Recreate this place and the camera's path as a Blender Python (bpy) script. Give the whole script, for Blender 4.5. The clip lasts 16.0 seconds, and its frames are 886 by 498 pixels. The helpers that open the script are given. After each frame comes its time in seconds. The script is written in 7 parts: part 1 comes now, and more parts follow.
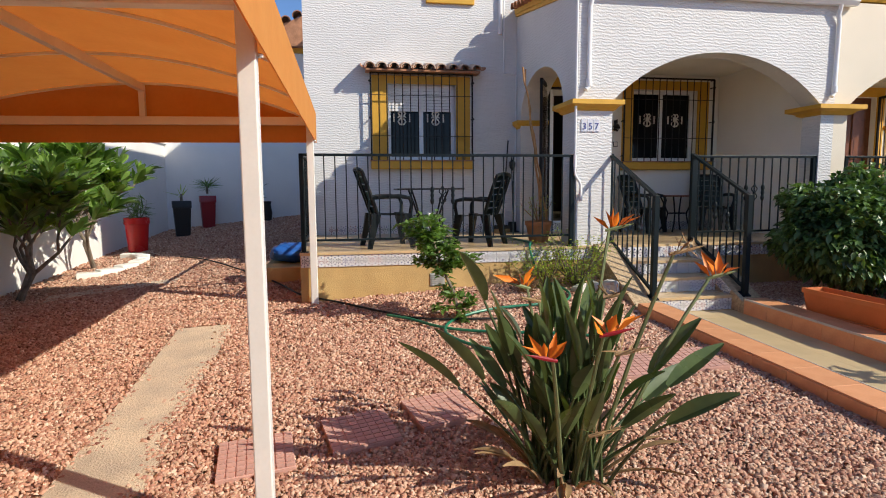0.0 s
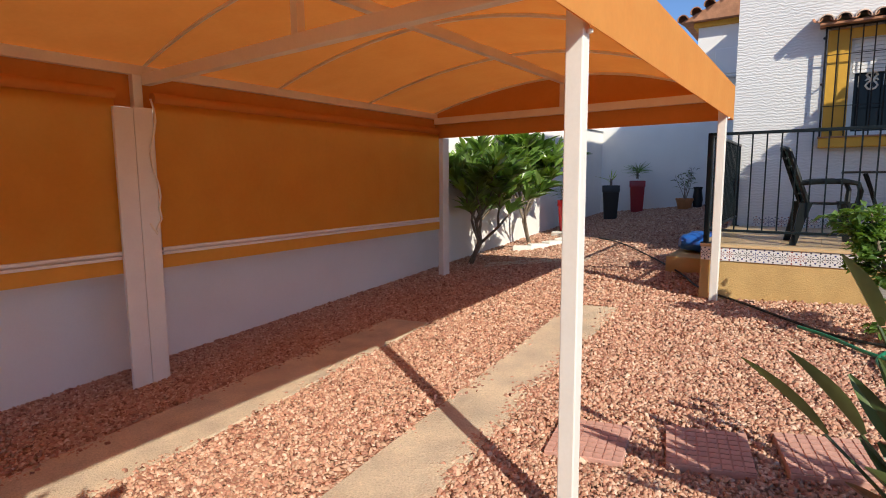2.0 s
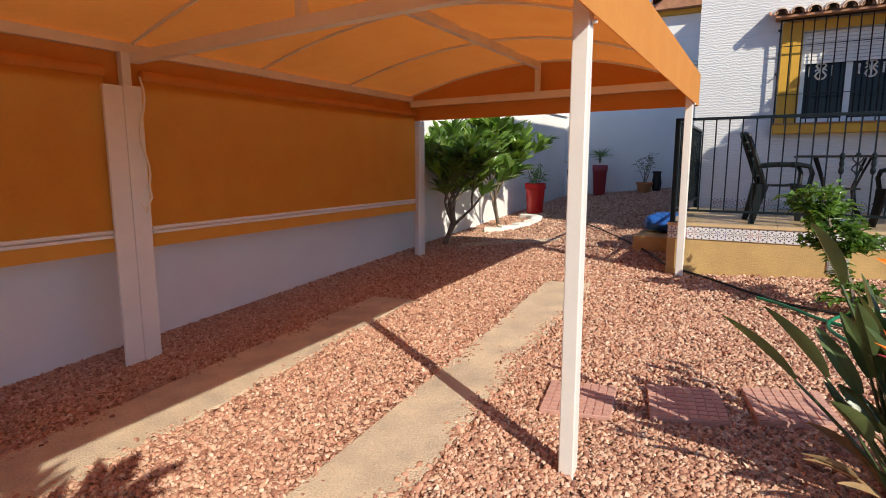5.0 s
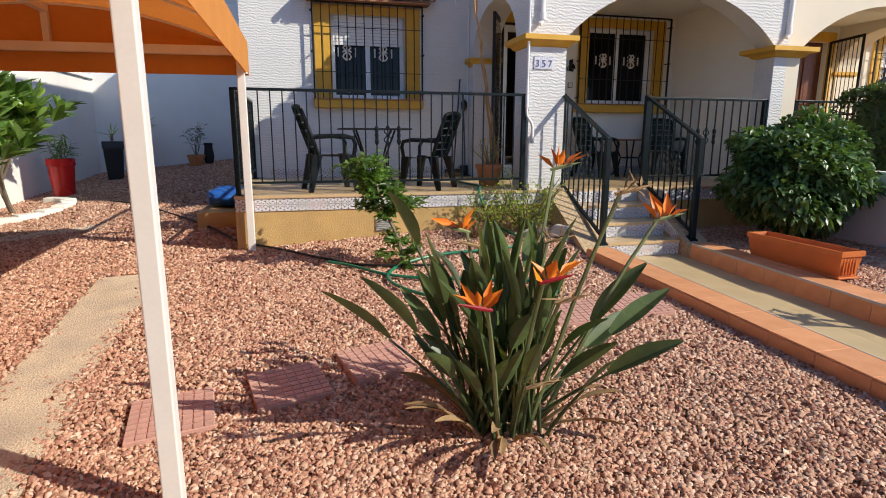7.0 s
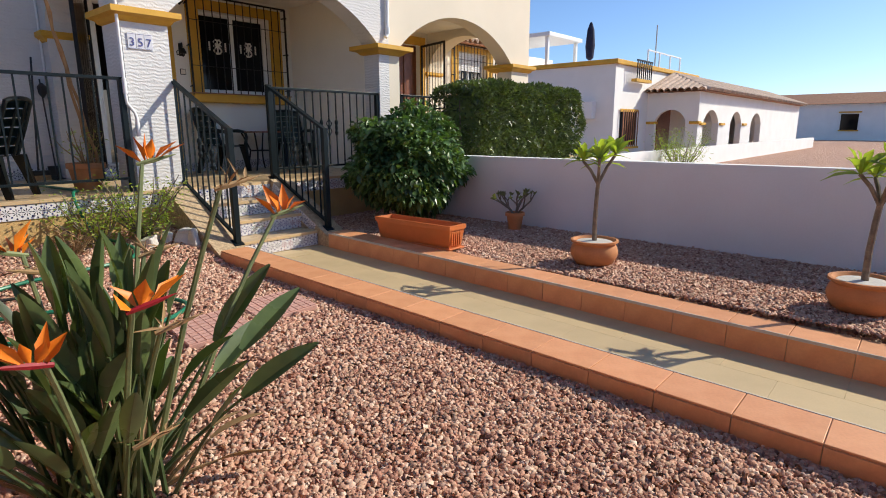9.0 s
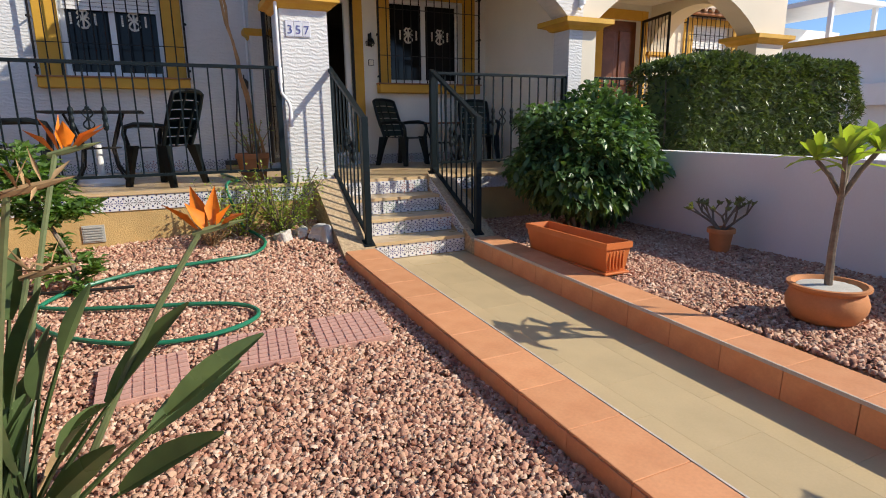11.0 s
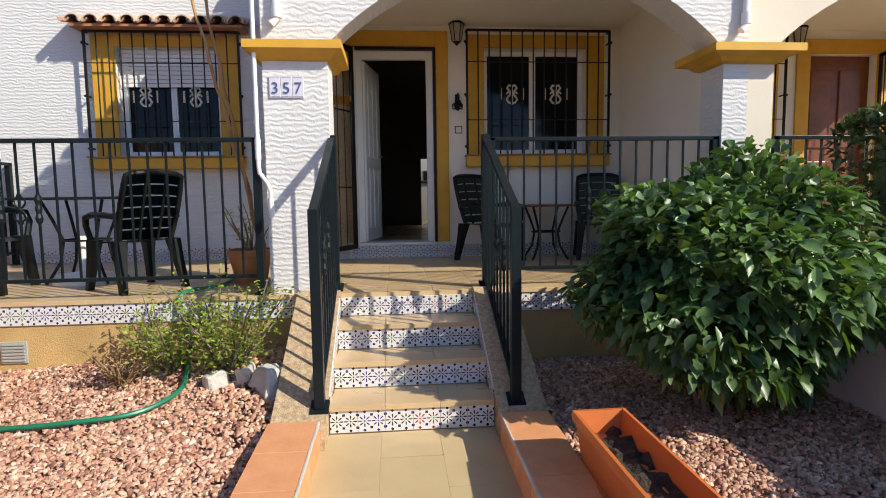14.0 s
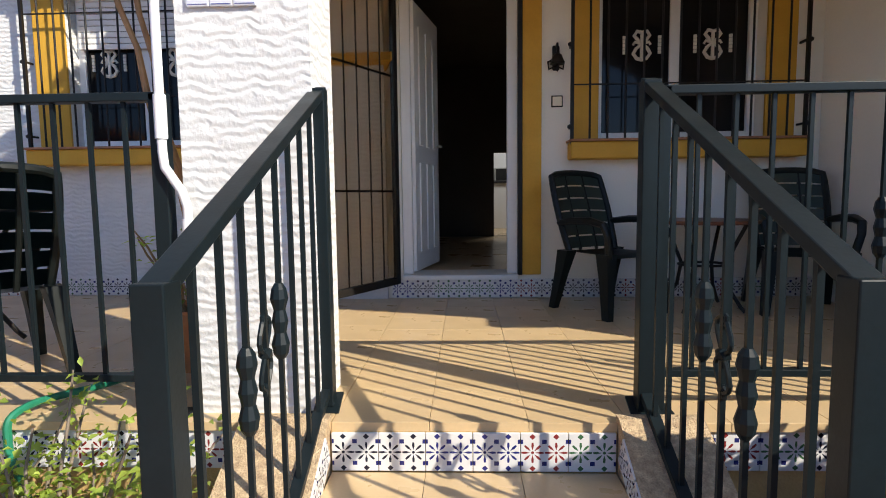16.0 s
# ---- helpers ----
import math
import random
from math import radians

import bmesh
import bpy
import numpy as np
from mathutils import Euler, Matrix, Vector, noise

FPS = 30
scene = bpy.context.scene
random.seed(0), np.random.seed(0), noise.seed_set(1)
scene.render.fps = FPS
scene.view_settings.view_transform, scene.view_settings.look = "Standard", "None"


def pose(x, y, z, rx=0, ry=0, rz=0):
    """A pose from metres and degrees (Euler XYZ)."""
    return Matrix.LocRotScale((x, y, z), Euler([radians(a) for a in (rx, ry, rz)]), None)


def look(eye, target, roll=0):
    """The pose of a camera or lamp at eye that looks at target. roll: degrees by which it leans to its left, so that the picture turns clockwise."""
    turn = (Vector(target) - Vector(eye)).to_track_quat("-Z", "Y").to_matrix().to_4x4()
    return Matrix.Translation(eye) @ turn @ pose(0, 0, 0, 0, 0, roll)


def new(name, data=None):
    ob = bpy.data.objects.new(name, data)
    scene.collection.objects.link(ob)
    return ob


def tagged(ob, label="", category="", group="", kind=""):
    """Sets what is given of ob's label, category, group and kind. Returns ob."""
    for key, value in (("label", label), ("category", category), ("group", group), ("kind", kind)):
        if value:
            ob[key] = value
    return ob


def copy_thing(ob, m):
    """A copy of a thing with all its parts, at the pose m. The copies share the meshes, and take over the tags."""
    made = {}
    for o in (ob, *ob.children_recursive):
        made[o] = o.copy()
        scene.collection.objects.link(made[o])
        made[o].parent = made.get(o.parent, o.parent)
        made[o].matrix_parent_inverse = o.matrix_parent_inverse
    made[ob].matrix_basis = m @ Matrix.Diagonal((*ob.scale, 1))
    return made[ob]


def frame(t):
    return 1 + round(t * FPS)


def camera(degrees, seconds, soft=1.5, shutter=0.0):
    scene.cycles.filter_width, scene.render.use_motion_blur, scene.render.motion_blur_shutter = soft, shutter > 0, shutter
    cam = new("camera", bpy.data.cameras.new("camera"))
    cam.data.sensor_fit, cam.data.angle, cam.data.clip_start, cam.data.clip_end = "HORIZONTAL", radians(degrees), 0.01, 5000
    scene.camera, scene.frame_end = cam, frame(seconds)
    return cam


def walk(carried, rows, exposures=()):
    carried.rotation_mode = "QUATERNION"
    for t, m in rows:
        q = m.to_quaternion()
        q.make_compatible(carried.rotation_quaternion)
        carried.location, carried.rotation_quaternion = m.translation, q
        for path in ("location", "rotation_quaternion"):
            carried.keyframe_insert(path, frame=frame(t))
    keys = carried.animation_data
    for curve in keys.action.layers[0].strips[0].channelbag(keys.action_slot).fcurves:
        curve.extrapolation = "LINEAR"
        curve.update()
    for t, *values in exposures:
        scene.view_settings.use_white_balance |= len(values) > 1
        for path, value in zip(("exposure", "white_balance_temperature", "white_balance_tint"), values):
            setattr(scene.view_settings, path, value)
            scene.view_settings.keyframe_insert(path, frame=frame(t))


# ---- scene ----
cam = camera(76.5, 16.0, soft=1.0)
PATH = [
    (0, (-0.089, 0.634, 1.407), (0.253, 2.593, 1.198), -0.4),
    (0.5, (-0.039, 0.634, 1.422), (-0.083, 2.62, 1.195), -0.8),
    (1, (0.117, 0.747, 1.396), (-0.299, 2.69, 1.166), -0.9),
    (1.5, (0.296, 0.847, 1.391), (-0.468, 2.68, 1.155), -0.9),
    (2, (0.351, 0.844, 1.385), (-0.744, 2.499, 1.137), -0.4),
    (2.5, (0.318, 0.785, 1.371), (-1.085, 2.187, 1.111), -0.3),
    (3, (0.26, 0.681, 1.397), (-1.367, 1.808, 1.113), 0.0),
    (3.2, (0.244, 0.629, 1.392), (-1.425, 1.693, 1.106), 0.1),
    (5.3, (0.254, 0.546, 1.349), (-0.507, 2.367, 1.024), -0.1),
    (5.5, (0.273, 0.597, 1.347), (-0.351, 2.466, 1.003), -0.1),
    (6, (0.322, 0.729, 1.355), (0.058, 2.677, 0.987), -0.1),
    (6.5, (0.237, 0.814, 1.354), (0.356, 2.773, 0.969), 0.2),
    (7, (0.08, 0.85, 1.35), (0.562, 2.75, 0.953), 0.2),
    (7.5, (-0.061, 0.858, 1.365), (0.77, 2.632, 0.96), 0.4),
    (8, (-0.143, 0.913, 1.345), (1.014, 2.493, 0.941), 0.0),
    (8.2, (0.003, 0.955, 1.336), (1.257, 2.461, 0.933), 0.0),
    (9.25, (0.43, 1.085, 1.312), (1.93, 2.345, 0.892), -0.3),
    (10.3, (0.986, 1.229, 1.283), (2.254, 2.714, 0.851), -0.6),
    (10.5, (1.178, 1.286, 1.261), (2.329, 2.863, 0.828), -0.6),
    (11, (1.637, 1.384, 1.258), (2.467, 3.152, 0.828), -0.7),
    (11.5, (2.086, 1.493, 1.279), (2.564, 3.386, 0.848), -0.7),
    (12, (2.479, 1.719, 1.278), (2.739, 3.655, 0.846), -0.5),
    (12.5, (2.874, 1.897, 1.316), (3.108, 3.837, 0.889), -0.7),
    (13, (3.06, 2.072, 1.483), (3.278, 4.029, 1.133), -0.1),
    (13.3, (3.169, 2.233, 1.419), (3.378, 4.205, 1.156), -0.5),
    (13.5, (3.27, 2.446, 1.369), (3.478, 4.425, 1.174), -0.6),
    (14, (3.515, 2.991, 1.389), (3.685, 4.975, 1.205), -0.8),
    (14.5, (3.538, 3.557, 1.34), (3.57, 5.548, 1.153), -0.6),
    (15, (3.585, 4.092, 1.354), (3.557, 6.083, 1.165), -0.5),
    (15.5, (3.576, 4.634, 1.414), (3.527, 6.625, 1.233), -0.8),
    (16, (3.571, 5.149, 1.462), (3.498, 7.139, 1.278), -0.7),
]
walk(cam, [(t, look(eye, target, roll)) for t, eye, target, roll in PATH],
     exposures=[(0, 0.37), (8, 0.36), (10.5, 0.39), (13, 0.42), (14, 0.53), (15, 0.74), (16, 0.78)])

# ---- world, sun ----
SUN_DIR = Vector((0.68, -0.47, 0.56)).normalized()          # towards the sun
world = bpy.data.worlds.new("sky_world")
world.use_nodes = True
scene.world = world
sky = world.node_tree.nodes.new("ShaderNodeTexSky")
sky.sky_type, sky.sun_disc = "NISHITA", False
sky.sun_elevation = math.asin(SUN_DIR.z)
sky.sun_rotation = math.atan2(SUN_DIR.x, SUN_DIR.y)
sky.altitude, sky.air_density, sky.dust_density, sky.ozone_density = 600, 0.8, 0.8, 6.0
background = world.node_tree.nodes["Background"]
background.inputs["Strength"].default_value = 0.13
world.node_tree.links.new(sky.outputs[0], background.inputs["Color"])
sun = new("sun", bpy.data.lights.new("sun", "SUN"))
sun.data.energy, sun.data.angle, sun.data.color = 4.1, radians(0.53), (1.0, 0.92, 0.78)
sun.matrix_world = look(SUN_DIR * 30, (0, 0, 0))

# ---- materials ----
def material(name, color, rough=0.7, metal=0.0, vary=0.15, scale=8.0, fine=60.0, bump=0.2, depth=0.01,
             second=None, stain=0.0, random_tint=0.0, island=False, spec=0.5, distort=0.0, wave=None):
    """A procedural surface: base colour broken up at two scales, fine relief, stains, and a tint for each piece."""
    m = bpy.data.materials.new(name)
    m.use_nodes = True
    n, l = m.node_tree.nodes, m.node_tree.links
    b = n["Principled BSDF"]
    b.inputs["Roughness"].default_value, b.inputs["Metallic"].default_value = rough, metal
    b.inputs["Specular IOR Level"].default_value = spec
    co = n.new("ShaderNodeTexCoord")
    def tex(sc, detail=5.0):
        t = n.new("ShaderNodeTexNoise")
        t.inputs["Scale"].default_value, t.inputs["Detail"].default_value = sc, detail
        t.inputs["Distortion"].default_value = distort
        l.new(co.outputs["Object"], t.inputs["Vector"])
        return t
    big, small = tex(scale), tex(fine, 3.0)
    second = second or tuple(c * (1 - vary * 1.6) for c in color)
    mix = n.new("ShaderNodeMix"); mix.data_type = "RGBA"
    mix.inputs["A"].default_value, mix.inputs["B"].default_value = (*color, 1), (*second, 1)
    ramp = n.new("ShaderNodeMapRange")
    ramp.inputs["From Min"].default_value, ramp.inputs["From Max"].default_value = 0.35, 0.7
    l.new(big.outputs["Fac"], ramp.inputs["Value"]); l.new(ramp.outputs["Result"], mix.inputs["Factor"])
    out = mix.outputs["Result"]
    hsv = n.new("ShaderNodeHueSaturation")
    l.new(out, hsv.inputs["Color"])
    val = n.new("ShaderNodeMapRange")
    val.inputs["To Min"].default_value, val.inputs["To Max"].default_value = 1 - vary, 1 + vary
    l.new(small.outputs["Fac"], val.inputs["Value"])
    value = val.outputs["Result"]
    if random_tint:
        info = n.new("ShaderNodeNewGeometry" if island else "ShaderNodeObjectInfo")
        r = n.new("ShaderNodeMapRange")
        r.inputs["To Min"].default_value, r.inputs["To Max"].default_value = 1 - random_tint, 1 + random_tint
        l.new(info.outputs["Random Per Island" if island else "Random"], r.inputs["Value"])
        mul = n.new("ShaderNodeMath"); mul.operation = "MULTIPLY"
        l.new(value, mul.inputs[0]); l.new(r.outputs["Result"], mul.inputs[1])
        value = mul.outputs[0]
    l.new(value, hsv.inputs["Value"])
    out = hsv.outputs["Color"]
    if stain:
        st = tex(scale * 0.25, 8.0)
        sr = n.new("ShaderNodeMapRange")
        sr.inputs["From Min"].default_value, sr.inputs["From Max"].default_value = 0.52, 0.75
        sr.inputs["To Max"].default_value = stain
        l.new(st.outputs["Fac"], sr.inputs["Value"])
        sm = n.new("ShaderNodeMix"); sm.data_type = "RGBA"
        sm.inputs["B"].default_value = (*(c * 0.55 for c in color), 1)
        l.new(out, sm.inputs["A"]); l.new(sr.outputs["Result"], sm.inputs["Factor"])
        out = sm.outputs["Result"]
    l.new(out, b.inputs["Base Color"])
    rr = n.new("ShaderNodeMapRange")
    rr.inputs["To Min"].default_value, rr.inputs["To Max"].default_value = max(0.02, rough - 0.12), min(1, rough + 0.12)
    l.new(big.outputs["Fac"], rr.inputs["Value"]); l.new(rr.outputs["Result"], b.inputs["Roughness"])
    if bump:
        bp = n.new("ShaderNodeBump")
        bp.inputs["Strength"].default_value, bp.inputs["Distance"].default_value = bump, depth
        height = small.outputs["Fac"]
        if wave:
            w = n.new("ShaderNodeTexWave")
            w.wave_type, w.bands_direction = "BANDS", "Z"
            for key, amount in zip(("Scale", "Distortion", "Detail", "Detail Scale", "Detail Roughness"), wave):
                w.inputs[key].default_value = amount
            l.new(co.outputs["Object"], w.inputs["Vector"])
            ad = n.new("ShaderNodeMath"); ad.operation = "MULTIPLY_ADD"
            ad.inputs[1].default_value = 1.5
            l.new(w.outputs["Fac"], ad.inputs[0]); l.new(small.outputs["Fac"], ad.inputs[2])
            height = ad.outputs[0]
        l.new(height, bp.inputs["Height"]); l.new(bp.outputs["Normal"], b.inputs["Normal"])
    return m


def glass_material(name, color=(0.9, 0.95, 0.95), rough=0.02):
    m = bpy.data.materials.new(name)
    m.use_nodes = True
    b = m.node_tree.nodes["Principled BSDF"]
    b.inputs["Base Color"].default_value = (*color, 1)
    b.inputs["Transmission Weight"].default_value = 1.0
    b.inputs["Roughness"].default_value, b.inputs["IOR"].default_value = rough, 1.45
    return m


def leaf_material(name, color, second, through_light=0.35, rough=0.4, glow=(1.6, 1.7, 0.6), tint=0.35, vary=0.2):
    """A leaf or cloth: colour that changes piece by piece, and light that comes through it."""
    m = material(name, color, rough, vary=vary, scale=3.0, fine=25.0, bump=0.12, depth=0.004, second=second, random_tint=tint, island=True)
    n, l = m.node_tree.nodes, m.node_tree.links
    b, out = n["Principled BSDF"], n["Material Output"]
    tr = n.new("ShaderNodeBsdfTranslucent")
    src = b.inputs["Base Color"].links[0].from_socket
    br = n.new("ShaderNodeMix"); br.data_type = "RGBA"; br.blend_type = "MULTIPLY"
    br.inputs["Factor"].default_value = 1.0
    br.inputs["B"].default_value = (*glow, 1)
    l.new(src, br.inputs["A"]); l.new(br.outputs["Result"], tr.inputs["Color"])
    mx = n.new("ShaderNodeMixShader"); mx.inputs[0].default_value = through_light
    l.new(b.outputs[0], mx.inputs[1]); l.new(tr.outputs[0], mx.inputs[2]); l.new(mx.outputs[0], out.inputs["Surface"])
    return m


def stone_material(name, packed):
    """Crushed stone in pink, maroon and sandy tones: one tone for each lump, or for each cell of a packed bed."""
    m = material(name, (0.5, 0.3, 0.2), 0.88, vary=0.12, scale=1.3, fine=150, bump=0.35, depth=0.004)
    n, l = m.node_tree.nodes, m.node_tree.links
    b = n["Principled BSDF"]
    pick = n.new("ShaderNodeValToRGB")
    e = pick.color_ramp.elements
    e[0].color, e[1].color = (0.26, 0.115, 0.075, 1), (0.74, 0.55, 0.41, 1)
    for p, c in ((0.2, (0.43, 0.215, 0.145, 1)), (0.5, (0.58, 0.325, 0.215, 1)), (0.72, (0.53, 0.345, 0.23, 1)), (0.86, (0.66, 0.43, 0.31, 1))):
        q = e.new(p); q.color = c
    if packed:
        co = n.new("ShaderNodeTexCoord")
        v = n.new("ShaderNodeTexVoronoi")
        v.inputs["Scale"].default_value = 46.0
        l.new(co.outputs["Object"], v.inputs["Vector"])
        sep = n.new("ShaderNodeSeparateColor")
        l.new(v.outputs["Color"], sep.inputs[0]); l.new(sep.outputs[0], pick.inputs[0])
        bp = n.new("ShaderNodeBump")
        bp.invert = True
        bp.inputs["Strength"].default_value, bp.inputs["Distance"].default_value = 1.0, 0.022
        l.new(v.outputs["Distance"], bp.inputs["Height"]); l.new(bp.outputs["Normal"], b.inputs["Normal"])
    else:
        l.new(n.new("ShaderNodeNewGeometry").outputs["Random Per Island"], pick.inputs[0])
    old = b.inputs["Base Color"].links[0].from_node
    l.new(pick.outputs[0], old.inputs["Color"])
    return m


M = {}
M["stucco"] = material("white_rippled_stucco", (0.67, 0.67, 0.66), 0.85, vary=0.03, scale=2.0, fine=90, bump=0.34, depth=0.007, wave=(8.5, 6.5, 2.0, 1.6, 0.5), stain=0.06)
M["plain_white"] = material("white_smooth_render", (0.84, 0.83, 0.80), 0.85, vary=0.03, scale=1.5, fine=70, bump=0.12, depth=0.006, stain=0.10)
M["cream"] = material("cream_smooth_render", (0.86, 0.83, 0.75), 0.85, vary=0.03, scale=1.5, fine=70, bump=0.12, depth=0.006, stain=0.05)
M["warm_cream"] = material("warm_cream_render", (0.76, 0.68, 0.54), 0.85, vary=0.03, scale=1.5, fine=70, bump=0.12, depth=0.006, stain=0.06)
M["yellow"] = material("ochre_yellow_paint", (0.66, 0.36, 0.035), 0.65, vary=0.08, scale=5, fine=80, bump=0.15, depth=0.004)
M["plinth"] = material("sandy_ochre_plinth", (0.60, 0.40, 0.16), 0.9, vary=0.12, scale=3, fine=110, bump=0.5, depth=0.01, stain=0.3)
M["pebble"] = material("washed_pebble_render", (0.60, 0.45, 0.27), 0.85, vary=0.45, scale=40, fine=170, bump=0.8, depth=0.01, second=(0.36, 0.25, 0.15))
M["stone"] = stone_material("pink_crushed_stone", False)
M["gravel_bed"] = stone_material("packed_pink_gravel", True)
M["concrete"] = material("exposed_aggregate_concrete", (0.70, 0.58, 0.41), 0.9, vary=0.42, scale=4, fine=95, bump=0.9, depth=0.012, second=(0.52, 0.43, 0.32), stain=0.45)
M["terracotta"] = material("terracotta_tile", (0.72, 0.34, 0.16), 0.5, vary=0.12, scale=7, fine=70, bump=0.15, depth=0.004, second=(0.66, 0.29, 0.13), random_tint=0.08, stain=0.15)
M["sand_tile"] = material("sand_coloured_floor_tile", (0.56, 0.43, 0.24), 0.5, vary=0.06, scale=4, fine=90, bump=0.1, depth=0.003, random_tint=0.05, stain=0.15)
M["floor_tile"] = material("tan_terrace_tile", (0.63, 0.455, 0.25), 0.3, vary=0.06, scale=4, fine=90, bump=0.06, depth=0.002, random_tint=0.05)
M["grout"] = material("pale_grout", (0.55, 0.46, 0.34), 0.9, vary=0.1, scale=10, fine=100, bump=0.3, depth=0.003)
M["fabric"] = leaf_material("orange_shade_cloth", (0.78, 0.37, 0.09), (0.75, 0.34, 0.08), 0.38, 0.9, (1.0, 0.9, 0.8), 0.04, 0.05)
M["screen"] = leaf_material("orange_screen_cloth", (0.94, 0.62, 0.14), (0.91, 0.56, 0.12), 0.58, 0.9, (1.0, 0.9, 0.8), 0.03, 0.04)
M["cream_metal"] = material("cream_painted_steel", (0.84, 0.76, 0.62), 0.5, vary=0.05, scale=4, fine=60, bump=0.06, depth=0.002, stain=0.12)
M["white_metal"] = material("white_painted_steel", (0.80, 0.78, 0.72), 0.45, vary=0.04, scale=4, fine=60, bump=0.06, depth=0.002, stain=0.12)
M["iron"] = material("dark_green_grey_iron_paint", (0.010, 0.016, 0.019), 0.36, spec=0.17, vary=0.15, scale=8, fine=90, bump=0.12, depth=0.002)
M["black_iron"] = material("black_wrought_iron", (0.014, 0.012, 0.011), 0.5, spec=0.25, vary=0.2, scale=8, fine=90, bump=0.15, depth=0.002)
M["brown_roof"] = material("weathered_clay_roof_tile", (0.40, 0.19, 0.10), 0.85, vary=0.2, scale=6, fine=50, bump=0.4, depth=0.006, random_tint=0.25, stain=0.4)
M["pale_roof"] = material("pale_clay_roof_tile", (0.60, 0.44, 0.33), 0.85, vary=0.2, scale=6, fine=50, bump=0.4, depth=0.006, random_tint=0.15, stain=0.3)
M["white_plastic"] = material("white_plastic", (0.80, 0.80, 0.79), 0.35, vary=0.02, scale=4, fine=60, bump=0.03, depth=0.001)
# indoor gloom put into the colour of room walls and ceiling
M["room_shade"] = material("painted_interior_shade", (0.10, 0.085, 0.075), 0.8, vary=0.1, scale=2, fine=30, bump=0.05, depth=0.002)
M["tinted_glass"] = material("dark_window_glass", (0.008, 0.008, 0.009), 0.04, vary=0.02, scale=2, fine=20, bump=0.0, spec=0.2)
M["white_rock"] = material("white_limestone", (0.58, 0.55, 0.49), 0.9, vary=0.12, scale=8, fine=60, bump=0.5, depth=0.01)
M["soil"] = material("dark_potting_soil", (0.06, 0.04, 0.028), 0.95, vary=0.4, scale=20, fine=90, bump=1.0, depth=0.02)


# ---- building helpers ----
def thing(name, at, label, category, group="", kind=""):
    """An Empty at the base of a thing; its parts are given in world places."""
    ob = new(name)
    ob.empty_display_size = 0.1
    ob.location = at
    return tagged(ob, label, category, group, kind)


def root_place(ob):
    p = Vector((0, 0, 0))
    while ob is not None:
        p += Vector(ob.location)
        ob = ob.parent
    return p


def part(name, bm, mat, parent=None, label="", smooth=False, angle=40):
    """Links a bmesh as one mesh object, under a thing or a part if given."""
    me = bpy.data.meshes.new(name)
    bmesh.ops.recalc_face_normals(bm, faces=bm.faces)
    if parent is not None:
        bmesh.ops.translate(bm, vec=-root_place(parent), verts=bm.verts)
    bm.to_mesh(me)
    bm.free()
    me.materials.append(M[mat] if isinstance(mat, str) else mat)
    if smooth:
        me.polygons.foreach_set("use_smooth", [True] * len(me.polygons))
        me.set_sharp_from_angle(angle=radians(angle))
    ob = new(name, me)
    ob.parent = parent
    if label:
        ob["label"] = label
    return ob


def structure(name, bm, mat, label, category, smooth=False):
    return tagged(part(name, bm, mat, smooth=smooth), label, category, "", "structure")


def box(bm, x0, x1, y0, y1, z0, z1, bevel=0.0, m=None):
    r = bmesh.ops.create_cube(bm, size=1.0)
    v = r["verts"]
    bmesh.ops.scale(bm, vec=(x1 - x0, y1 - y0, z1 - z0), verts=v)
    bmesh.ops.translate(bm, vec=((x0 + x1) / 2, (y0 + y1) / 2, (z0 + z1) / 2), verts=v)
    if bevel:
        e = list({e for q in v for e in q.link_edges})
        out = bmesh.ops.bevel(bm, geom=e, offset=bevel, segments=2, affect="EDGES", profile=0.5)
        v = list({q for f in out["faces"] for q in f.verts} | {q for q in v if q.is_valid})
    if m is not None:
        bmesh.ops.transform(bm, matrix=m, verts=v)
    return bm


def boxed(*a, **k):
    return box(bmesh.new(), *a, **k)


def bar(bm, a, b, w, d=None, up=(0, 0, 1), bevel=0.0):
    """A square bar from a to b, w wide and d deep."""
    a, b, d = Vector(a), Vector(b), d or w
    z = (b - a).normalized()
    up = Vector(up)
    if abs(z.dot(up)) > 0.99:
        up = Vector((0, 1, 0))
    x = up.cross(z).normalized()
    y = z.cross(x)
    m = Matrix((x, y, z)).transposed().to_4x4()
    m.translation = a
    return box(bm, -w / 2, w / 2, -d / 2, d / 2, 0, (b - a).length, bevel, m)


def tube(bm, pts, r, n=8, caps=True):
    """A round tube along points; r is a number or one for each point."""
    pts = [Vector(p) for p in pts]
    rs = r if isinstance(r, (list, tuple)) else [r] * len(pts)
    rings, ref = [], None
    for i, p in enumerate(pts):
        t = (pts[min(i + 1, len(pts) - 1)] - pts[max(i - 1, 0)]).normalized()
        if ref is None:
            ref = t.orthogonal().normalized()
        x = (ref - t * ref.dot(t))
        x = x.normalized() if x.length > 1e-6 else t.orthogonal().normalized()
        ref = x
        y = t.cross(x)
        rings.append([bm.verts.new(p + (x * math.cos(k * math.tau / n) + y * math.sin(k * math.tau / n)) * rs[i]) for k in range(n)])
    for a, b in zip(rings, rings[1:]):
        for k in range(n):
            bm.faces.new((a[k], a[(k + 1) % n], b[(k + 1) % n], b[k]))
    if caps:
        bm.faces.new(rings[0][::-1]); bm.faces.new(rings[-1])
    return bm


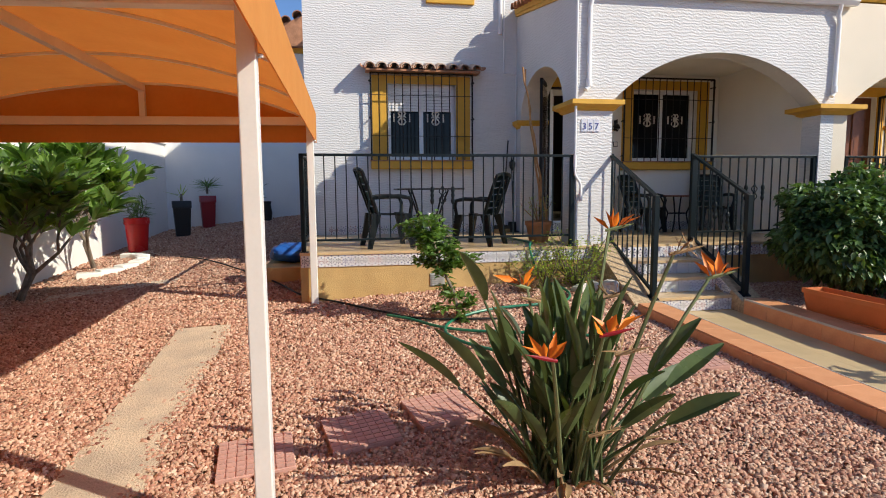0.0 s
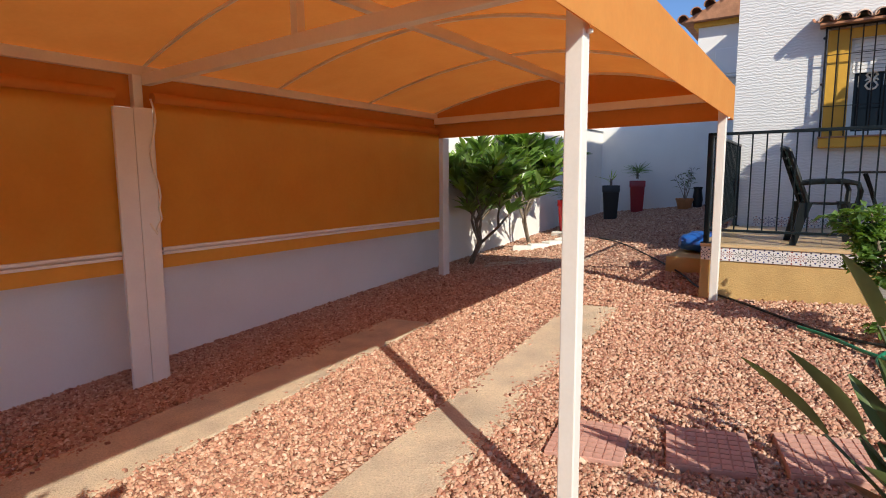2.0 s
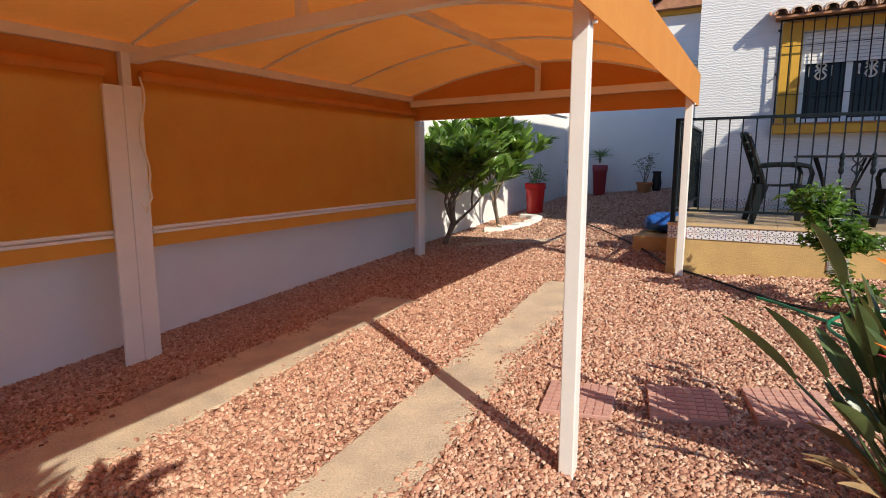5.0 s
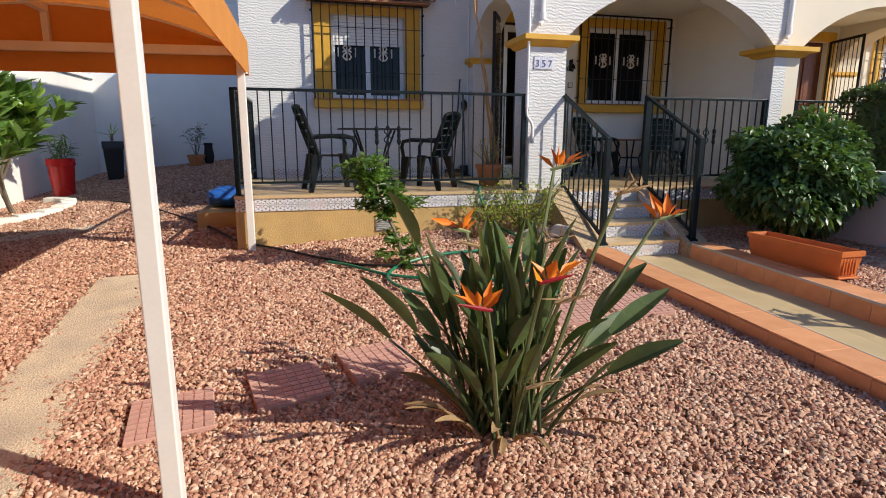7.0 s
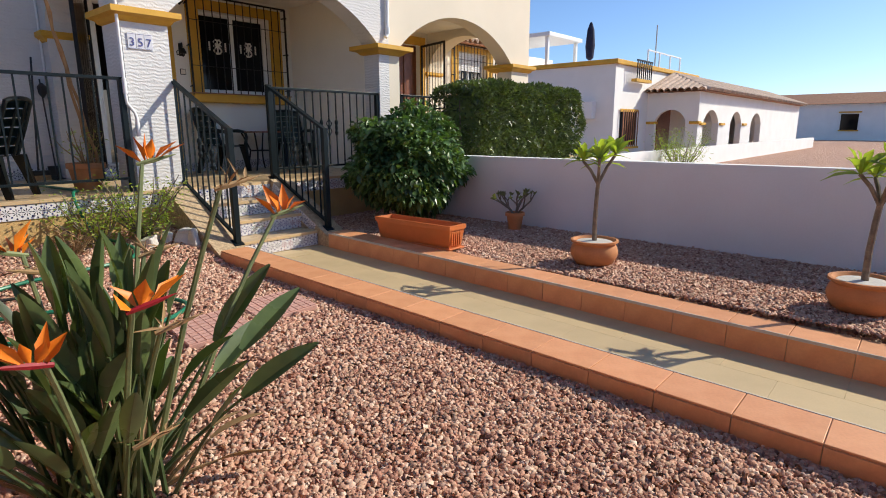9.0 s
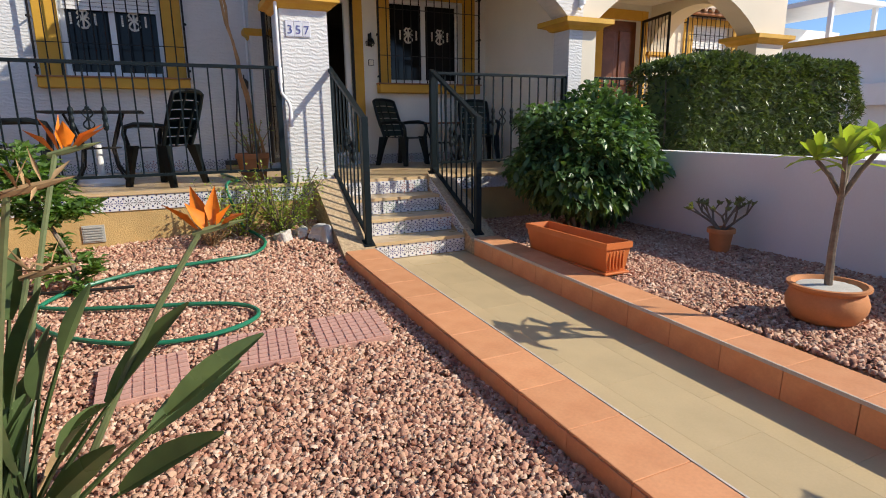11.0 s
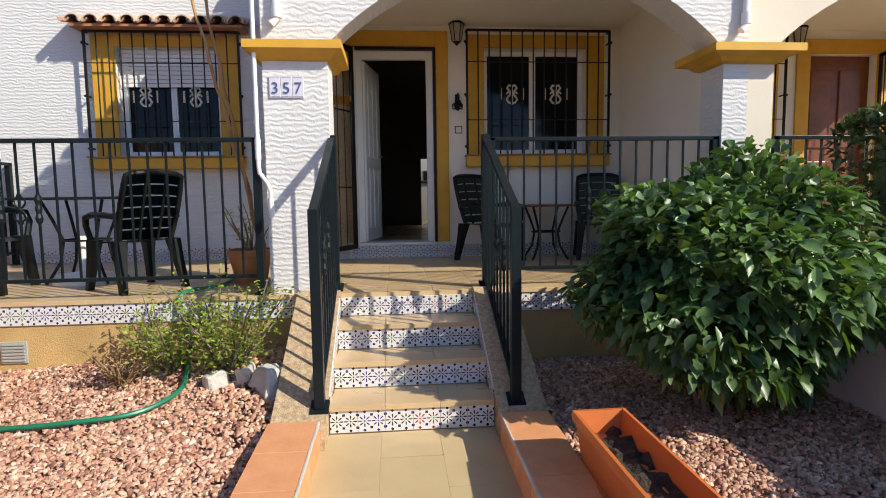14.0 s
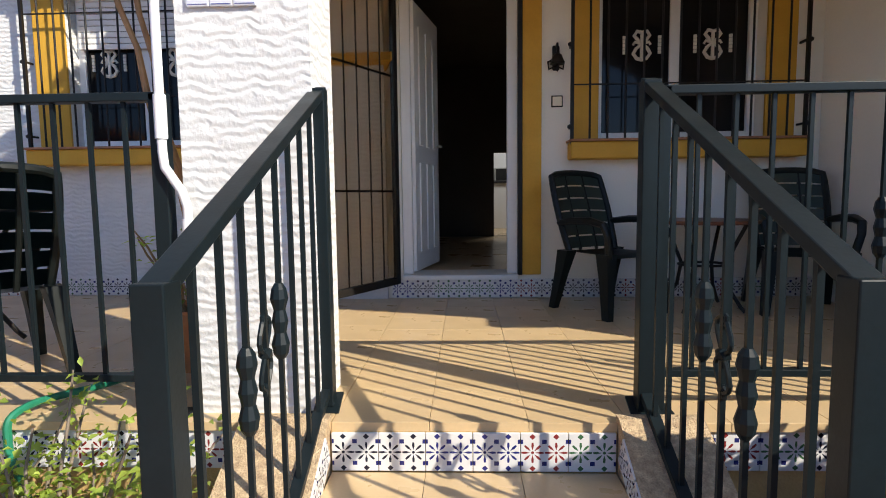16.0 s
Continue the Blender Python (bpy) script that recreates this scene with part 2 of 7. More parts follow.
def lathe(bm, profile, at=(0, 0, 0), n=24, square=0.0, turn=0.0):
    """A turned body from (radius, height) pairs; square 1 gives four flat sides."""
    rings = []
    for r, z in profile:
        ring = []
        for k in range(n):
            a = turn + k * math.tau / n
            f = 1.0
            if square:
                f = 1 / max(abs(math.cos(a - turn)), abs(math.sin(a - turn)))
                f = 1 + (min(f, 1.36) - 1) * square
            ring.append(bm.verts.new((at[0] + math.cos(a) * r * f, at[1] + math.sin(a) * r * f, at[2] + z)))
        rings.append(ring)
    for a, b in zip(rings, rings[1:]):
        for k in range(n):
            bm.faces.new((a[k], a[(k + 1) % n], b[(k + 1) % n], b[k]))
    bm.faces.new(rings[0][::-1]); bm.faces.new(rings[-1])
    return bm


def prism(bm, outline, axis, a, b):
    """A solid from an outline of two coordinates, drawn out along an axis from a to b."""
    def put(p, v):
        return {"x": (v, p[0], p[1]), "y": (p[0], v, p[1]), "z": (p[0], p[1], v)}[axis]
    p0 = [bm.verts.new(put(p, a)) for p in outline]
    p1 = [bm.verts.new(put(p, b)) for p in outline]
    n = len(outline)
    bm.faces.new(p0[::-1]); bm.faces.new(p1)
    for i in range(n):
        bm.faces.new((p0[i], p0[(i + 1) % n], p1[(i + 1) % n], p1[i]))
    return bm


def wall_with_holes(bm, u0, u1, z0, z1, holes, axis, a, b):
    """A wall along u from u0 to u1 between a and b in thickness, with square holes (u0, u1, z0, z1) cut through."""
    us = sorted({u0, u1, *(h[0] for h in holes), *(h[1] for h in holes)})
    for p, q in zip(us, us[1:]):
        cuts = sorted((h[2], h[3]) for h in holes if h[0] < q - 1e-6 and h[1] > p + 1e-6)
        z = z0
        for c0, c1 in cuts + [(z1, z1)]:
            if c0 > z + 1e-6:
                if axis == "x":
                    box(bm, p, q, a, b, z, c0)
                else:
                    box(bm, a, b, p, q, z, c0)
            z = c1
    bmesh.ops.remove_doubles(bm, verts=bm.verts, dist=1e-5)
    return bm


def ease(v, a, b):
    v = min(max((v - a) / (b - a), 0), 1)
    return v * v * (3 - 2 * v)


def ground_z(x, y):
    """The height of the sloping garden: a warped slope, held below the kerbs, level beyond the path."""
    cx, cy = min(max(x, -7), 9), min(max(y, -4), 18)
    z = GROUND[0] + GROUND[1] * cx + GROUND[2] * cy + GROUND[3] * cx * cy
    kerb = path_z(min(cy, 5.9)) + 0.15
    if x < 2.86:
        f = ease(x, 1.6, 2.8) * (1 - ease(y, 5.6, 6.6))
        return z + f * (kerb - 0.085 - z)
    if x < 4.2:
        return min(z, path_z(cy) - 0.12)
    return 0.17 + 0.01 * (min(max(cy, -4), 6) - 3)


def path_z(y):
    return 0.085 - 0.028 * (6.05 - y)

# ---- ground ----
GROUND = (-0.295, 0.0331, 0.0727, 0.0042)
T = 0.73                                                     # terrace floor
FRONT = 6.93                                                 # terrace edge

def ground_sheet():
    bm = bmesh.new()
    xs = [-400, -60, -20] + [-7 + i * 0.5 for i in range(33)] + [14, 24, 60, 400]
    ys = [-400, -60, -20, -8] + [-4 + i * 0.5 for i in range(45)] + [24, 40, 80, 400]
    grid = [[bm.verts.new((x, y, ground_z(x, y) - 0.015)) for x in xs] for y in ys]
    for j in range(len(ys) - 1):
        for i in range(len(xs) - 1):
            bm.faces.new((grid[j][i], grid[j][i + 1], grid[j + 1][i + 1], grid[j + 1][i]))
    return bm

structure("ground", ground_sheet(), "gravel_bed", "reddish brown earth bed under pink garden gravel", "ground")

# ---- house walls ----
W1 = 9.40                                                    # face of the bedroom wall
W2 = 9.20                                                    # back wall of the porch
WIN1 = (0.60, 1.66, 1.88, 3.02)
WIN2 = (4.52, 5.66, 1.86, 2.99)
DOOR = (3.13, 3.96, 0.90, 2.96)

structure("wall_bedroom", wall_with_holes(bmesh.new(), -0.63, 2.66, -0.3, 5.6, [WIN1], "x", W1, W1 + 0.28), "stucco",
          "white rippled stucco house wall with a barred window", "wall")
structure("wall_house_side", boxed(-0.63, -0.35, W1 + 0.28, 16.28, -0.3, 5.6), "stucco", "white stucco side wall of the house", "wall")
structure("wall_porch", wall_with_holes(bmesh.new(), 3.021, 9.339, -0.3, 5.6, [DOOR, WIN2, (8.28, 9.11, 0.9, 2.96), (6.62, 7.64, 1.88, 3.02)], "x", W2, W2 + 0.28), "cream",
          "cream rendered back wall of the arched porch", "wall")
structure("wall_porch_return", boxed(2.661, 3.02, W1 + 0.001, W1 + 0.28, -0.3, 5.6), "plain_white", "white return of the house wall", "wall")


def arch_outline(x0, x1, top, piers, n=20):
    """Outline of a wall with arched openings: piers and (left, right, spring, apex) arches in order."""
    pts = [(x0, -0.3)]
    for left, right, spring, apex in piers:
        h, w = apex - spring, (right - left) / 2
        r = (w * w + h * h) / (2 * h)
        c, half = (left + right) / 2, math.asin(min(1, w / r))
        if h >= w:
            half = math.pi - half if h > w else math.pi / 2
        pts.append((left, -0.3))
        for k in range(n + 1):
            a = -half + 2 * half * k / n
            pts.append((c + r * math.sin(a), apex - r + r * math.cos(a)))
        pts.append((right, -0.3))
    pts += [(x1, -0.3), (x1, top), (x0, top)]
    return pts


def arched_wall(name, outline, axis, a, b, mat, label):
    bm = bmesh.new()
    def put(p, v):
        return {"x": (v, p[0], p[1]), "y": (p[0], v, p[1])}[axis]
    f0 = bm.faces.new([bm.verts.new(put(p, a)) for p in outline])
    r = bmesh.ops.extrude_face_region(bm, geom=[f0])
    d = Vector(put((0, 0), b - a))
    bmesh.ops.translate(bm, vec=d, verts=[v for v in r["geom"] if isinstance(v, bmesh.types.BMVert)])
    bmesh.ops.triangulate(bm, faces=[f for f in bm.faces if len(f.verts) > 4])
    return structure(name, bm, mat, label, "wall")


arched_wall("wall_porch_front", arch_outline(2.64, 6.12, 3.72, [(3.08, 5.93, 2.44, 3.05)]), "y", 7.0, 7.30, "stucco",
            "white rippled stucco porch front with one wide arch")
arched_wall("wall_neighbour_porch", arch_outline(6.12, 9.72, 3.72, [(6.32, 9.16, 2.44, 3.02)]), "y", 7.0, 7.30, "warm_cream",
            "cream stucco porch front of the adjoining house")
arched_wall("wall_porch_side", [(7.301, -0.3), (7.45, -0.3)] + [(8.31 + 0.86 * -math.cos(k * math.pi / 16), 2.46 + 0.62 * math.sin(k * math.pi / 16)) for k in range(17)]
            + [(9.17, -0.3), (W1, -0.3), (W1, 4.08), (7.30, 3.72)], "x", 2.64, 3.02, "stucco", "white stucco porch side with a narrow arch")
structure("wall_porch_divider", boxed(6.05, 6.25, 7.30, W2, -0.3, 3.6), "cream", "cream wall that divides the two porches", "wall")
arched_wall("wall_porch_end", [(7.301, -0.3), (7.45, -0.3)] + [(8.31 + 0.86 * -math.cos(k * math.pi / 16), 2.46 + 0.62 * math.sin(k * math.pi / 16)) for k in range(17)]
            + [(9.17, -0.3), (W1, -0.3), (W1, 4.08), (7.30, 3.72)], "x", 9.34, 9.72, "warm_cream", "cream end wall of the adjoining porch with a narrow arch")
structure("wall_neighbour_bedroom", wall_with_holes(bmesh.new(), 9.34, 12.9, -0.3, 5.6, [(10.58, 11.64, 1.88, 3.02)], "x", W1, W1 + 0.28), "warm_cream",
          "cream wall of the adjoining house with a barred window", "wall")
structure("ceiling_porch", boxed(3.02, 9.34, 7.30, W2, 3.22, 3.4), "cream", "cream plastered porch ceiling", "ceiling")

# ---- terrace and steps ----
structure("terrace_base", boxed(-0.58, 3.13, FRONT + 0.012, W1, -0.3, T - 0.03), "plinth", "sandy ochre rendered base of the terrace", "terrace")
structure("terrace_base_2", boxed(3.131, 12.9, FRONT + 0.012, W2, -0.3, T - 0.03), "plinth", "sandy ochre rendered base of the porch floor", "terrace")
RISE = (T - 0.085) / 4
for k in range(4):
    y0 = 6.05 + 0.285 * k
    structure("step_core_%d" % (k + 1), boxed(3.13, 4.06, y0 + 0.012, FRONT + 0.012, -0.3 + 0.001 * k, 0.085 + RISE * (k + 1) - 0.028), "plinth", "rendered core of a garden step", "step")


def stringer(x0, x1):
    o = [(5.86, -0.3), (FRONT + 0.012, -0.3), (FRONT + 0.012, T + 0.02), (6.90, T + 0.02), (5.86, 0.185)]
    return prism(bmesh.new(), o, "x", x0, x1)

structure("stair_cheek_1", stringer(2.84, 3.128), "pebble", "sloping washed pebble cheek beside the steps", "stair cheek")
structure("stair_cheek_2", stringer(4.062, 4.33), "pebble", "sloping washed pebble cheek beside the steps", "stair cheek")

# ---- garden path with raised kerbs ----
def ramp(x0, x1, y0, y1, drop, top):
    o = [(y0, path_z(y0) - drop), (y1, path_z(y1) - drop), (y1, path_z(y1) + top), (y0, path_z(y0) + top)]
    return prism(bmesh.new(), o, "x", x0, x1)

structure("path", ramp(3.10, 4.06, -3.5, 6.06, 0.3, -0.012), "sand_tile", "bed of the sand coloured garden path", "path")
structure("kerb_1", ramp(2.85, 3.09, -3.5, 5.858, 0.3, 0.15), "grout", "mortar core of a low garden kerb", "kerb")
structure("kerb_2", ramp(4.07, 4.30, -3.5, 5.858, 0.3, 0.15), "grout", "mortar core of a low garden kerb", "kerb")

for i, (xa, xb) in enumerate(((3.0985, 3.1065), (4.0535, 4.0615))):
    structure("kerb_joint_%d" % (i + 1), prism(bmesh.new(), [(-3.5, path_z(-3.5) + 0.145), (5.85, path_z(5.85) + 0.145), (5.85, path_z(5.85) + 0.1645), (-3.5, path_z(-3.5) + 0.1645)], "x", xa, xb), "white_rock", "white mortar line along the kerb edge", "mortar joint")

# ---- boundary walls ----
structure("wall_garden_right", boxed(6.04, 6.20, -3.5, FRONT, -0.4, 0.985), "plain_white", "low white rendered garden wall", "wall")
structure("wall_garden_right_front", boxed(6.04, 6.20, -6.0, -3.5, -0.4, 0.97), "plain_white", "low white rendered garden wall", "wall")
structure("wall_boundary_left", boxed(-4.80, -4.62, -6.0, 8.4, -0.6, 2.05), "plain_white", "long white rendered boundary wall", "wall")
structure("wall_boundary_left_back", boxed(-4.80, -4.62, 8.4, 16.5, -0.6, 2.62), "plain_white", "tall white rendered boundary wall", "wall")
structure("wall_coping", boxed(-4.84, -4.56, 8.4, 16.5, 2.62, 2.70, 0.008), "plain_white", "white rendered wall coping", "coping")
structure("wall_boundary_back", boxed(-4.62, -2.3, 16.3, 16.5, -0.3, 3.6), "plain_white", "white rendered back wall of the yard", "wall")
structure("wall_street", boxed(-4.62, 9.0, -6.2, -6.0, -0.6, 1.1), "plain_white", "white street side garden wall", "wall")
structure("side_terrace_step", boxed(-1.15, -0.582, 8.1, 9.4, -0.2, 0.42, 0.01), "plinth", "sandy ochre side step up to the terrace", "step")

M["bloom"] = material("orange_petal", (0.85, 0.22, 0.01), 0.5, vary=0.15, scale=12, fine=60, bump=0.05, depth=0.002, random_tint=0.15, island=True)
M["dry"] = material("dry_brown_leaf", (0.38, 0.24, 0.11), 0.85, vary=0.25, scale=10, fine=70, bump=0.3, depth=0.003, random_tint=0.3, island=True)
M["bark"] = material("grey_brown_bark", (0.24, 0.19, 0.14), 0.9, vary=0.3, scale=14, fine=70, bump=0.7, depth=0.006)
M["stem"] = material("grey_green_stem", (0.20, 0.24, 0.10), 0.55, vary=0.2, scale=10, fine=60, bump=0.1, depth=0.002, random_tint=0.2, island=True)
M["strelitzia"] = leaf_material("paddle_leaf", (0.125, 0.175, 0.06), (0.05, 0.085, 0.035), 0.14, 0.3, tint=0.55)
M["gloss_leaf"] = leaf_material("glossy_hedge_leaf", (0.12, 0.205, 0.06), (0.055, 0.11, 0.04), 0.2, 0.4, tint=0.5)
M["lime_leaf"] = leaf_material("light_green_leaf", (0.34, 0.42, 0.07), (0.20, 0.28, 0.05), 0.4, 0.5)
M["citrus_leaf"] = leaf_material("citrus_leaf", (0.14, 0.24, 0.05), (0.07, 0.14, 0.035), 0.35, 0.4)
M["plumeria_leaf"] = leaf_material("long_plumeria_leaf", (0.22, 0.33, 0.07), (0.07, 0.15, 0.04), 0.35, 0.3, tint=0.45)
M["succulent_leaf"] = leaf_material("fleshy_succulent_leaf", (0.20, 0.22, 0.06), (0.09, 0.10, 0.04), 0.15, 0.4)
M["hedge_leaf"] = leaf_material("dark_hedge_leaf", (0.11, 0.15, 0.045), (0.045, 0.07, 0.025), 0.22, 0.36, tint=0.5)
M["chair"] = material("dark_green_moulded_plastic", (0.006, 0.009, 0.009), 0.42, spec=0.3, vary=0.1, scale=5, fine=120, bump=0.05, depth=0.001)
# back slats lighter than the chair frame: sunlight put into their colour
M["chair_sunlit"] = material("sunlit_green_plastic", (0.04, 0.066, 0.055), 0.4, vary=0.1, scale=5, fine=120, bump=0.05, depth=0.001)
M["orange_plastic"] = material("terracotta_plastic", (0.62, 0.17, 0.04), 0.5, vary=0.06, scale=6, fine=80, bump=0.06, depth=0.002)
M["clay"] = material("terracotta_clay", (0.58, 0.24, 0.09), 0.8, vary=0.1, scale=8, fine=90, bump=0.2, depth=0.003, stain=0.2)
M["red_glaze"] = material("glossy_red_plastic", (0.62, 0.015, 0.015), 0.25, vary=0.05, scale=4, fine=60, bump=0.02, depth=0.001)
M["dark_red"] = material("dark_red_plastic", (0.28, 0.012, 0.02), 0.35, vary=0.05, scale=4, fine=60, bump=0.02, depth=0.001)
M["black_plastic"] = material("black_plastic", (0.012, 0.012, 0.013), 0.45, vary=0.1, scale=4, fine=60, bump=0.04, depth=0.001)
M["blue_plastic"] = material("blue_plastic_sheet", (0.02, 0.12, 0.45), 0.45, vary=0.15, scale=9, fine=40, bump=0.3, depth=0.01)
M["hose"] = material("green_garden_hose", (0.015, 0.19, 0.10), 0.4, vary=0.1, scale=20, fine=120, bump=0.1, depth=0.001)
M["black_hose"] = material("black_irrigation_pipe", (0.02, 0.022, 0.02), 0.6, vary=0.2, scale=20, fine=120, bump=0.1, depth=0.001)
M["paver"] = material("pink_concrete_paver", (0.60, 0.34, 0.27), 0.9, vary=0.12, scale=8, fine=120, bump=0.4, depth=0.004, random_tint=0.06, stain=0.25)
M["wood"] = material("varnished_brown_wood", (0.20, 0.06, 0.02), 0.4, vary=0.2, scale=5, fine=60, bump=0.12, depth=0.002, distort=1.5)
M["bamboo"] = material("dry_bamboo_cane", (0.48, 0.26, 0.10), 0.55, vary=0.2, scale=10, fine=60, bump=0.1, depth=0.002)
# amber tint and blur stand in for the warm porch mirrored in the pane
M["reflection_glass"] = glass_material("warm_reflection_door_glass", (0.80, 0.66, 0.46), 0.12)
M["lamp_glass"] = material("frosted_lantern_glass", (0.45, 0.42, 0.34), 0.25, vary=0.1, scale=8, fine=50, bump=0.05, depth=0.001)
M["number_tile"] = material("glazed_white_tile", (0.66, 0.66, 0.70), 0.2, vary=0.03, scale=20, fine=120, bump=0.03, depth=0.001)
M["blue_ink"] = material("cobalt_blue_glaze", (0.10, 0.11, 0.29), 0.25, vary=0.05, scale=20, fine=120, bump=0.0)
M["lace"] = material("cream_lace_applique", (0.74, 0.70, 0.62), 0.8, vary=0.05, scale=40, fine=200, bump=0.2, depth=0.002)
M["parasol"] = material("dark_blue_canvas", (0.02, 0.025, 0.06), 0.9, vary=0.2, scale=10, fine=120, bump=0.2, depth=0.004)
M["steel_grey"] = material("grey_zinc_grille", (0.42, 0.42, 0.38), 0.5, vary=0.1, scale=8, fine=90, bump=0.1, depth=0.002)


def pattern_tile(name):
    """White glazed tile with an eight-petalled rosette and square dots in the corners, drawn in the tile's own plane (x and z)."""
    m = bpy.data.materials.new(name)
    m.use_nodes = True
    n, l = m.node_tree.nodes, m.node_tree.links
    b = n["Principled BSDF"]
    b.inputs["Roughness"].default_value = 0.22
    def op(kind, a, c=None):
        o = n.new("ShaderNodeMath"); o.operation = kind
        for i, v in enumerate((a, c)):
            if v is None:
                continue
            if isinstance(v, (int, float)):
                o.inputs[i].default_value = v
            else:
                l.new(v, o.inputs[i])
        return o.outputs[0]
    sep = n.new("ShaderNodeSeparateXYZ")
    l.new(n.new("ShaderNodeTexCoord").outputs["Object"], sep.inputs[0])
    x, z = sep.outputs["X"], sep.outputs["Z"]
    fx = op("SUBTRACT", op("ABSOLUTE", x), 0.03675)
    r = op("SQRT", op("ADD", op("MULTIPLY", fx, fx), op("MULTIPLY", z, z)))
    a = op("ARCTAN2", z, fx)
    lobe = op("ABSOLUTE", op("SINE", op("MULTIPLY", a, 4.0)))
    petal = op("MULTIPLY", op("GREATER_THAN", op("SUBTRACT", 1.0, lobe), op("ADD", 0.34, op("MULTIPLY", op("ABSOLUTE", op("SUBTRACT", r, 0.022)), 26.0))), op("MULTIPLY", op("GREATER_THAN", r, 0.009), op("LESS_THAN", r, 0.035)))
    core = op("LESS_THAN", r, 0.005)
    ex, ez = op("SUBTRACT", 0.03675, op("ABSOLUTE", fx)), op("ABSOLUTE", z)
    dot = op("MULTIPLY", op("LESS_THAN", op("MAXIMUM", ex, op("ABSOLUTE", op("SUBTRACT", ez, 0.038))), 0.0075), 1.0)
    mid = op("LESS_THAN", op("ADD", op("ABSOLUTE", fx), op("ABSOLUTE", op("SUBTRACT", ez, 0.055))), 0.010)
    ink = op("MAXIMUM", op("MAXIMUM", petal, core), op("MAXIMUM", dot, mid))
    wn = n.new("ShaderNodeObjectInfo")
    pick = n.new("ShaderNodeValToRGB")
    pick.color_ramp.interpolation = "CONSTANT"
    e = pick.color_ramp.elements
    e[0].color = (0.012, 0.014, 0.03, 1)
    e[1].position, e[1].color = 0.45, (0.02, 0.025, 0.16, 1)
    for p, c in ((0.7, (0.05, 0.13, 0.06, 1)), (0.85, (0.22, 0.03, 0.03, 1))):
        q = e.new(p); q.color = c
    l.new(wn.outputs["Random"], pick.inputs[0])
    blue = n.new("ShaderNodeMix"); blue.data_type = "RGBA"
    blue.inputs["B"].default_value = (0.02, 0.025, 0.14, 1)
    l.new(pick.outputs[0], blue.inputs["A"]); l.new(dot, blue.inputs["Factor"])
    mix = n.new("ShaderNodeMix"); mix.data_type = "RGBA"
    mix.inputs["A"].default_value = (0.70, 0.69, 0.68, 1)
    l.new(blue.outputs["Result"], mix.inputs["B"]); l.new(ink, mix.inputs["Factor"])
    l.new(mix.outputs["Result"], b.inputs["Base Color"])
    return m


M["pattern_tile"] = pattern_tile("patterned_glazed_tile")


make_part = part

# ---- carport ----
CX0, CX1, CMID = -4.15, -0.43, -2.2
RIBS = (-4.9, -3.6, -2.4, -1.2, 0.3, 1.7, 3.05, 4.4, 5.75, 7.12)

def vault(x):
    f = (x - CMID) / ((CX1 if x > CMID else CX0) - CMID)
    edge = 2.20 + 0.09 * (CX1 - x) / (CX1 - CX0)
    return edge + (2.58 - edge) * (1 - f * f)

SHEAR = Matrix(((1, 0, 0, 0), (-0.085, 1, 0, 0.085 * CX1), (0, 0, 1, 0), (0, 0, 0, 1)))

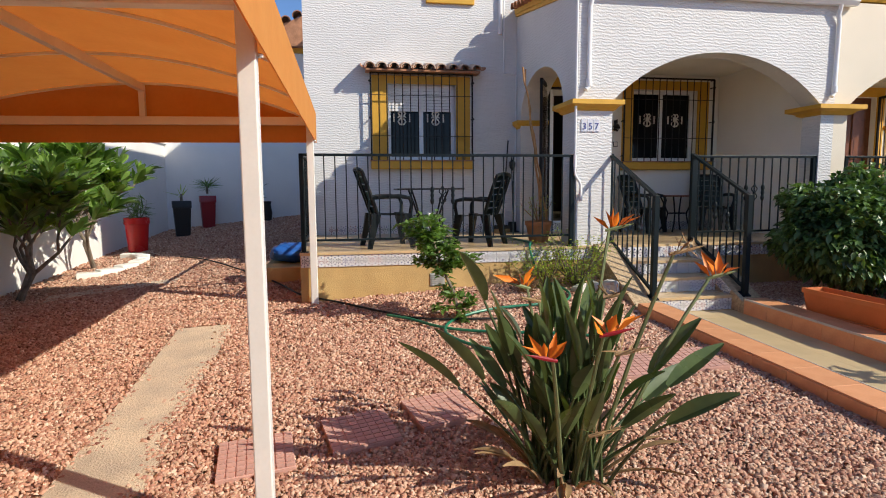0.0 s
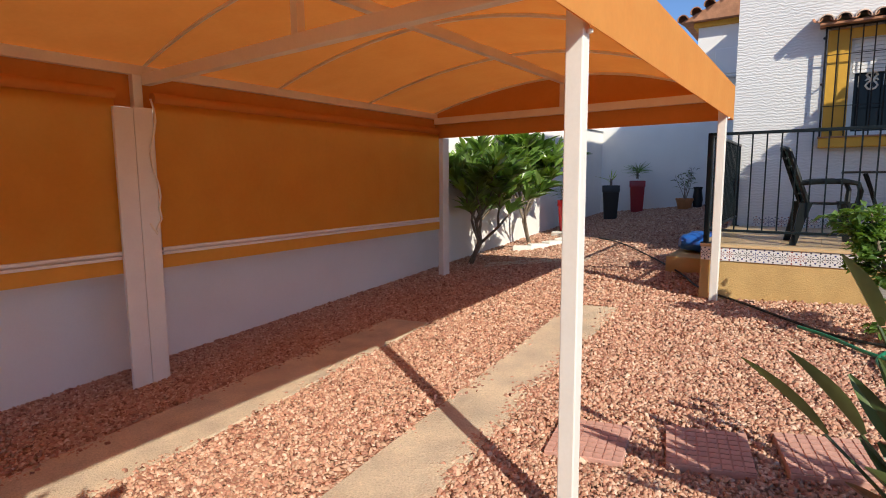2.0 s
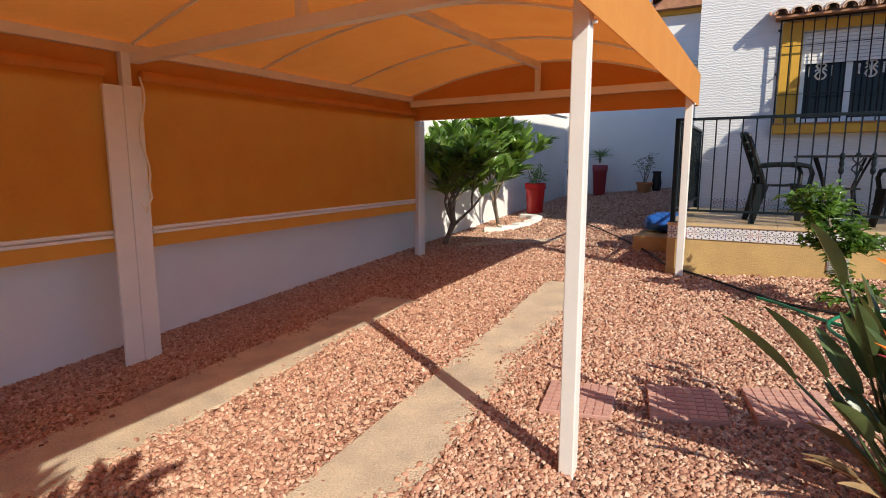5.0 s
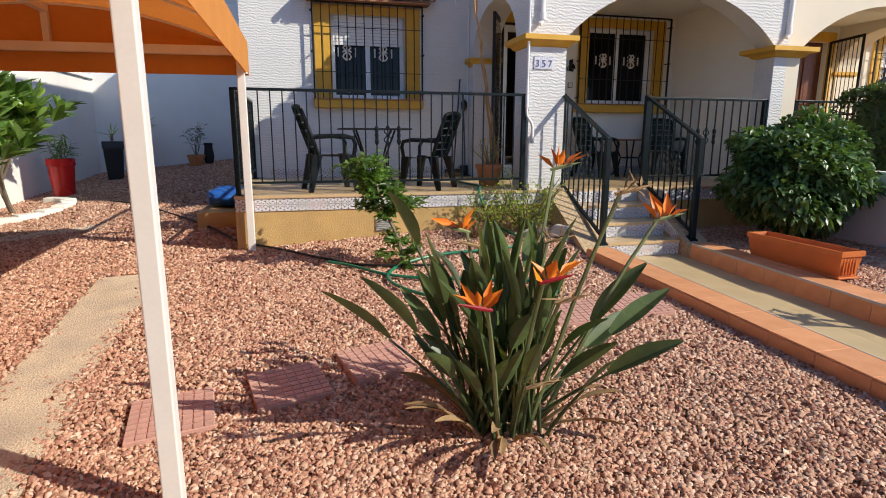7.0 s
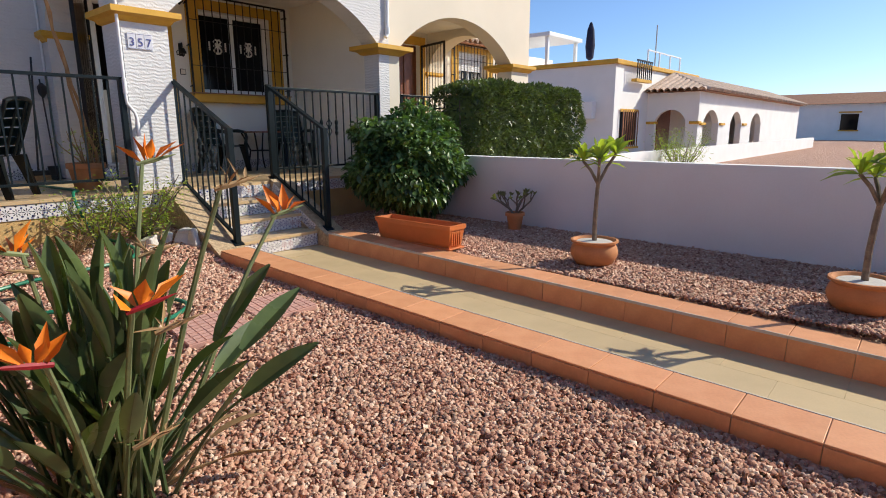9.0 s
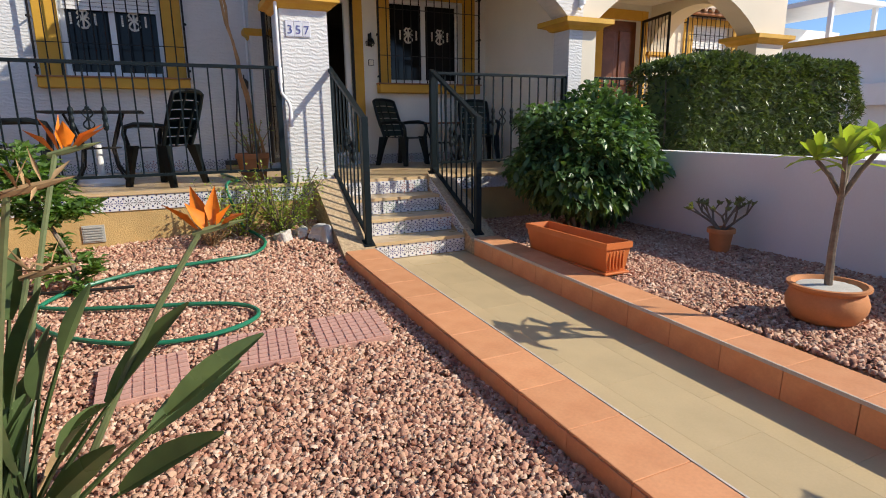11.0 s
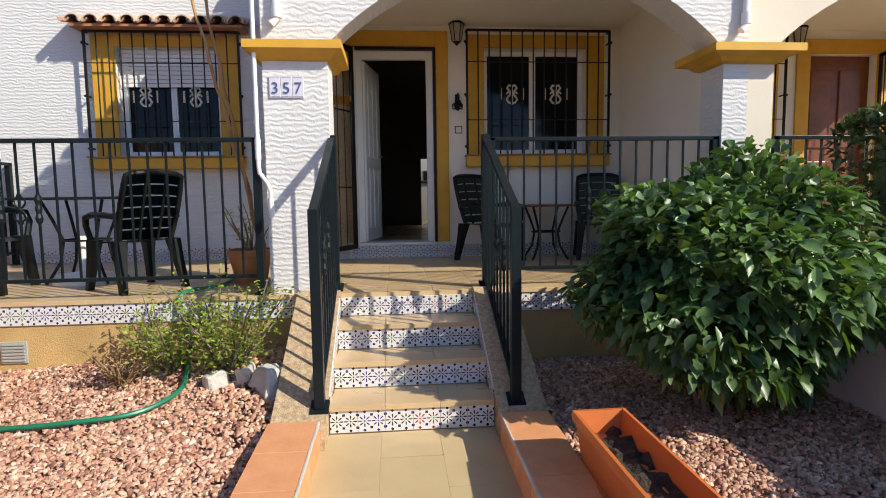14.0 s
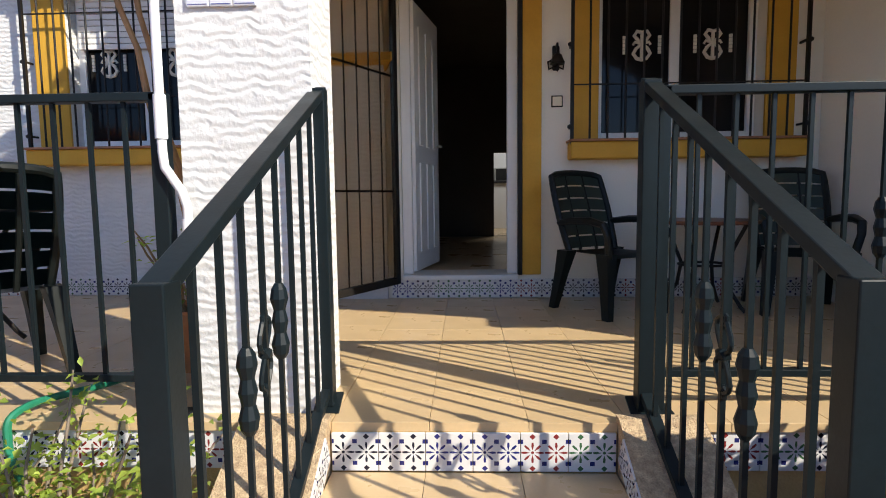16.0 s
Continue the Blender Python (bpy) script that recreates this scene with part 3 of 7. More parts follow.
def build_carport():
    def part(name, bm, mat, parent=None, label="", smooth=False):
        if parent is th:
            bmesh.ops.transform(bm, matrix=SHEAR, verts=bm.verts)
        return make_part(name, bm, mat, parent, label, smooth)
    th = thing("carport", (-0.45, 3.0, ground_z(-0.45, 3)), "cream steel carport with a vaulted orange shade cloth roof over gravel", "carport")
    for x, y in ((-0.45, 3.0), (-0.43, 6.84), (CX0, 2.98), (CX0, 7.3), (-0.45, -0.95), (CX0, -0.95), (-0.45, -4.9), (CX0, -4.9)):
        p = part("post", boxed(x - 0.037, x + 0.037, y - 0.037, y + 0.037, ground_z(x, y) - 0.05, 2.16 if x > -1 else 2.206, 0.006), "white_metal", th, "white painted square steel post")
        if x > -1:
            part("bolt", lathe(bmesh.new(), [(0.012, 0), (0.012, 0.012), (0.006, 0.016)], (x + 0.05, y - 0.0, 1.93), 8), "white_metal", p)
    for x in (CX0, CX1):
        z = 2.13 if x == CX1 else 2.205
        part("side_beam", boxed(x - 0.03, x + 0.03, -5.0, 7.2, z, z + 0.075, 0.004), "cream_metal", th)
    for y in (-4.9, -0.95, 3.05, 7.12):
        part("tie_beam", boxed(CX0 + 0.031, CX1 - 0.031, y - 0.035, y + 0.035, 2.13, 2.215, 0.004), "cream_metal", th)
        part("king_post", boxed(CMID - 0.03, CMID + 0.03, y - 0.03, y + 0.03, 2.216, vault(CMID) - 0.10, 0.003), "cream_metal", th)
    part("ridge_beam", boxed(CMID - 0.03, CMID + 0.03, -5.0, 7.15, vault(CMID) - 0.10, vault(CMID) - 0.02, 0.004), "cream_metal", th)
    for y in RIBS:
        pts = [(x, y, vault(x) - 0.017) for x in [CX0 + (CX1 - CX0) * k / 20 for k in range(21)]]
        part("rib", tube(bmesh.new(), pts, 0.014, 6), "cream_metal", th)
    bm = bmesh.new()
    ny, nx = 96, 24
    def zz(x, y):
        near = min(abs(y - q) for q in RIBS)
        return vault(x) - 0.035 * min(near, 0.7) / 0.7 * (1 - abs((x - CMID) / 1.98) ** 2)
    g = [[bm.verts.new((x, y, zz(x, y) + 0.002)) for x in [CX0 - 0.02 + (CX1 - CX0 + 0.04) * i / nx for i in range(nx + 1)]] for y in [-5.0 + 12.16 * j / ny for j in range(ny + 1)]]
    for j in range(ny):
        for i in range(nx):
            bm.faces.new((g[j][i], g[j][i + 1], g[j + 1][i + 1], g[j + 1][i]))
    bmesh.ops.solidify(bm, geom=bm.faces[:], thickness=-0.003)
    part("canopy", bm, "fabric", th, "taut orange shade cloth", smooth=True)
    part("valance", boxed(CX1 + 0.045, CX1 + 0.052, -5.0, 7.2, 1.945, 2.27), "fabric", th, "flat orange cloth valance")
    part("valance", boxed(CX0 - 0.03, CX1 + 0.044, 7.18, 7.187, 1.945, 2.215), "fabric", th, "flat orange cloth valance")
    part("valance", boxed(CX0 - 0.045, CX0 - 0.038, -5.0, 7.2, 1.96, 2.33), "fabric", th, "flat orange cloth valance")
    part("gable_cloth", prism(bmesh.new(), [(CX0, 2.216)] + [(x, vault(x) - 0.004) for x in [CX0 + (CX1 - CX0) * k / 20 for k in range(21)]] + [(CX1, 2.216)], "y", 7.172, 7.178), "fabric", th)
    return th

build_carport()


def build_side_screen(y0, y1):
    x = -4.11
    z = ground_z(x, (y0 + y1) / 2)
    th = thing("roll_down_screen", (x, (y0 + y1) / 2, 0.7), "orange cloth roll-down screen pulled low beside the carport", "screen", "screens along the carport")
    part("roller", tube(bmesh.new(), [(x, y0, 2.04), (x, y1, 2.04)], 0.042, 12), "fabric", th, smooth=True)
    bm = bmesh.new()
    ny = 24
    rows = []
    for zz in (0.84, 1.2, 1.6, 2.0, 2.03):
        rows.append([bm.verts.new((x + 0.012 * math.sin(k * 1.7 + zz * 3) * (2.1 - zz) * 0.4, y0 + (y1 - y0) * k / ny, zz)) for k in range(ny + 1)])
    for a, b in zip(rows, rows[1:]):
        for k in range(ny):
            bm.faces.new((a[k], a[k + 1], b[k + 1], b[k]))
    bmesh.ops.solidify(bm, geom=bm.faces[:], thickness=0.003)
    part("cloth", bm, "screen", th, smooth=True)
    part("bottom_bar", boxed(x - 0.012, x + 0.018, y0, y1, 0.78, 0.805, 0.004), "white_metal", th, "white aluminium bottom bar")
    part("bottom_bar", boxed(x - 0.012, x + 0.018, y0, y1, 0.815, 0.842, 0.004), "white_metal", th, "white aluminium bottom bar")
    part("flap", boxed(x - 0.003, x + 0.001, y0, y1, 0.67, 0.78), "screen", th, "orange cloth flap")

build_side_screen(3.40, 7.50)
build_side_screen(-0.6, 3.10)
build_side_screen(-4.6, -0.75)


def build_post_boards():
    x, y = -4.06, 3.21
    z = ground_z(x, y)
    th = thing("screen_guide", (x, y, z), "pair of white boards that cover a carport post", "guide board")
    part("board", boxed(x - 0.02, x + 0.012, y - 0.15, y - 0.002, z - 0.03, 1.94, 0.004), "white_metal", th)
    part("board", boxed(x - 0.02, x + 0.012, y + 0.002, y + 0.15, z - 0.03, 1.95, 0.004), "white_metal", th)
    pts = [(x + 0.03, y + 0.13 + 0.03 * math.sin(k * 0.9), 2.02 - 0.085 * k) for k in range(11)]
    pts += [(x + 0.03, y + 0.16 - 0.05 * math.sin(k * 0.5), 1.08 - 0.03 * k) for k in range(5)] + [(x + 0.03, y + 0.06, 1.05)]
    part("pull_cord", tube(bmesh.new(), pts, 0.008, 6), "cream_metal", th, smooth=True)
    z = ground_z(-4.08, 7.6)
    th = thing("screen_guide", (-4.08, 7.6, z), "narrow white board beside a carport post", "guide board")
    part("board", boxed(-4.10, -4.06, 7.52, 7.68, z - 0.03, 1.95, 0.004), "white_metal", th)

build_post_boards()


# ---- windows with grilles ----
def ornament(bm, x, y, z, s=0.10):
    """A small scrolled applique with two upright bars."""
    def line(pts, w):
        tube(bm, [(x + px * s, y, z + pz * s) for px, pz in pts], w * s, 6)
    for sx in (-1, 1):
        line([(0, 0.95), (sx * 0.35, 1.05), (sx * 0.55, 0.75), (sx * 0.3, 0.45), (sx * 0.12, 0.1), (sx * 0.4, -0.15), (sx * 0.6, -0.5), (sx * 0.35, -0.85), (0, -0.95)], 0.13)
        line([(sx * 0.1, 0.2), (sx * 0.5, 0.3), (sx * 0.62, 0.1)], 0.10)
        for k in range(5):
            box(bm, x + sx * 1.25 * s - 0.011, x + sx * 1.25 * s + 0.011, y - 0.005, y + 0.005, z + (0.62 - 0.26 * k) * s - 0.011, z + (0.62 - 0.26 * k) * s + 0.011)
    line([(0, 1.0), (0, -0.95)], 0.12)


def build_window(name, hole, face, shutter, ox, ground_frame):
    """A sliding window in its opening: painted surround, white frame, dark panes, sill, and the iron grille before it."""
    x0, x1, z0, z1 = hole
    gx0, gx1, gz0, gz1 = ground_frame
    th = thing(name, ((x0 + x1) / 2, face, z0), "white sliding window with dark panes and ochre painted surround", "window", "", "structure")
    for a in ((gx0 + 0.02, x0, gz0 + 0.02, gz1 - 0.02), (x1, gx1 - 0.02, gz0 + 0.02, gz1 - 0.02), (x0, x1, z1, gz1 - 0.02)):
        part("surround", boxed(a[0], a[1], face - 0.025, face + 0.0, a[2], a[3], 0.004), "yellow", th, "ochre yellow painted band")
    part("window_sill", boxed(gx0 - 0.01, gx1 + 0.01, face - 0.15, face - 0.001, gz0 - 0.10, gz0 + 0.018, 0.012), "yellow", th, "ochre yellow moulded sill")
    part("sill_tile", boxed(gx0 - 0.02, gx1 + 0.02, face - 0.17, face + 0.10, gz0 + 0.0185, gz0 + 0.034, 0.003), "brown_roof", th)
    yb = face + 0.12
    top = z1 - (0.40 if shutter else 0.0)
    part("window_frame", boxed(x0, x0 + 0.055, yb, yb + 0.06, z0, z1, 0.004), "white_plastic", th)
    part("window_frame", boxed(x1 - 0.055, x1, yb, yb + 0.06, z0, z1, 0.004), "white_plastic", th)
    part("window_frame", boxed(x0 + 0.055, x1 - 0.055, yb, yb + 0.06, z0, z0 + 0.05, 0.004), "white_plastic", th)
    part("window_frame", boxed(x0 + 0.055, x1 - 0.055, yb, yb + 0.06, z1 - 0.05, z1, 0.004), "white_plastic", th)
    mid = (x0 + x1) / 2
    part("mullion", boxed(mid - 0.035, mid + 0.035, yb + 0.012, yb + 0.055, z0 + 0.05, z1 - 0.05, 0.004), "white_plastic", th)
    for a, b in ((x0 + 0.055, mid - 0.035), (mid + 0.035, x1 - 0.055)):
        part("pane", boxed(a, b, yb + 0.03, yb + 0.04, z0 + 0.05, z1 - 0.05), "tinted_glass", th, "dark reflecting pane")
    if shutter:
        n = 9
        for k in range(n):
            zz = z1 - 0.40 * k / n
            part("shutter_slat", boxed(x0 + 0.03, x1 - 0.03, yb - 0.030 + 0.0, yb - 0.012, zz - 0.042, zz - 0.002, 0.005), "white_plastic", th)
    for o in ox:
        bm = bmesh.new()
        ornament(bm, o, yb + 0.020 if not shutter else yb + 0.022, 2.52)
        part("lace_ornament", bm, "lace", th, "cream scrolled lace ornament")
    # dark sheet in place of the unlit room behind the panes
    part("room_back", boxed(x0 - 0.1, x1 + 0.1, face + 0.282, face + 0.30, z0 - 0.1, z1 + 0.1), "room_shade", th)


def build_grille(x0, x1, z0, z1, y, wall, name_label, bars=13):
    th = thing("window_grille", ((x0 + x1) / 2, wall, z0), name_label, "window grille", "window grilles")
    for x in (x0, x1):
        part("frame_bar", bar(bmesh.new(), (x, y, z0), (x, y, z1), 0.022, 0.022), "black_iron", th)
        for z in (z0 + 0.12, (z0 + z1) / 2, z1 - 0.12):
            part("stud", bar(bmesh.new(), (x, y, z), (x, wall - 0.02, z), 0.014), "black_iron", th)
            part("knob", lathe(bmesh.new(), [(0.003, -0.016), (0.016, -0.008), (0.016, 0.008), (0.003, 0.016)], (x + (0.016 if x == x1 else -0.016), y, z), 8), "black_iron", th)
        for z in (z0, z1):
            part("return_bar", bar(bmesh.new(), (x, y, z), (x, wall - 0.03, z), 0.018), "black_iron", th)
    for z in (z0, z1, z0 + (z1 - z0) * 0.30, z0 + (z1 - z0) * 0.755):
        part("cross_bar", bar(bmesh.new(), (x0, y - 0.0, z), (x1, y - 0.0, z), 0.016 if z0 < z < z1 else 0.024, 0.008 if z0 < z < z1 else 0.022), "black_iron", th)
    for k in range(1, bars):
        x = x0 + (x1 - x0) * k / bars
        part("bar", tube(bmesh.new(), [(x, y, z0), (x, y, z1)], 0.0075, 6), "black_iron", th)


build_window("window_1", WIN1, W1, True, (0.83, 1.36), (0.34, 1.90, 1.83, 3.16))
build_grille(0.34, 1.90, 1.83, 3.16, 9.30, W1, "black wrought iron grille over the shuttered bedroom window")
build_window("window_2", WIN2, W2, False, (4.86, 5.36), (4.32, 5.88, 1.81, 3.15))
build_grille(4.32, 5.88, 1.81, 3.15, 9.085, W2, "black wrought iron grille over the porch window")
build_window("window_3", (6.62, 7.64, 1.88, 3.02), W2, False, (6.9, 7.36), (6.36, 7.92, 1.81, 3.15))
build_grille(6.36, 7.92, 1.81, 3.15, 9.085, W2, "black wrought iron grille over a porch window of the adjoining house")
build_window("window_4", (10.58, 11.64, 1.88, 3.02), W1, True, (10.8, 11.4), (10.33, 11.89, 1.83, 3.16))
build_grille(10.33, 11.89, 1.83, 3.16, 9.30, W1, "black wrought iron grille over the adjoining bedroom window")


def half_tile(bm, a, b, r, up, thick=0.012, n=8):
    """A half-round roof tile from a to b, arched towards up."""
    a, b, up = Vector(a), Vector(b), Vector(up).normalized()
    t = (b - a).normalized()
    s = t.cross(up).normalized()
    rows = []
    for p, rr in ((a, r), (b, r * 0.86)):
        outer = [bm.verts.new(p + s * rr * math.cos(math.pi * k / n) + up * rr * math.sin(math.pi * k / n)) for k in range(n + 1)]
        inner = [bm.verts.new(p + s * (rr - thick) * math.cos(math.pi * k / n) + up * (rr - thick) * math.sin(math.pi * k / n)) for k in range(n + 1)]
        rows.append((outer, inner))
    (o0, i0), (o1, i1) = rows
    for k in range(n):
        bm.faces.new((o0[k], o0[k + 1], o1[k + 1], o1[k]))
        bm.faces.new((i0[k + 1], i0[k], i1[k], i1[k + 1]))
        bm.faces.new((o0[k + 1], o0[k], i0[k], i0[k + 1]))
        bm.faces.new((o1[k], o1[k + 1], i1[k + 1], i1[k]))
    for k in (0, n):
        bm.faces.new((o0[k], i0[k], i1[k], o1[k]))
    return bm


def build_awning(x0, x1):
    th = thing("tiled_window_hood", ((x0 + x1) / 2, W1, 3.2), "small clay tile hood above a barred window", "window hood")
    part("hood_board", prism(bmesh.new(), [(W1 - 0.002, 3.25), (W1 - 0.25, 3.19), (W1 - 0.25, 3.165), (W1 - 0.002, 3.17)], "x", x0 + 0.03, x1 - 0.03), "brown_roof", th)
    n = 10
    for k in range(n):
        x = x0 + (x1 - x0) * (k + 0.5) / n
        part("roof_tile", half_tile(bmesh.new(), (x, W1 - 0.30, 3.20), (x, W1 - 0.003, 3.285), 0.082, (0, 0.2, 1)), "pale_roof", th)
    for k in range(n + 1):
        x = x0 + (x1 - x0) * k / n
        part("pan_tile", half_tile(bmesh.new(), (x, W1 - 0.27, 3.245), (x, W1 - 0.003, 3.31), 0.055, (0, -0.2, -1)), "brown_roof", th)

build_awning(0.24, 2.02)
build_awning(10.2, 12.0)


# ---- porch trim: capitals, gutter, eaves, pipes ----
def moulding(name, x0, x1, y0, y1, z, grow=0.07, h=0.15):
    bm = bmesh.new()
    prof = [(0.0, 0.0), (0.25, 0.1), (0.45, 0.35), (0.85, 0.5), (1.0, 0.55), (1.0, 1.0)]
    rings = []
    for g, f in prof:
        d = grow * g
        rings.append([bm.verts.new(p) for p in ((x0 - d, y0 - d, z + h * f), (x1 + d, y0 - d, z + h * f), (x1 + d, y1 + d, z + h * f), (x0 - d, y1 + d, z + h * f))])
    for a, b in zip(rings, rings[1:]):
        for k in range(4):
            bm.faces.new((a[k], a[(k + 1) % 4], b[(k + 1) % 4], b[k]))
    bm.faces.new(rings[0][::-1]); bm.faces.new(rings[-1])
    return structure(name, bm, "yellow", "ochre yellow painted pillar capital", "capital")

moulding("capital_1", 2.635, 3.085, 6.995, 7.445, 2.325, 0.10, 0.12)
moulding("capital_2", 5.925, 6.325, 6.995, 7.305, 2.325, 0.14, 0.12)
moulding("capital_3", 9.155, 9.725, 6.995, 7.445, 2.325, 0.10, 0.12)
moulding("capital_4", 2.635, 3.025, 9.195, 9.396, 2.35, 0.06, 0.12)
moulding("capital_5", 9.335, 9.725, 9.195, 9.396, 2.35, 0.06, 0.12)


def build_gutter(x0, x1):
    th = thing("gutter", ((x0 + x1) / 2, 6.93, 3.66), "white half-round rain gutter below the porch eaves", "gutter")
    bm = bmesh.new()
    o = [(6.995 - 0.12, 3.80), (6.995 - 0.125, 3.70), (6.995 - 0.09, 3.655), (6.995 - 0.03, 3.655), (6.995 - 0.002, 3.69), (6.995 - 0.002, 3.80), (6.985, 3.80), (6.98, 3.70), (6.96, 3.672), (6.91, 3.672), (6.885, 3.705), (6.888, 3.80)]
    part("channel", prism(bm, o, "x", x0, x1), "white_plastic", th)

build_gutter(2.78, 6.28)


def build_pipe(pts, r, label, clips=()):
    th = thing("downpipe", pts[-1], label, "downpipe")
    part("pipe", tube(bmesh.new(), pts, r, 12), "white_plastic", th, smooth=True)
    for p, q in clips:
        part("socket", tube(bmesh.new(), [p, q], r * 1.35, 12), "white_plastic", th, smooth=True)

build_pipe([(2.60, 6.955, 3.66), (2.60, 6.955, 1.62), (2.605, 6.955, 1.57), (2.66, 6.95, 1.49), (2.675, 6.95, 1.44), (2.675, 6.95, 1.26)], 0.015,
           "white plastic downpipe with an elbow on the porch pillar", [((2.60, 6.955, 1.80), (2.60, 6.955, 1.66)), ((2.675, 6.95, 1.40), (2.675, 6.95, 1.26))])
build_pipe([(2.80, 6.94, 3.66), (2.78, 6.955, 3.58), (2.76, 6.965, 3.50), (2.76, 6.965, 2.60), (2.72, 6.96, 2.56)], 0.026, "white plastic downpipe with a bracket on the porch front",
           [((2.76, 6.965, 2.68), (2.76, 6.965, 2.60))])
build_pipe([(6.05, 6.92, 3.66), (6.05, 6.95, 3.55), (6.08, 6.965, 3.46), (6.07, 6.965, 2.60), (6.03, 6.96, 2.55)], 0.026, "white plastic downpipe with a bracket on the porch front",
           [((6.07, 6.965, 2.68), (6.07, 6.965, 2.60))])
build_pipe([(2.42, W1 - 0.03, 5.2), (2.42, W1 - 0.03, 3.22), (2.62, W1 - 0.03, 3.20), (2.62, W1 - 0.03, 0.75)], 0.012, "thin white cable pipe down the bedroom wall")
build_pipe([(2.36, W1 - 0.035, 5.5), (2.36, W1 - 0.035, 3.8)], 0.03, "white pipe high on the bedroom wall")


def build_porch_roof():
    """The lean-to roof over the porch, rising towards the house, with rows of clay tiles along its edges."""
    th = thing("porch_roof", (6.2, 8.2, 3.75), "weathered clay tile roof over the arched porch", "roof")
    part("roof_deck", prism(bmesh.new(), [(6.95, 3.825), (9.4, 4.20), (9.4, 4.12), (7.0, 3.74)], "x", 2.60, 9.76), "yellow", th)
    y = 6.80
    while y < 9.2:
        z = 3.79 + (y - 6.80) * 0.155
        part("edge_tile", half_tile(bmesh.new(), (2.50, y + 0.09, z), (2.85, y + 0.09, z + 0.06), 0.075, (-0.15, 0, 1)), "brown_roof", th)
        y += 0.165
    for i in range(40):
        x = 2.78 + 0.178 * i
        part("roof_tile", half_tile(bmesh.new(), (x, 6.91, 3.83), (x, 9.39, 4.22), 0.085, (0, -0.15, 1)), "brown_roof", th)

build_porch_roof()
structure("eave_band", prism(bmesh.new(), [(6.996, 3.722), (7.3, 3.722), (W1, 4.082), (W1, 4.12), (7.0, 3.742)], "x", 2.615, 2.66), "yellow", "ochre painted band under the eaves", "trim")
structure("string_course", boxed(1.2, 1.95, W1 - 0.05, W1 - 0.002, 4.22, 4.34, 0.01), "yellow", "ochre painted sill of an upper window", "trim")


# ---- front door ----
def build_door():
    x0, x1, z0, z1 = DOOR
    y = W2
    th = thing("door_1", ((x0 + x1) / 2, y, z0), "open white framed front door with ochre surround", "door", "", "structure")
    part("surround", boxed(x1 + 0.03, x1 + 0.165, y - 0.03, y - 0.001, z0, 3.16, 0.004), "yellow", th, "ochre yellow painted band")
    part("surround", boxed(x0 - 0.11, x1 + 0.03, y - 0.03, y - 0.001, z1 + 0.03, 3.16, 0.004), "yellow", th, "ochre yellow painted band")
    for a, b, c, d in ((x1 - 0.0, x1 + 0.03, z0, z1 + 0.03), (x0, x1, z1, z1 + 0.03)):
        part("gate_frame", boxed(a, b, y - 0.05, y + 0.02, c, d, 0.004), "black_iron", th, "black iron gate frame")
    for a, b, c, d in ((x0, x0 + 0.07, z0, z1), (x1 - 0.07, x1, z0, z1), (x0 + 0.07, x1 - 0.07, z1 - 0.08, z1)):
        part("door_frame", boxed(a, b, y + 0.05, y + 0.12, c, d, 0.006), "white_plastic", th, "white door frame")
    part("threshold", boxed(x0, x1 + 0.0, y - 0.04, y + 0.28, z0 - 0.035, z0, 0.008), "white_plastic", th, "pale stone threshold")
    m = Matrix.Translation((x0 + 0.075, y + 0.11, 0)) @ Matrix.Rotation(radians(78), 4, "Z")
    leaf = part("door_leaf", boxed(0, 0.68, -0.02, 0.025, z0 + 0.01, z1 - 0.09, 0.006, m), "white_plastic", th, "white panelled door leaf standing open")
    for k in range(3):
        part("panel_rib", boxed(0.10 + 0.19 * k, 0.19 + 0.19 * k, -0.032, -0.0205, z0 + 0.95, z1 - 0.25, 0.005, m), "white_plastic", leaf)
        part("panel_rib", boxed(0.10 + 0.19 * k, 0.19 + 0.19 * k, -0.032, -0.0205, z0 + 0.15, z0 + 0.82, 0.005, m), "white_plastic", leaf)
    hb = tube(bmesh.new(), [m @ Vector((0.62, -0.021, z0 + 0.98)), m @ Vector((0.62, -0.06, z0 + 0.98)), m @ Vector((0.52, -0.065, z0 + 0.98))], 0.009, 8)
    part("door_handle", hb, "steel_grey", leaf, "steel lever handle")

build_door()


def build_screen_door():
    """The glazed iron security door, swung out towards the garden."""
    x0, z0, z1 = 3.10, 0.84, 2.98
    m = Matrix.Translation((x0, W2 - 0.02, 0)) @ Matrix.Rotation(radians(-118), 4, "Z")
    th = thing("security_door", (x0, W2 - 0.02, z0), "brown iron framed glass security door swung wide open", "door")
    for a, b, c, d in ((0, 0.04, z0, z1), (0.80, 0.84, z0, z1), (0.04, 0.80, z0, z0 + 0.05), (0.04, 0.80, z1 - 0.05, z1)):
        part("frame_bar", boxed(a, b, -0.02, 0.02, c, d, 0.004, m), "black_iron", th)
    part("pane", boxed(0.04, 0.80, -0.003, 0.003, z0 + 0.05, z1 - 0.05, 0, m), "reflection_glass", th, "reflecting glass pane").visible_shadow = False
    for k in range(1, 6):
        part("bar", tube(bmesh.new(), [m @ Vector((0.04 + 0.76 * k / 6, -0.012, z0 + 0.04)), m @ Vector((0.04 + 0.76 * k / 6, -0.012, z1 - 0.04))], 0.006, 6), "black_iron", th)
    for z in (1.5, 2.3):
        part("cross_bar", boxed(0.04, 0.80, -0.016, -0.008, z, z + 0.014, 0, m), "black_iron", th)

build_screen_door()


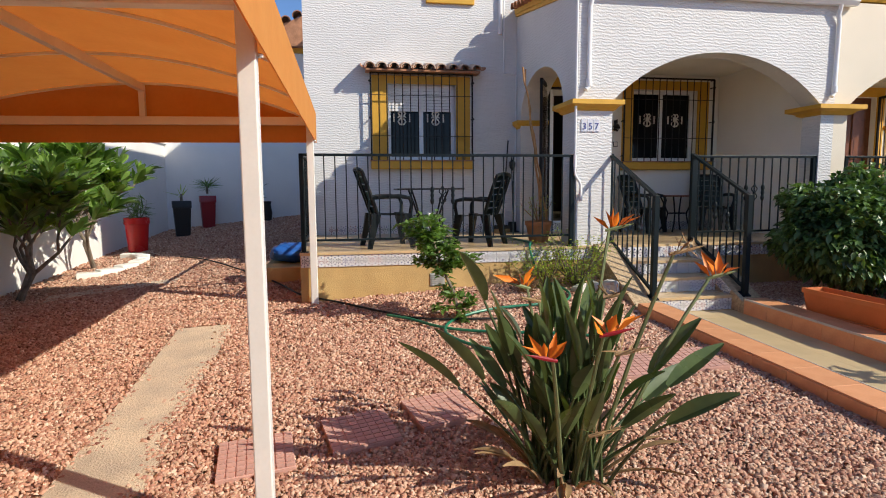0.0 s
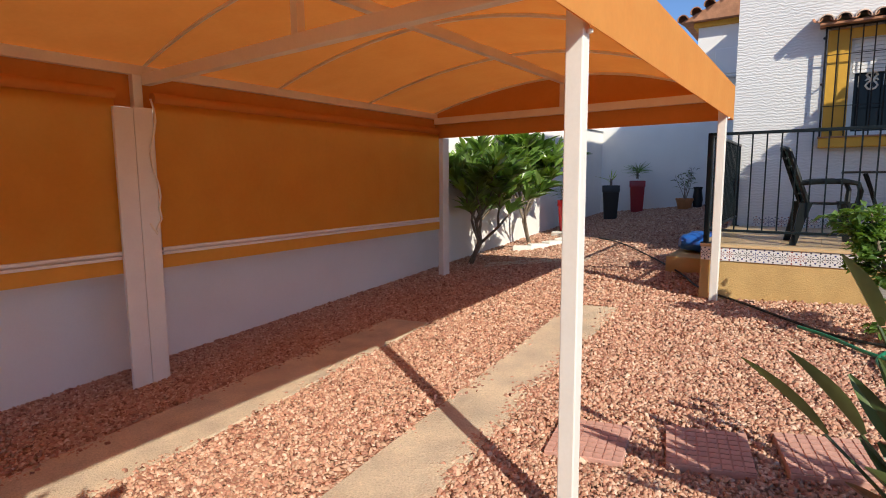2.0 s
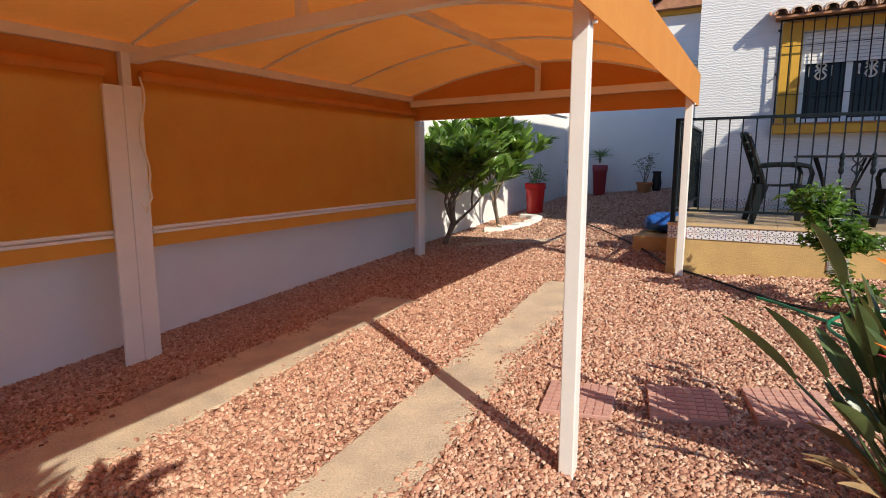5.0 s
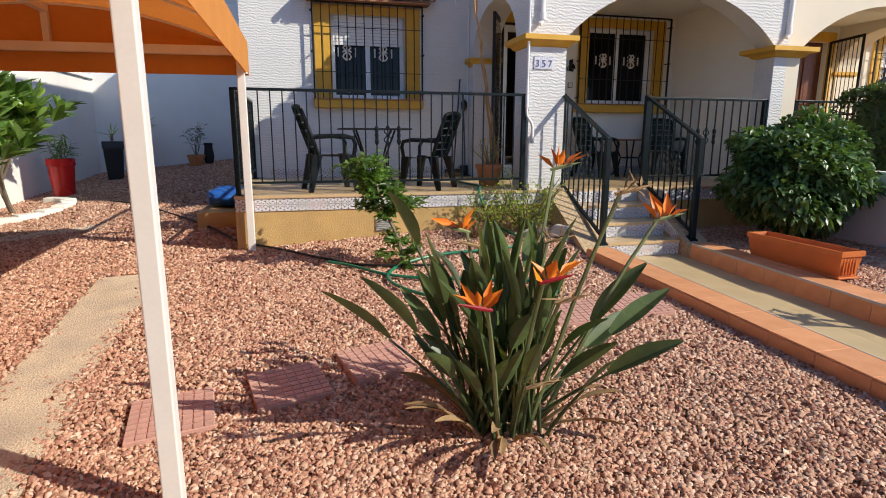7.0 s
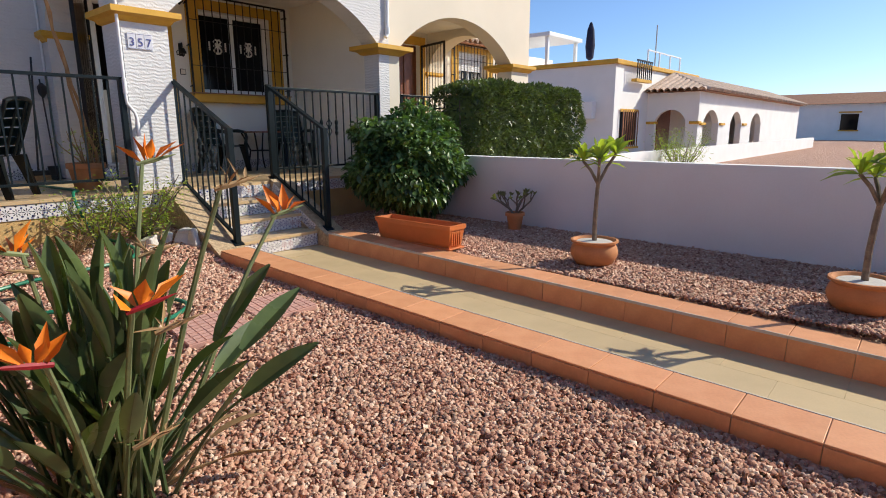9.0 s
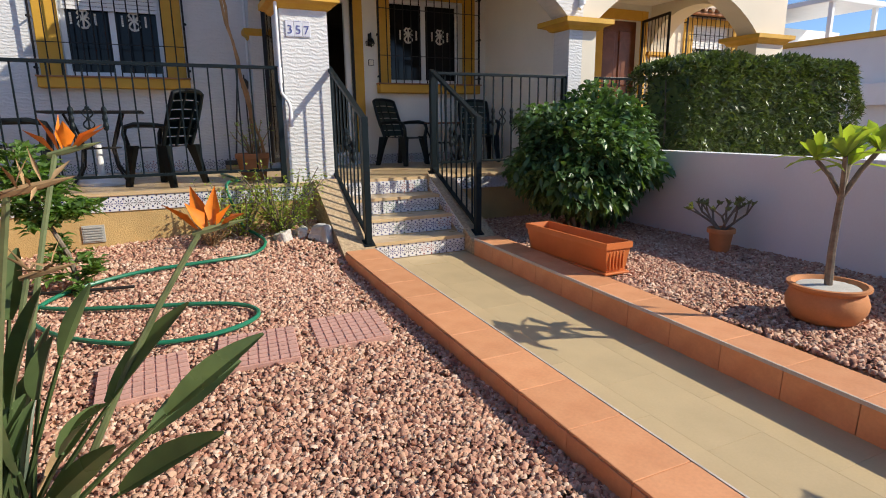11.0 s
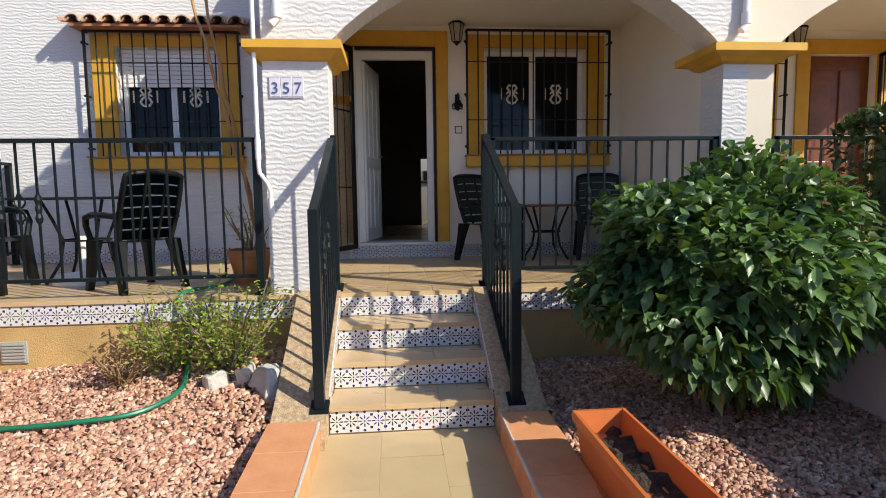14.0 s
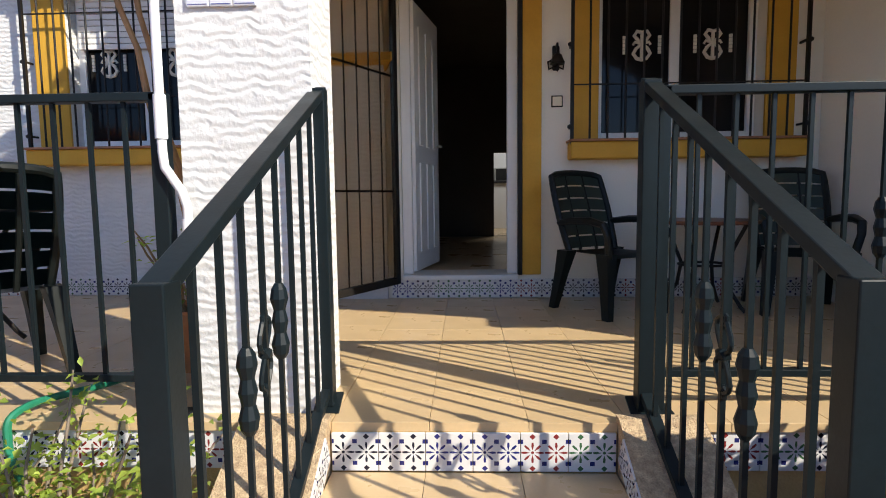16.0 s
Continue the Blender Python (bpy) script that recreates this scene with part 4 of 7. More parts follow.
def build_interior():
    """The hall behind the front door, its dimness put into dark wall colour, with a lit kitchen doorway at its end."""
    y0 = W2 + 0.28
    structure("floor_hall", boxed(2.9, 5.9, y0, 16.0, 0.80, 0.88), "floor_tile", "tan tiled hall floor", "floor")
    structure("wall_hall_left", boxed(2.75, 2.9, y0 + 0.2, 16.2, 0.7, 3.4), "room_shade", "hall wall coloured dark like an unlit interior", "wall")
    structure("wall_hall_right", boxed(5.9, 6.05, y0, 16.2, 0.7, 3.4), "room_shade", "hall wall coloured dark like an unlit interior", "wall")
    structure("wall_hall_back", wall_with_holes(bmesh.new(), 2.9, 5.9, 0.7, 3.4, [(4.02, 4.75, 0.88, 2.1)], "x", 13.4, 13.55), "room_shade", "wall at the end of the hall, coloured dark like an unlit interior", "wall")
    structure("wall_kitchen", boxed(2.9, 5.9, 16.0, 16.2, 0.7, 3.4), "plain_white", "white kitchen wall", "wall")
    structure("ceiling_hall", boxed(2.9, 5.9, y0, 16.2, 3.3, 3.4), "room_shade", "hall ceiling coloured dark like an unlit interior", "ceiling")
    th = thing("kitchen_cabinet", (4.4, 15.7, 0.88), "white kitchen base cabinet with a dark worktop", "cabinet")
    part("body", boxed(3.9, 4.95, 15.4, 15.98, 0.88, 1.70, 0.006), "white_plastic", th)
    part("worktop", boxed(3.88, 4.97, 15.36, 15.98, 1.70, 1.74, 0.006), "black_plastic", th)
    th = thing("microwave_oven", (4.35, 15.6, 1.74), "small dark microwave oven on the kitchen worktop", "microwave")
    part("body", boxed(4.15, 4.55, 15.45, 15.8, 1.741, 1.98, 0.008), "steel_grey", th)
    part("door", boxed(4.17, 4.44, 15.435, 15.449, 1.76, 1.96, 0.004), "black_plastic", th)
    th = thing("wooden_wardrobe", (3.05, 11.5, 0.88), "dark reddish wooden hall wardrobe", "wardrobe")
    part("body", boxed(2.91, 3.22, 10.4, 12.4, 0.881, 2.9, 0.008), "wood", th)

build_interior()
# added area light that brightens the kitchen; it belongs to no fitting
kitchen_lamp = new("kitchen_lamp", bpy.data.lights.new("kitchen_lamp", "AREA"))
kitchen_lamp.data.energy, kitchen_lamp.data.size = 14, 0.8
kitchen_lamp.matrix_world = look((4.4, 14.6, 3.25), (4.4, 14.8, 0))


def build_neighbour_door():
    x0, x1, z0, z1 = 8.28, 9.11, 0.90, 2.96
    th = thing("door_2", ((x0 + x1) / 2, W2, z0), "brown wooden front door of the adjoining house", "door", "", "structure")
    for a, b, c, d in ((x0 - 0.16, x0 - 0.001, z0 - 0.1, 3.12), (x1 + 0.001, x1 + 0.14, z0 - 0.1, 3.12), (x0, x1, z1, 3.12)):
        part("surround", boxed(a, b, W2 - 0.03, W2 - 0.001, c, d, 0.004), "yellow", th, "ochre yellow painted band")
    part("door_leaf", boxed(x0, x1, W2 + 0.10, W2 + 0.15, z0, z1, 0.006), "wood", th)
    for k in range(2):
        for a, b in ((0.15, 0.85), (1.0, 1.9)):
            part("panel", boxed(x0 + 0.09 + 0.36 * k, x0 + 0.36 + 0.36 * k, W2 + 0.08, W2 + 0.10, z0 + a, z0 + b, 0.012), "wood", th)
    th = thing("iron_gate", (9.10, W2, z0), "black iron bar gate standing open on a porch", "gate")
    m = Matrix.Translation((9.12, W2 - 0.04, 0)) @ Matrix.Rotation(radians(-105), 4, "Z")
    for a, b, c, d in ((0, 0.035, z0, z1), (0.80, 0.835, z0, z1), (0.035, 0.80, z0, z0 + 0.04), (0.035, 0.80, z1 - 0.04, z1), (0.035, 0.80, 1.7, 1.73)):
        part("frame_bar", boxed(a, b, -0.015, 0.015, c, d, 0.003, m), "black_iron", th)
    for k in range(1, 8):
        part("bar", tube(bmesh.new(), [m @ Vector((0.8 * k / 8, 0, z0 + 0.03)), m @ Vector((0.8 * k / 8, 0, z1 - 0.03))], 0.007, 6), "black_iron", th)

build_neighbour_door()


# ---- railings ----
def baluster_knot(bm, p, r):
    x, y, z = p
    lathe(bm, [(r, -0.10), (r * 1.9, -0.085), (r * 2.3, -0.06), (r * 1.5, -0.03), (r * 2.1, 0.0), (r * 1.5, 0.03), (r * 2.3, 0.06), (r * 1.9, 0.085), (r, 0.10)], (x, y, z), 10)


def build_railing(label, a, b, za, zb, height, posts, n, fancy=None, post_w=0.05, low=0.10, group=""):
    """A railing from a to b (x, y), its foot at za and zb: posts, top and bottom rails, balusters, and a scrolled ornament."""
    a, b = Vector((*a, za)), Vector((*b, zb))
    up = Vector((0, 0, 1))
    th = thing("railing", a, label, "railing", group)
    side = (b - a).normalized()
    for f in posts:
        p = a.lerp(b, f)
        post = part("post", bar(bmesh.new(), p - up * 0.004, p + up * (height - 0.0), post_w, post_w, bevel=0.003), "iron", th)
        foot = boxed(-0.05, 0.05, -0.05, 0.05, -0.004, 0.006, 0.002)
        tilt = Vector((0, 0, 1)).rotation_difference(Vector((-side.x * side.z, -side.y * side.z, 1 - side.z * side.z)).normalized())
        bmesh.ops.transform(foot, matrix=Matrix.Translation(p) @ tilt.to_matrix().to_4x4(), verts=foot.verts)
        part("foot_plate", foot, "iron", post)
    part("top_rail", bar(bmesh.new(), a + up * (height - 0.012) - side * 0.024, b + up * (height - 0.012) + side * 0.024, 0.05, 0.028, bevel=0.003), "iron", th)
    part("bottom_rail", bar(bmesh.new(), a + up * low, b + up * low, 0.036, 0.024, bevel=0.002), "iron", th)
    for k in range(1, n):
        p = a.lerp(b, k / n)
        bm = bmesh.new()
        bar(bm, p + up * low, p + up * (height - 0.02), 0.013, 0.013)
        if fancy and k in (fancy - 1, fancy + 1):
            baluster_knot(bm, p + up * (height * 0.57), 0.0105)
        part("baluster", bm, "iron", th)
        if fancy and k == fancy:
            bm = bmesh.new()
            c = p + up * (height * 0.57)
            for sx in (-1, 1):
                for sz in (-1, 1):
                    pts = [c + side * sx * 0.035 * math.sin(q * 0.55) * (1 + 0.3 * q / 6) + up * sz * (0.016 * q) for q in range(7)]
                    tube(bm, pts, 0.0065, 6)
                    tube(bm, [pts[-1], pts[-1] + side * sx * 0.02, pts[-1] + side * sx * 0.02 - up * sz * 0.02, pts[-1] - up * sz * 0.025], 0.006, 6)
            bmesh.ops.create_icosphere(bm, subdivisions=1, radius=0.02, matrix=Matrix.Translation(c))
            part("scroll_ornament", bm, "iron", th, "cast iron scroll ornament")
    return th

build_railing("dark iron railing along the open terrace edge", (-0.54, 6.99), (2.58, 6.99), T, T, 1.08, (0, 1), 26, 13, low=0.13)
build_railing("dark iron railing along the side of the terrace", (-0.54, 7.03), (-0.54, 9.36), T, T, 1.08, (1,), 19, None, low=0.13)
build_railing("dark iron railing between the porch pillars", (4.22, 7.04), (5.90, 7.04), T, T, 1.08, (0, 1), 14, 7, low=0.13)
build_railing("dark iron stair handrail fixed to a pebbled cheek", (3.09, 6.0), (3.09, 7.04), 0.262, T + 0.02, 1.074, (0, 1), 9, 4, 0.055, 0.06, "stair handrails")
build_railing("dark iron stair handrail fixed to a pebbled cheek", (4.17, 6.0), (4.17, 7.0), 0.262, T + 0.02, 1.074, (0, 1), 9, 4, 0.055, 0.06, "stair handrails")
build_railing("dark iron railing of the adjoining porch", (6.38, 7.04), (9.1, 7.04), T, T, 1.08, (0, 1), 22, None)


# ---- furniture ----
def build_chair():
    """A moulded garden armchair, facing -y, with its feet at z 0."""
    th = thing("garden_chair", (0, 0, 0), "dark green moulded plastic garden armchair with slatted back", "chair", "garden chairs")
    bm = bmesh.new()
    g = [[bm.verts.new((0.235 * (1 - 0.08 * j / 6) * i / 5, -0.22 + 0.44 * j / 6, 0.43 - 0.02 * math.sin(math.pi * j / 6) * (1 - (i / 5) ** 2) - 0.025 * max(0, 1 - j))) for i in range(-5, 6)] for j in range(7)]
    for a, b in zip(g, g[1:]):
        for k in range(10):
            bm.faces.new((a[k], a[k + 1], b[k + 1], b[k]))
    bmesh.ops.solidify(bm, geom=bm.faces[:], thickness=0.022)
    part("seat", bm, "chair", th, smooth=True)
    def back(u, v):
        w = 0.225 + 0.025 * math.sin(v * 2.6)
        return Vector((w * u, 0.20 + 0.20 * v + 0.035 * (1 - u * u) - 0.02, 0.42 + 0.56 * v + 0.02 * (1 - u * u) * v))
    for k in range(6):
        v0, v1 = 0.05 + 0.162 * k, 0.192 + 0.162 * k
        bm = bmesh.new()
        rows = [[bm.verts.new(back(u / 6 * 0.97, v)) for u in range(-6, 7)] for v in (v0, v1)]
        for i in range(12):
            bm.faces.new((rows[0][i], rows[0][i + 1], rows[1][i + 1], rows[1][i]))
        bmesh.ops.solidify(bm, geom=bm.faces[:], thickness=0.012)
        part("back_slat", bm, "chair_sunlit", th, smooth=True)
    bm = bmesh.new()
    pts = [back(-1, v / 10) for v in range(0, 11)] + [back(u / 4, 1.02) for u in range(-3, 4)] + [back(1, v / 10) for v in range(10, -1, -1)]
    tube(bm, pts, 0.024, 8)
    for u in (-0.35, 0.35):
        tube(bm, [back(u, 0.02) + Vector((0, 0.012, 0)), back(u, 0.5) + Vector((0, 0.012, 0)), back(u, 0.98) + Vector((0, 0.012, 0))], 0.014, 6)
    part("back_frame", bm, "chair", th, smooth=True)
    for sx in (-1, 1):
        for y0, y1, y2 in ((-0.20, -0.23, -0.26), (0.20, 0.25, 0.30)):
            bm = bmesh.new()
            low, high = Vector((sx * 0.275, y2, 0.0)), Vector((sx * 0.235, y0, 0.44))
            rings = [[bm.verts.new(c + Vector((a * w * 0.5, b * w * 0.62, 0))) for a, b in ((-1, -1), (1, -1), (1, 1), (-1, 1))] for c, w in ((low, 0.048), (low.lerp(high, 0.6), 0.066), (high, 0.09))]
            for r0, r1 in zip(rings, rings[1:]):
                for m in range(4):
                    bm.faces.new((r0[m], r0[(m + 1) % 4], r1[(m + 1) % 4], r1[m]))
            bm.faces.new(rings[0][::-1]); bm.faces.new(rings[-1])
            part("leg", bm, "chair", th)
        bm = bmesh.new()
        tube(bm, [(sx * 0.245, -0.235, 0.40), (sx * 0.275, -0.25, 0.56), (sx * 0.285, -0.22, 0.64), (sx * 0.285, -0.10, 0.665), (sx * 0.275, 0.10, 0.66), (sx * 0.25, 0.27, 0.64)], [0.026, 0.025, 0.027, 0.031, 0.029, 0.024], 8)
        bmesh.ops.scale(bm, vec=(1.06, 1, 0.94), space=Matrix.Translation((-sx * 0.28, 0, -0.6)), verts=bm.verts)
        part("armrest", bm, "chair", th, smooth=True)
    return th

first = build_chair()
first.matrix_basis = pose(0.43, 7.45, T, 0, 0, 98) @ Matrix.Scale(0.92, 4)
first["label"] = "dark green plastic garden armchair beside the terrace table"
c2 = copy_thing(first, pose(1.55, 7.42, T, 0, 0, -128) @ Matrix.Scale(0.93, 4))
c3 = copy_thing(first, pose(4.50, 8.72, T, 0, 0, 30) @ Matrix.Scale(0.95, 4))
c3["label"] = "dark green plastic garden armchair against the porch wall"
c4 = copy_thing(first, pose(5.66, 8.70, T, 0, 0, -14) @ Matrix.Scale(0.95, 4))
c4["label"] = "dark green plastic garden armchair against the porch wall"


def build_table(at, r, h, label, top_mat, square=False):
    x, y, z = at
    th = thing("bistro_table", at, label, "table")
    if square:
        part("tabletop", boxed(x - r, x + r, y - r * 0.7, y + r * 0.7, z + h - 0.02, z + h, 0.006), top_mat, th)
    else:
        part("tabletop", lathe(bmesh.new(), [(r - 0.01, h - 0.022), (r, h - 0.015), (r, h - 0.004), (r - 0.008, h)], at, 32), top_mat, th)
    for k in range(4):
        a = math.pi / 4 + k * math.pi / 2
        c, s = math.cos(a), math.sin(a)
        pts = [(x + c * r * f, y + s * r * f * (0.75 if square else 1), z + h * g) for f, g in ((0.78, 0.965), (0.6, 0.75), (0.42, 0.5), (0.5, 0.25), (0.72, 0.06), (0.80, 0.012))]
        part("leg", tube(bmesh.new(), pts, 0.012, 8), "black_iron", th, smooth=True)
    bm = bmesh.new()
    q = [(x + 0.45 * r * math.cos(k * math.tau / 20), y + 0.34 * r * math.sin(k * math.tau / 20), z + h * 0.5) for k in range(21)]
    tube(bm, q, 0.009, 6)
    part("stretcher_ring", bm, "black_iron", th, smooth=True)

build_table((0.98, 7.85, T), 0.42, 0.70, "black wrought iron terrace table with curved legs", "black_iron", True)
build_table((5.10, 8.78, T), 0.33, 0.57, "small round bistro table with thin curved legs", "wood")

def build_parasol_base():
    th = thing("parasol_base", (0.98, 7.8, T), "white plastic parasol base under the terrace table", "parasol base")
    part("base", lathe(bmesh.new(), [(0.23, 0), (0.235, 0.03), (0.20, 0.075), (0.07, 0.09), (0.03, 0.1)], (0.98, 7.8, T), 32), "white_plastic", th, smooth=True)
    part("tube", lathe(bmesh.new(), [(0.028, 0.101), (0.028, 0.38), (0.02, 0.385)], (0.98, 7.8, T), 16), "white_plastic", th, smooth=True)

build_parasol_base()


def build_broom():
    th = thing("broom", (2.42, 9.22, T), "dark broom that leans on the bedroom wall", "broom")
    part("handle", tube(bmesh.new(), [(2.36, 9.20, T + 0.12), (2.50, W1 - 0.02, T + 1.45)], 0.011, 8), "black_plastic", th)
    part("head", boxed(2.22, 2.48, 9.17, 9.22, T + 0.06, T + 0.12, 0.01), "black_plastic", th)
    part("bristles", boxed(2.225, 2.475, 9.17, 9.225, T + 0.001, T + 0.06), "dry", th)
    th = thing("dustpan", (2.56, 9.27, T), "black long handled dustpan that stands by the wall", "dustpan")
    part("handle", tube(bmesh.new(), [(2.56, 9.25, T + 0.05), (2.555, W1 - 0.02, T + 1.2)], 0.009, 8), "black_plastic", th)
    part("pan", prism(bmesh.new(), [(9.18, T + 0.001), (9.36, T + 0.001), (9.36, T + 0.16), (9.34, T + 0.16), (9.34, T + 0.02), (9.18, T + 0.012)], "x", 2.50, 2.63), "black_plastic", th)
    part("grip", lathe(bmesh.new(), [(0.012, 0), (0.045, 0.05), (0.05, 0.13), (0.015, 0.17)], (2.555, W1 - 0.07, T + 0.98), 10), "black_plastic", th)

build_broom()

for i, (xa, xb) in enumerate(((2.48, 2.30), (2.44, 2.36))):
    th = thing("bamboo_cane", (xa, 7.50, T), "dry bamboo cane that leans in a clay pot", "cane", "canes in the pot")
    a, b = Vector((xa + 0.01, 7.55 + 0.05 * i, T + 0.22)), Vector((xb - 0.22, 7.35 + 0.12 * i, T + 2.15))
    pts = [a.lerp(b, k / 12) + Vector((0.012 * math.sin(k * 2.1 + i), 0.01 * math.cos(k * 1.7), 0)) for k in range(13)]
    part("cane", tube(bmesh.new(), pts, [0.016 - 0.0005 * k + (0.002 if k % 3 == 0 else 0) for k in range(13)], 8), "bamboo", th, smooth=True)


# ---- pots ----
def build_pot(name, at, profile, mat, label, soil=None, square=0.0, rim=None, turn=0.0, n=28):
    th = thing(name, at, label, "plant pot")
    part("body", lathe(bmesh.new(), profile, at, n, square, turn), mat, th, smooth=True)
    if soil:
        r, z = soil
        part("soil", lathe(bmesh.new(), [(r, z - 0.012), (r * 0.96, z), (r * 0.3, z + 0.01)], at, n, square, turn), "soil", th)
    return th

def pot_profile(r0, r1, h, wall=0.014, rim=0.02, inside=0.04):
    return [(r0 * 0.96, 0), (r0, 0.006), (r1 - 0.012, h * 0.78), (r1 - 0.01, h * 0.80), (r1 + rim * 0.3, h * 0.81), (r1 + rim * 0.3, h - 0.006), (r1, h), (r1 - wall, h), (r1 - wall - 0.004, h - inside)]

PB = (4.81, 3.17, ground_z(4.81, 3.17))
build_pot("bowl_pot", PB, [(0.12, 0), (0.16, 0.02), (0.195, 0.08), (0.20, 0.12), (0.185, 0.165), (0.175, 0.18), (0.185, 0.195), (0.20, 0.20), (0.20, 0.215), (0.18, 0.217), (0.165, 0.20), (0.16, 0.19)], "clay",
          "round terracotta bowl pot with a young tree on gravel", None)
PA = (5.74, 4.60, ground_z(5.74, 4.60))
build_pot("clay_pot", PA, pot_profile(0.075, 0.105, 0.20), "clay", "small terracotta pot with a succulent by the white wall", (0.085, 0.17))
PD = (2.37, 7.55, T)
build_pot("clay_pot", PD, pot_profile(0.12, 0.17, 0.27), "clay", "terracotta pot with a dry plant on the terrace", (0.145, 0.235))
P1 = (-4.05, 12.35, ground_z(-4.05, 12.35))
build_pot("red_pot", P1, pot_profile(0.17, 0.22, 0.66, 0.02, 0.02), "red_glaze", "tall bright red planter beside the plumeria", (0.19, 0.62))
P2 = (-3.75, 14.35, ground_z(-3.75, 14.35))
build_pot("black_planter", P2, pot_profile(0.15, 0.20, 0.80, 0.02, 0.01), "black_plastic", "tall tapered black planter in the shaded yard", (0.17, 0.76), 1.0, None, 0.3, 32)
P3 = (-3.5, 15.75, ground_z(-3.5, 15.75))
build_pot("red_planter", P3, pot_profile(0.145, 0.19, 0.80, 0.02, 0.01), "dark_red", "tall tapered dark red planter with a yucca", (0.165, 0.76), 1.0, None, 0.3, 32)
P4 = (-2.32, 15.6, ground_z(-2.32, 15.6))
build_pot("clay_pot", P4, pot_profile(0.15, 0.2, 0.26), "clay", "small brown clay pot in the shaded yard", (0.17, 0.22))

P5 = (-2.05, 15.75, ground_z(-2.05, 15.75))
build_pot("black_vase", P5, [(0.07, 0), (0.10, 0.02), (0.12, 0.2), (0.09, 0.42), (0.11, 0.5), (0.10, 0.5), (0.08, 0.44)], "black_plastic", "small black vase against the back wall", None)


def build_trough():
    x0, x1, y0, y1 = 4.285, 4.525, 4.35, 5.36
    z = path_z(4.85) + 0.152 + 0.018
    th = thing("trough_planter", ((x0 + x1) / 2, (y0 + y1) / 2, z), "long ribbed terracotta coloured plastic trough on the kerb", "planter")
    h = 0.215
    def shell(bm, o0, o1, za, zb):
        a = [bm.verts.new(p) for p in ((x0 + o0, y0 + o0, za), (x1 - o0, y0 + o0, za), (x1 - o0, y1 - o0, za), (x0 + o0, y1 - o0, za))]
        b = [bm.verts.new(p) for p in ((x0 + o1, y0 + o1, zb), (x1 - o1, y0 + o1, zb), (x1 - o1, y1 - o1, zb), (x0 + o1, y1 - o1, zb))]
        for k in range(4):
            bm.faces.new((a[k], a[(k + 1) % 4], b[(k + 1) % 4], b[k]))
        return a, b
    bm = bmesh.new()
    a, _ = shell(bm, 0.035, 0.012, z, z + h - 0.045)
    bm.faces.new(a[::-1])
    shell(bm, 0.012, 0.0, z + h - 0.045, z + h - 0.044)
    shell(bm, 0.0, 0.0, z + h - 0.044, z + h)
    shell(bm, 0.0, 0.014, z + h, z + h + 0.001)
    _, b = shell(bm, 0.014, 0.03, z + h, z + h - 0.10)
    bm.faces.new(b)
    bmesh.ops.remove_doubles(bm, verts=bm.verts, dist=0.0005)
    part("body", bm, "orange_plastic", th)
    for k in range(5):
        part("rib", boxed(x0 + 0.045 + 0.03 * k, x0 + 0.057 + 0.03 * k, y0 + 0.012, y0 + 0.027, z + 0.02, z + h - 0.06, 0.004), "orange_plastic", th)
    part("saucer", boxed(x0 + 0.01, x1 - 0.01, y0 + 0.01, y1 - 0.01, z - 0.018, z - 0.0005, 0.006), "orange_plastic", th)
    bm = bmesh.new()
    nx, ny = 5, 24
    g = [[bm.verts.new((x0 + 0.03 + (x1 - x0 - 0.06) * i / nx, y0 + 0.03 + (y1 - y0 - 0.06) * j / ny, z + 0.13 + 0.05 * noise.noise((i * 0.6, j * 0.5, 3)))) for i in range(nx + 1)] for j in range(ny + 1)]
    for p, q in zip(g, g[1:]):
        for k in range(nx):
            bm.faces.new((p[k], p[k + 1], q[k + 1], q[k]))
    part("soil", bm, "soil", th)

build_trough()


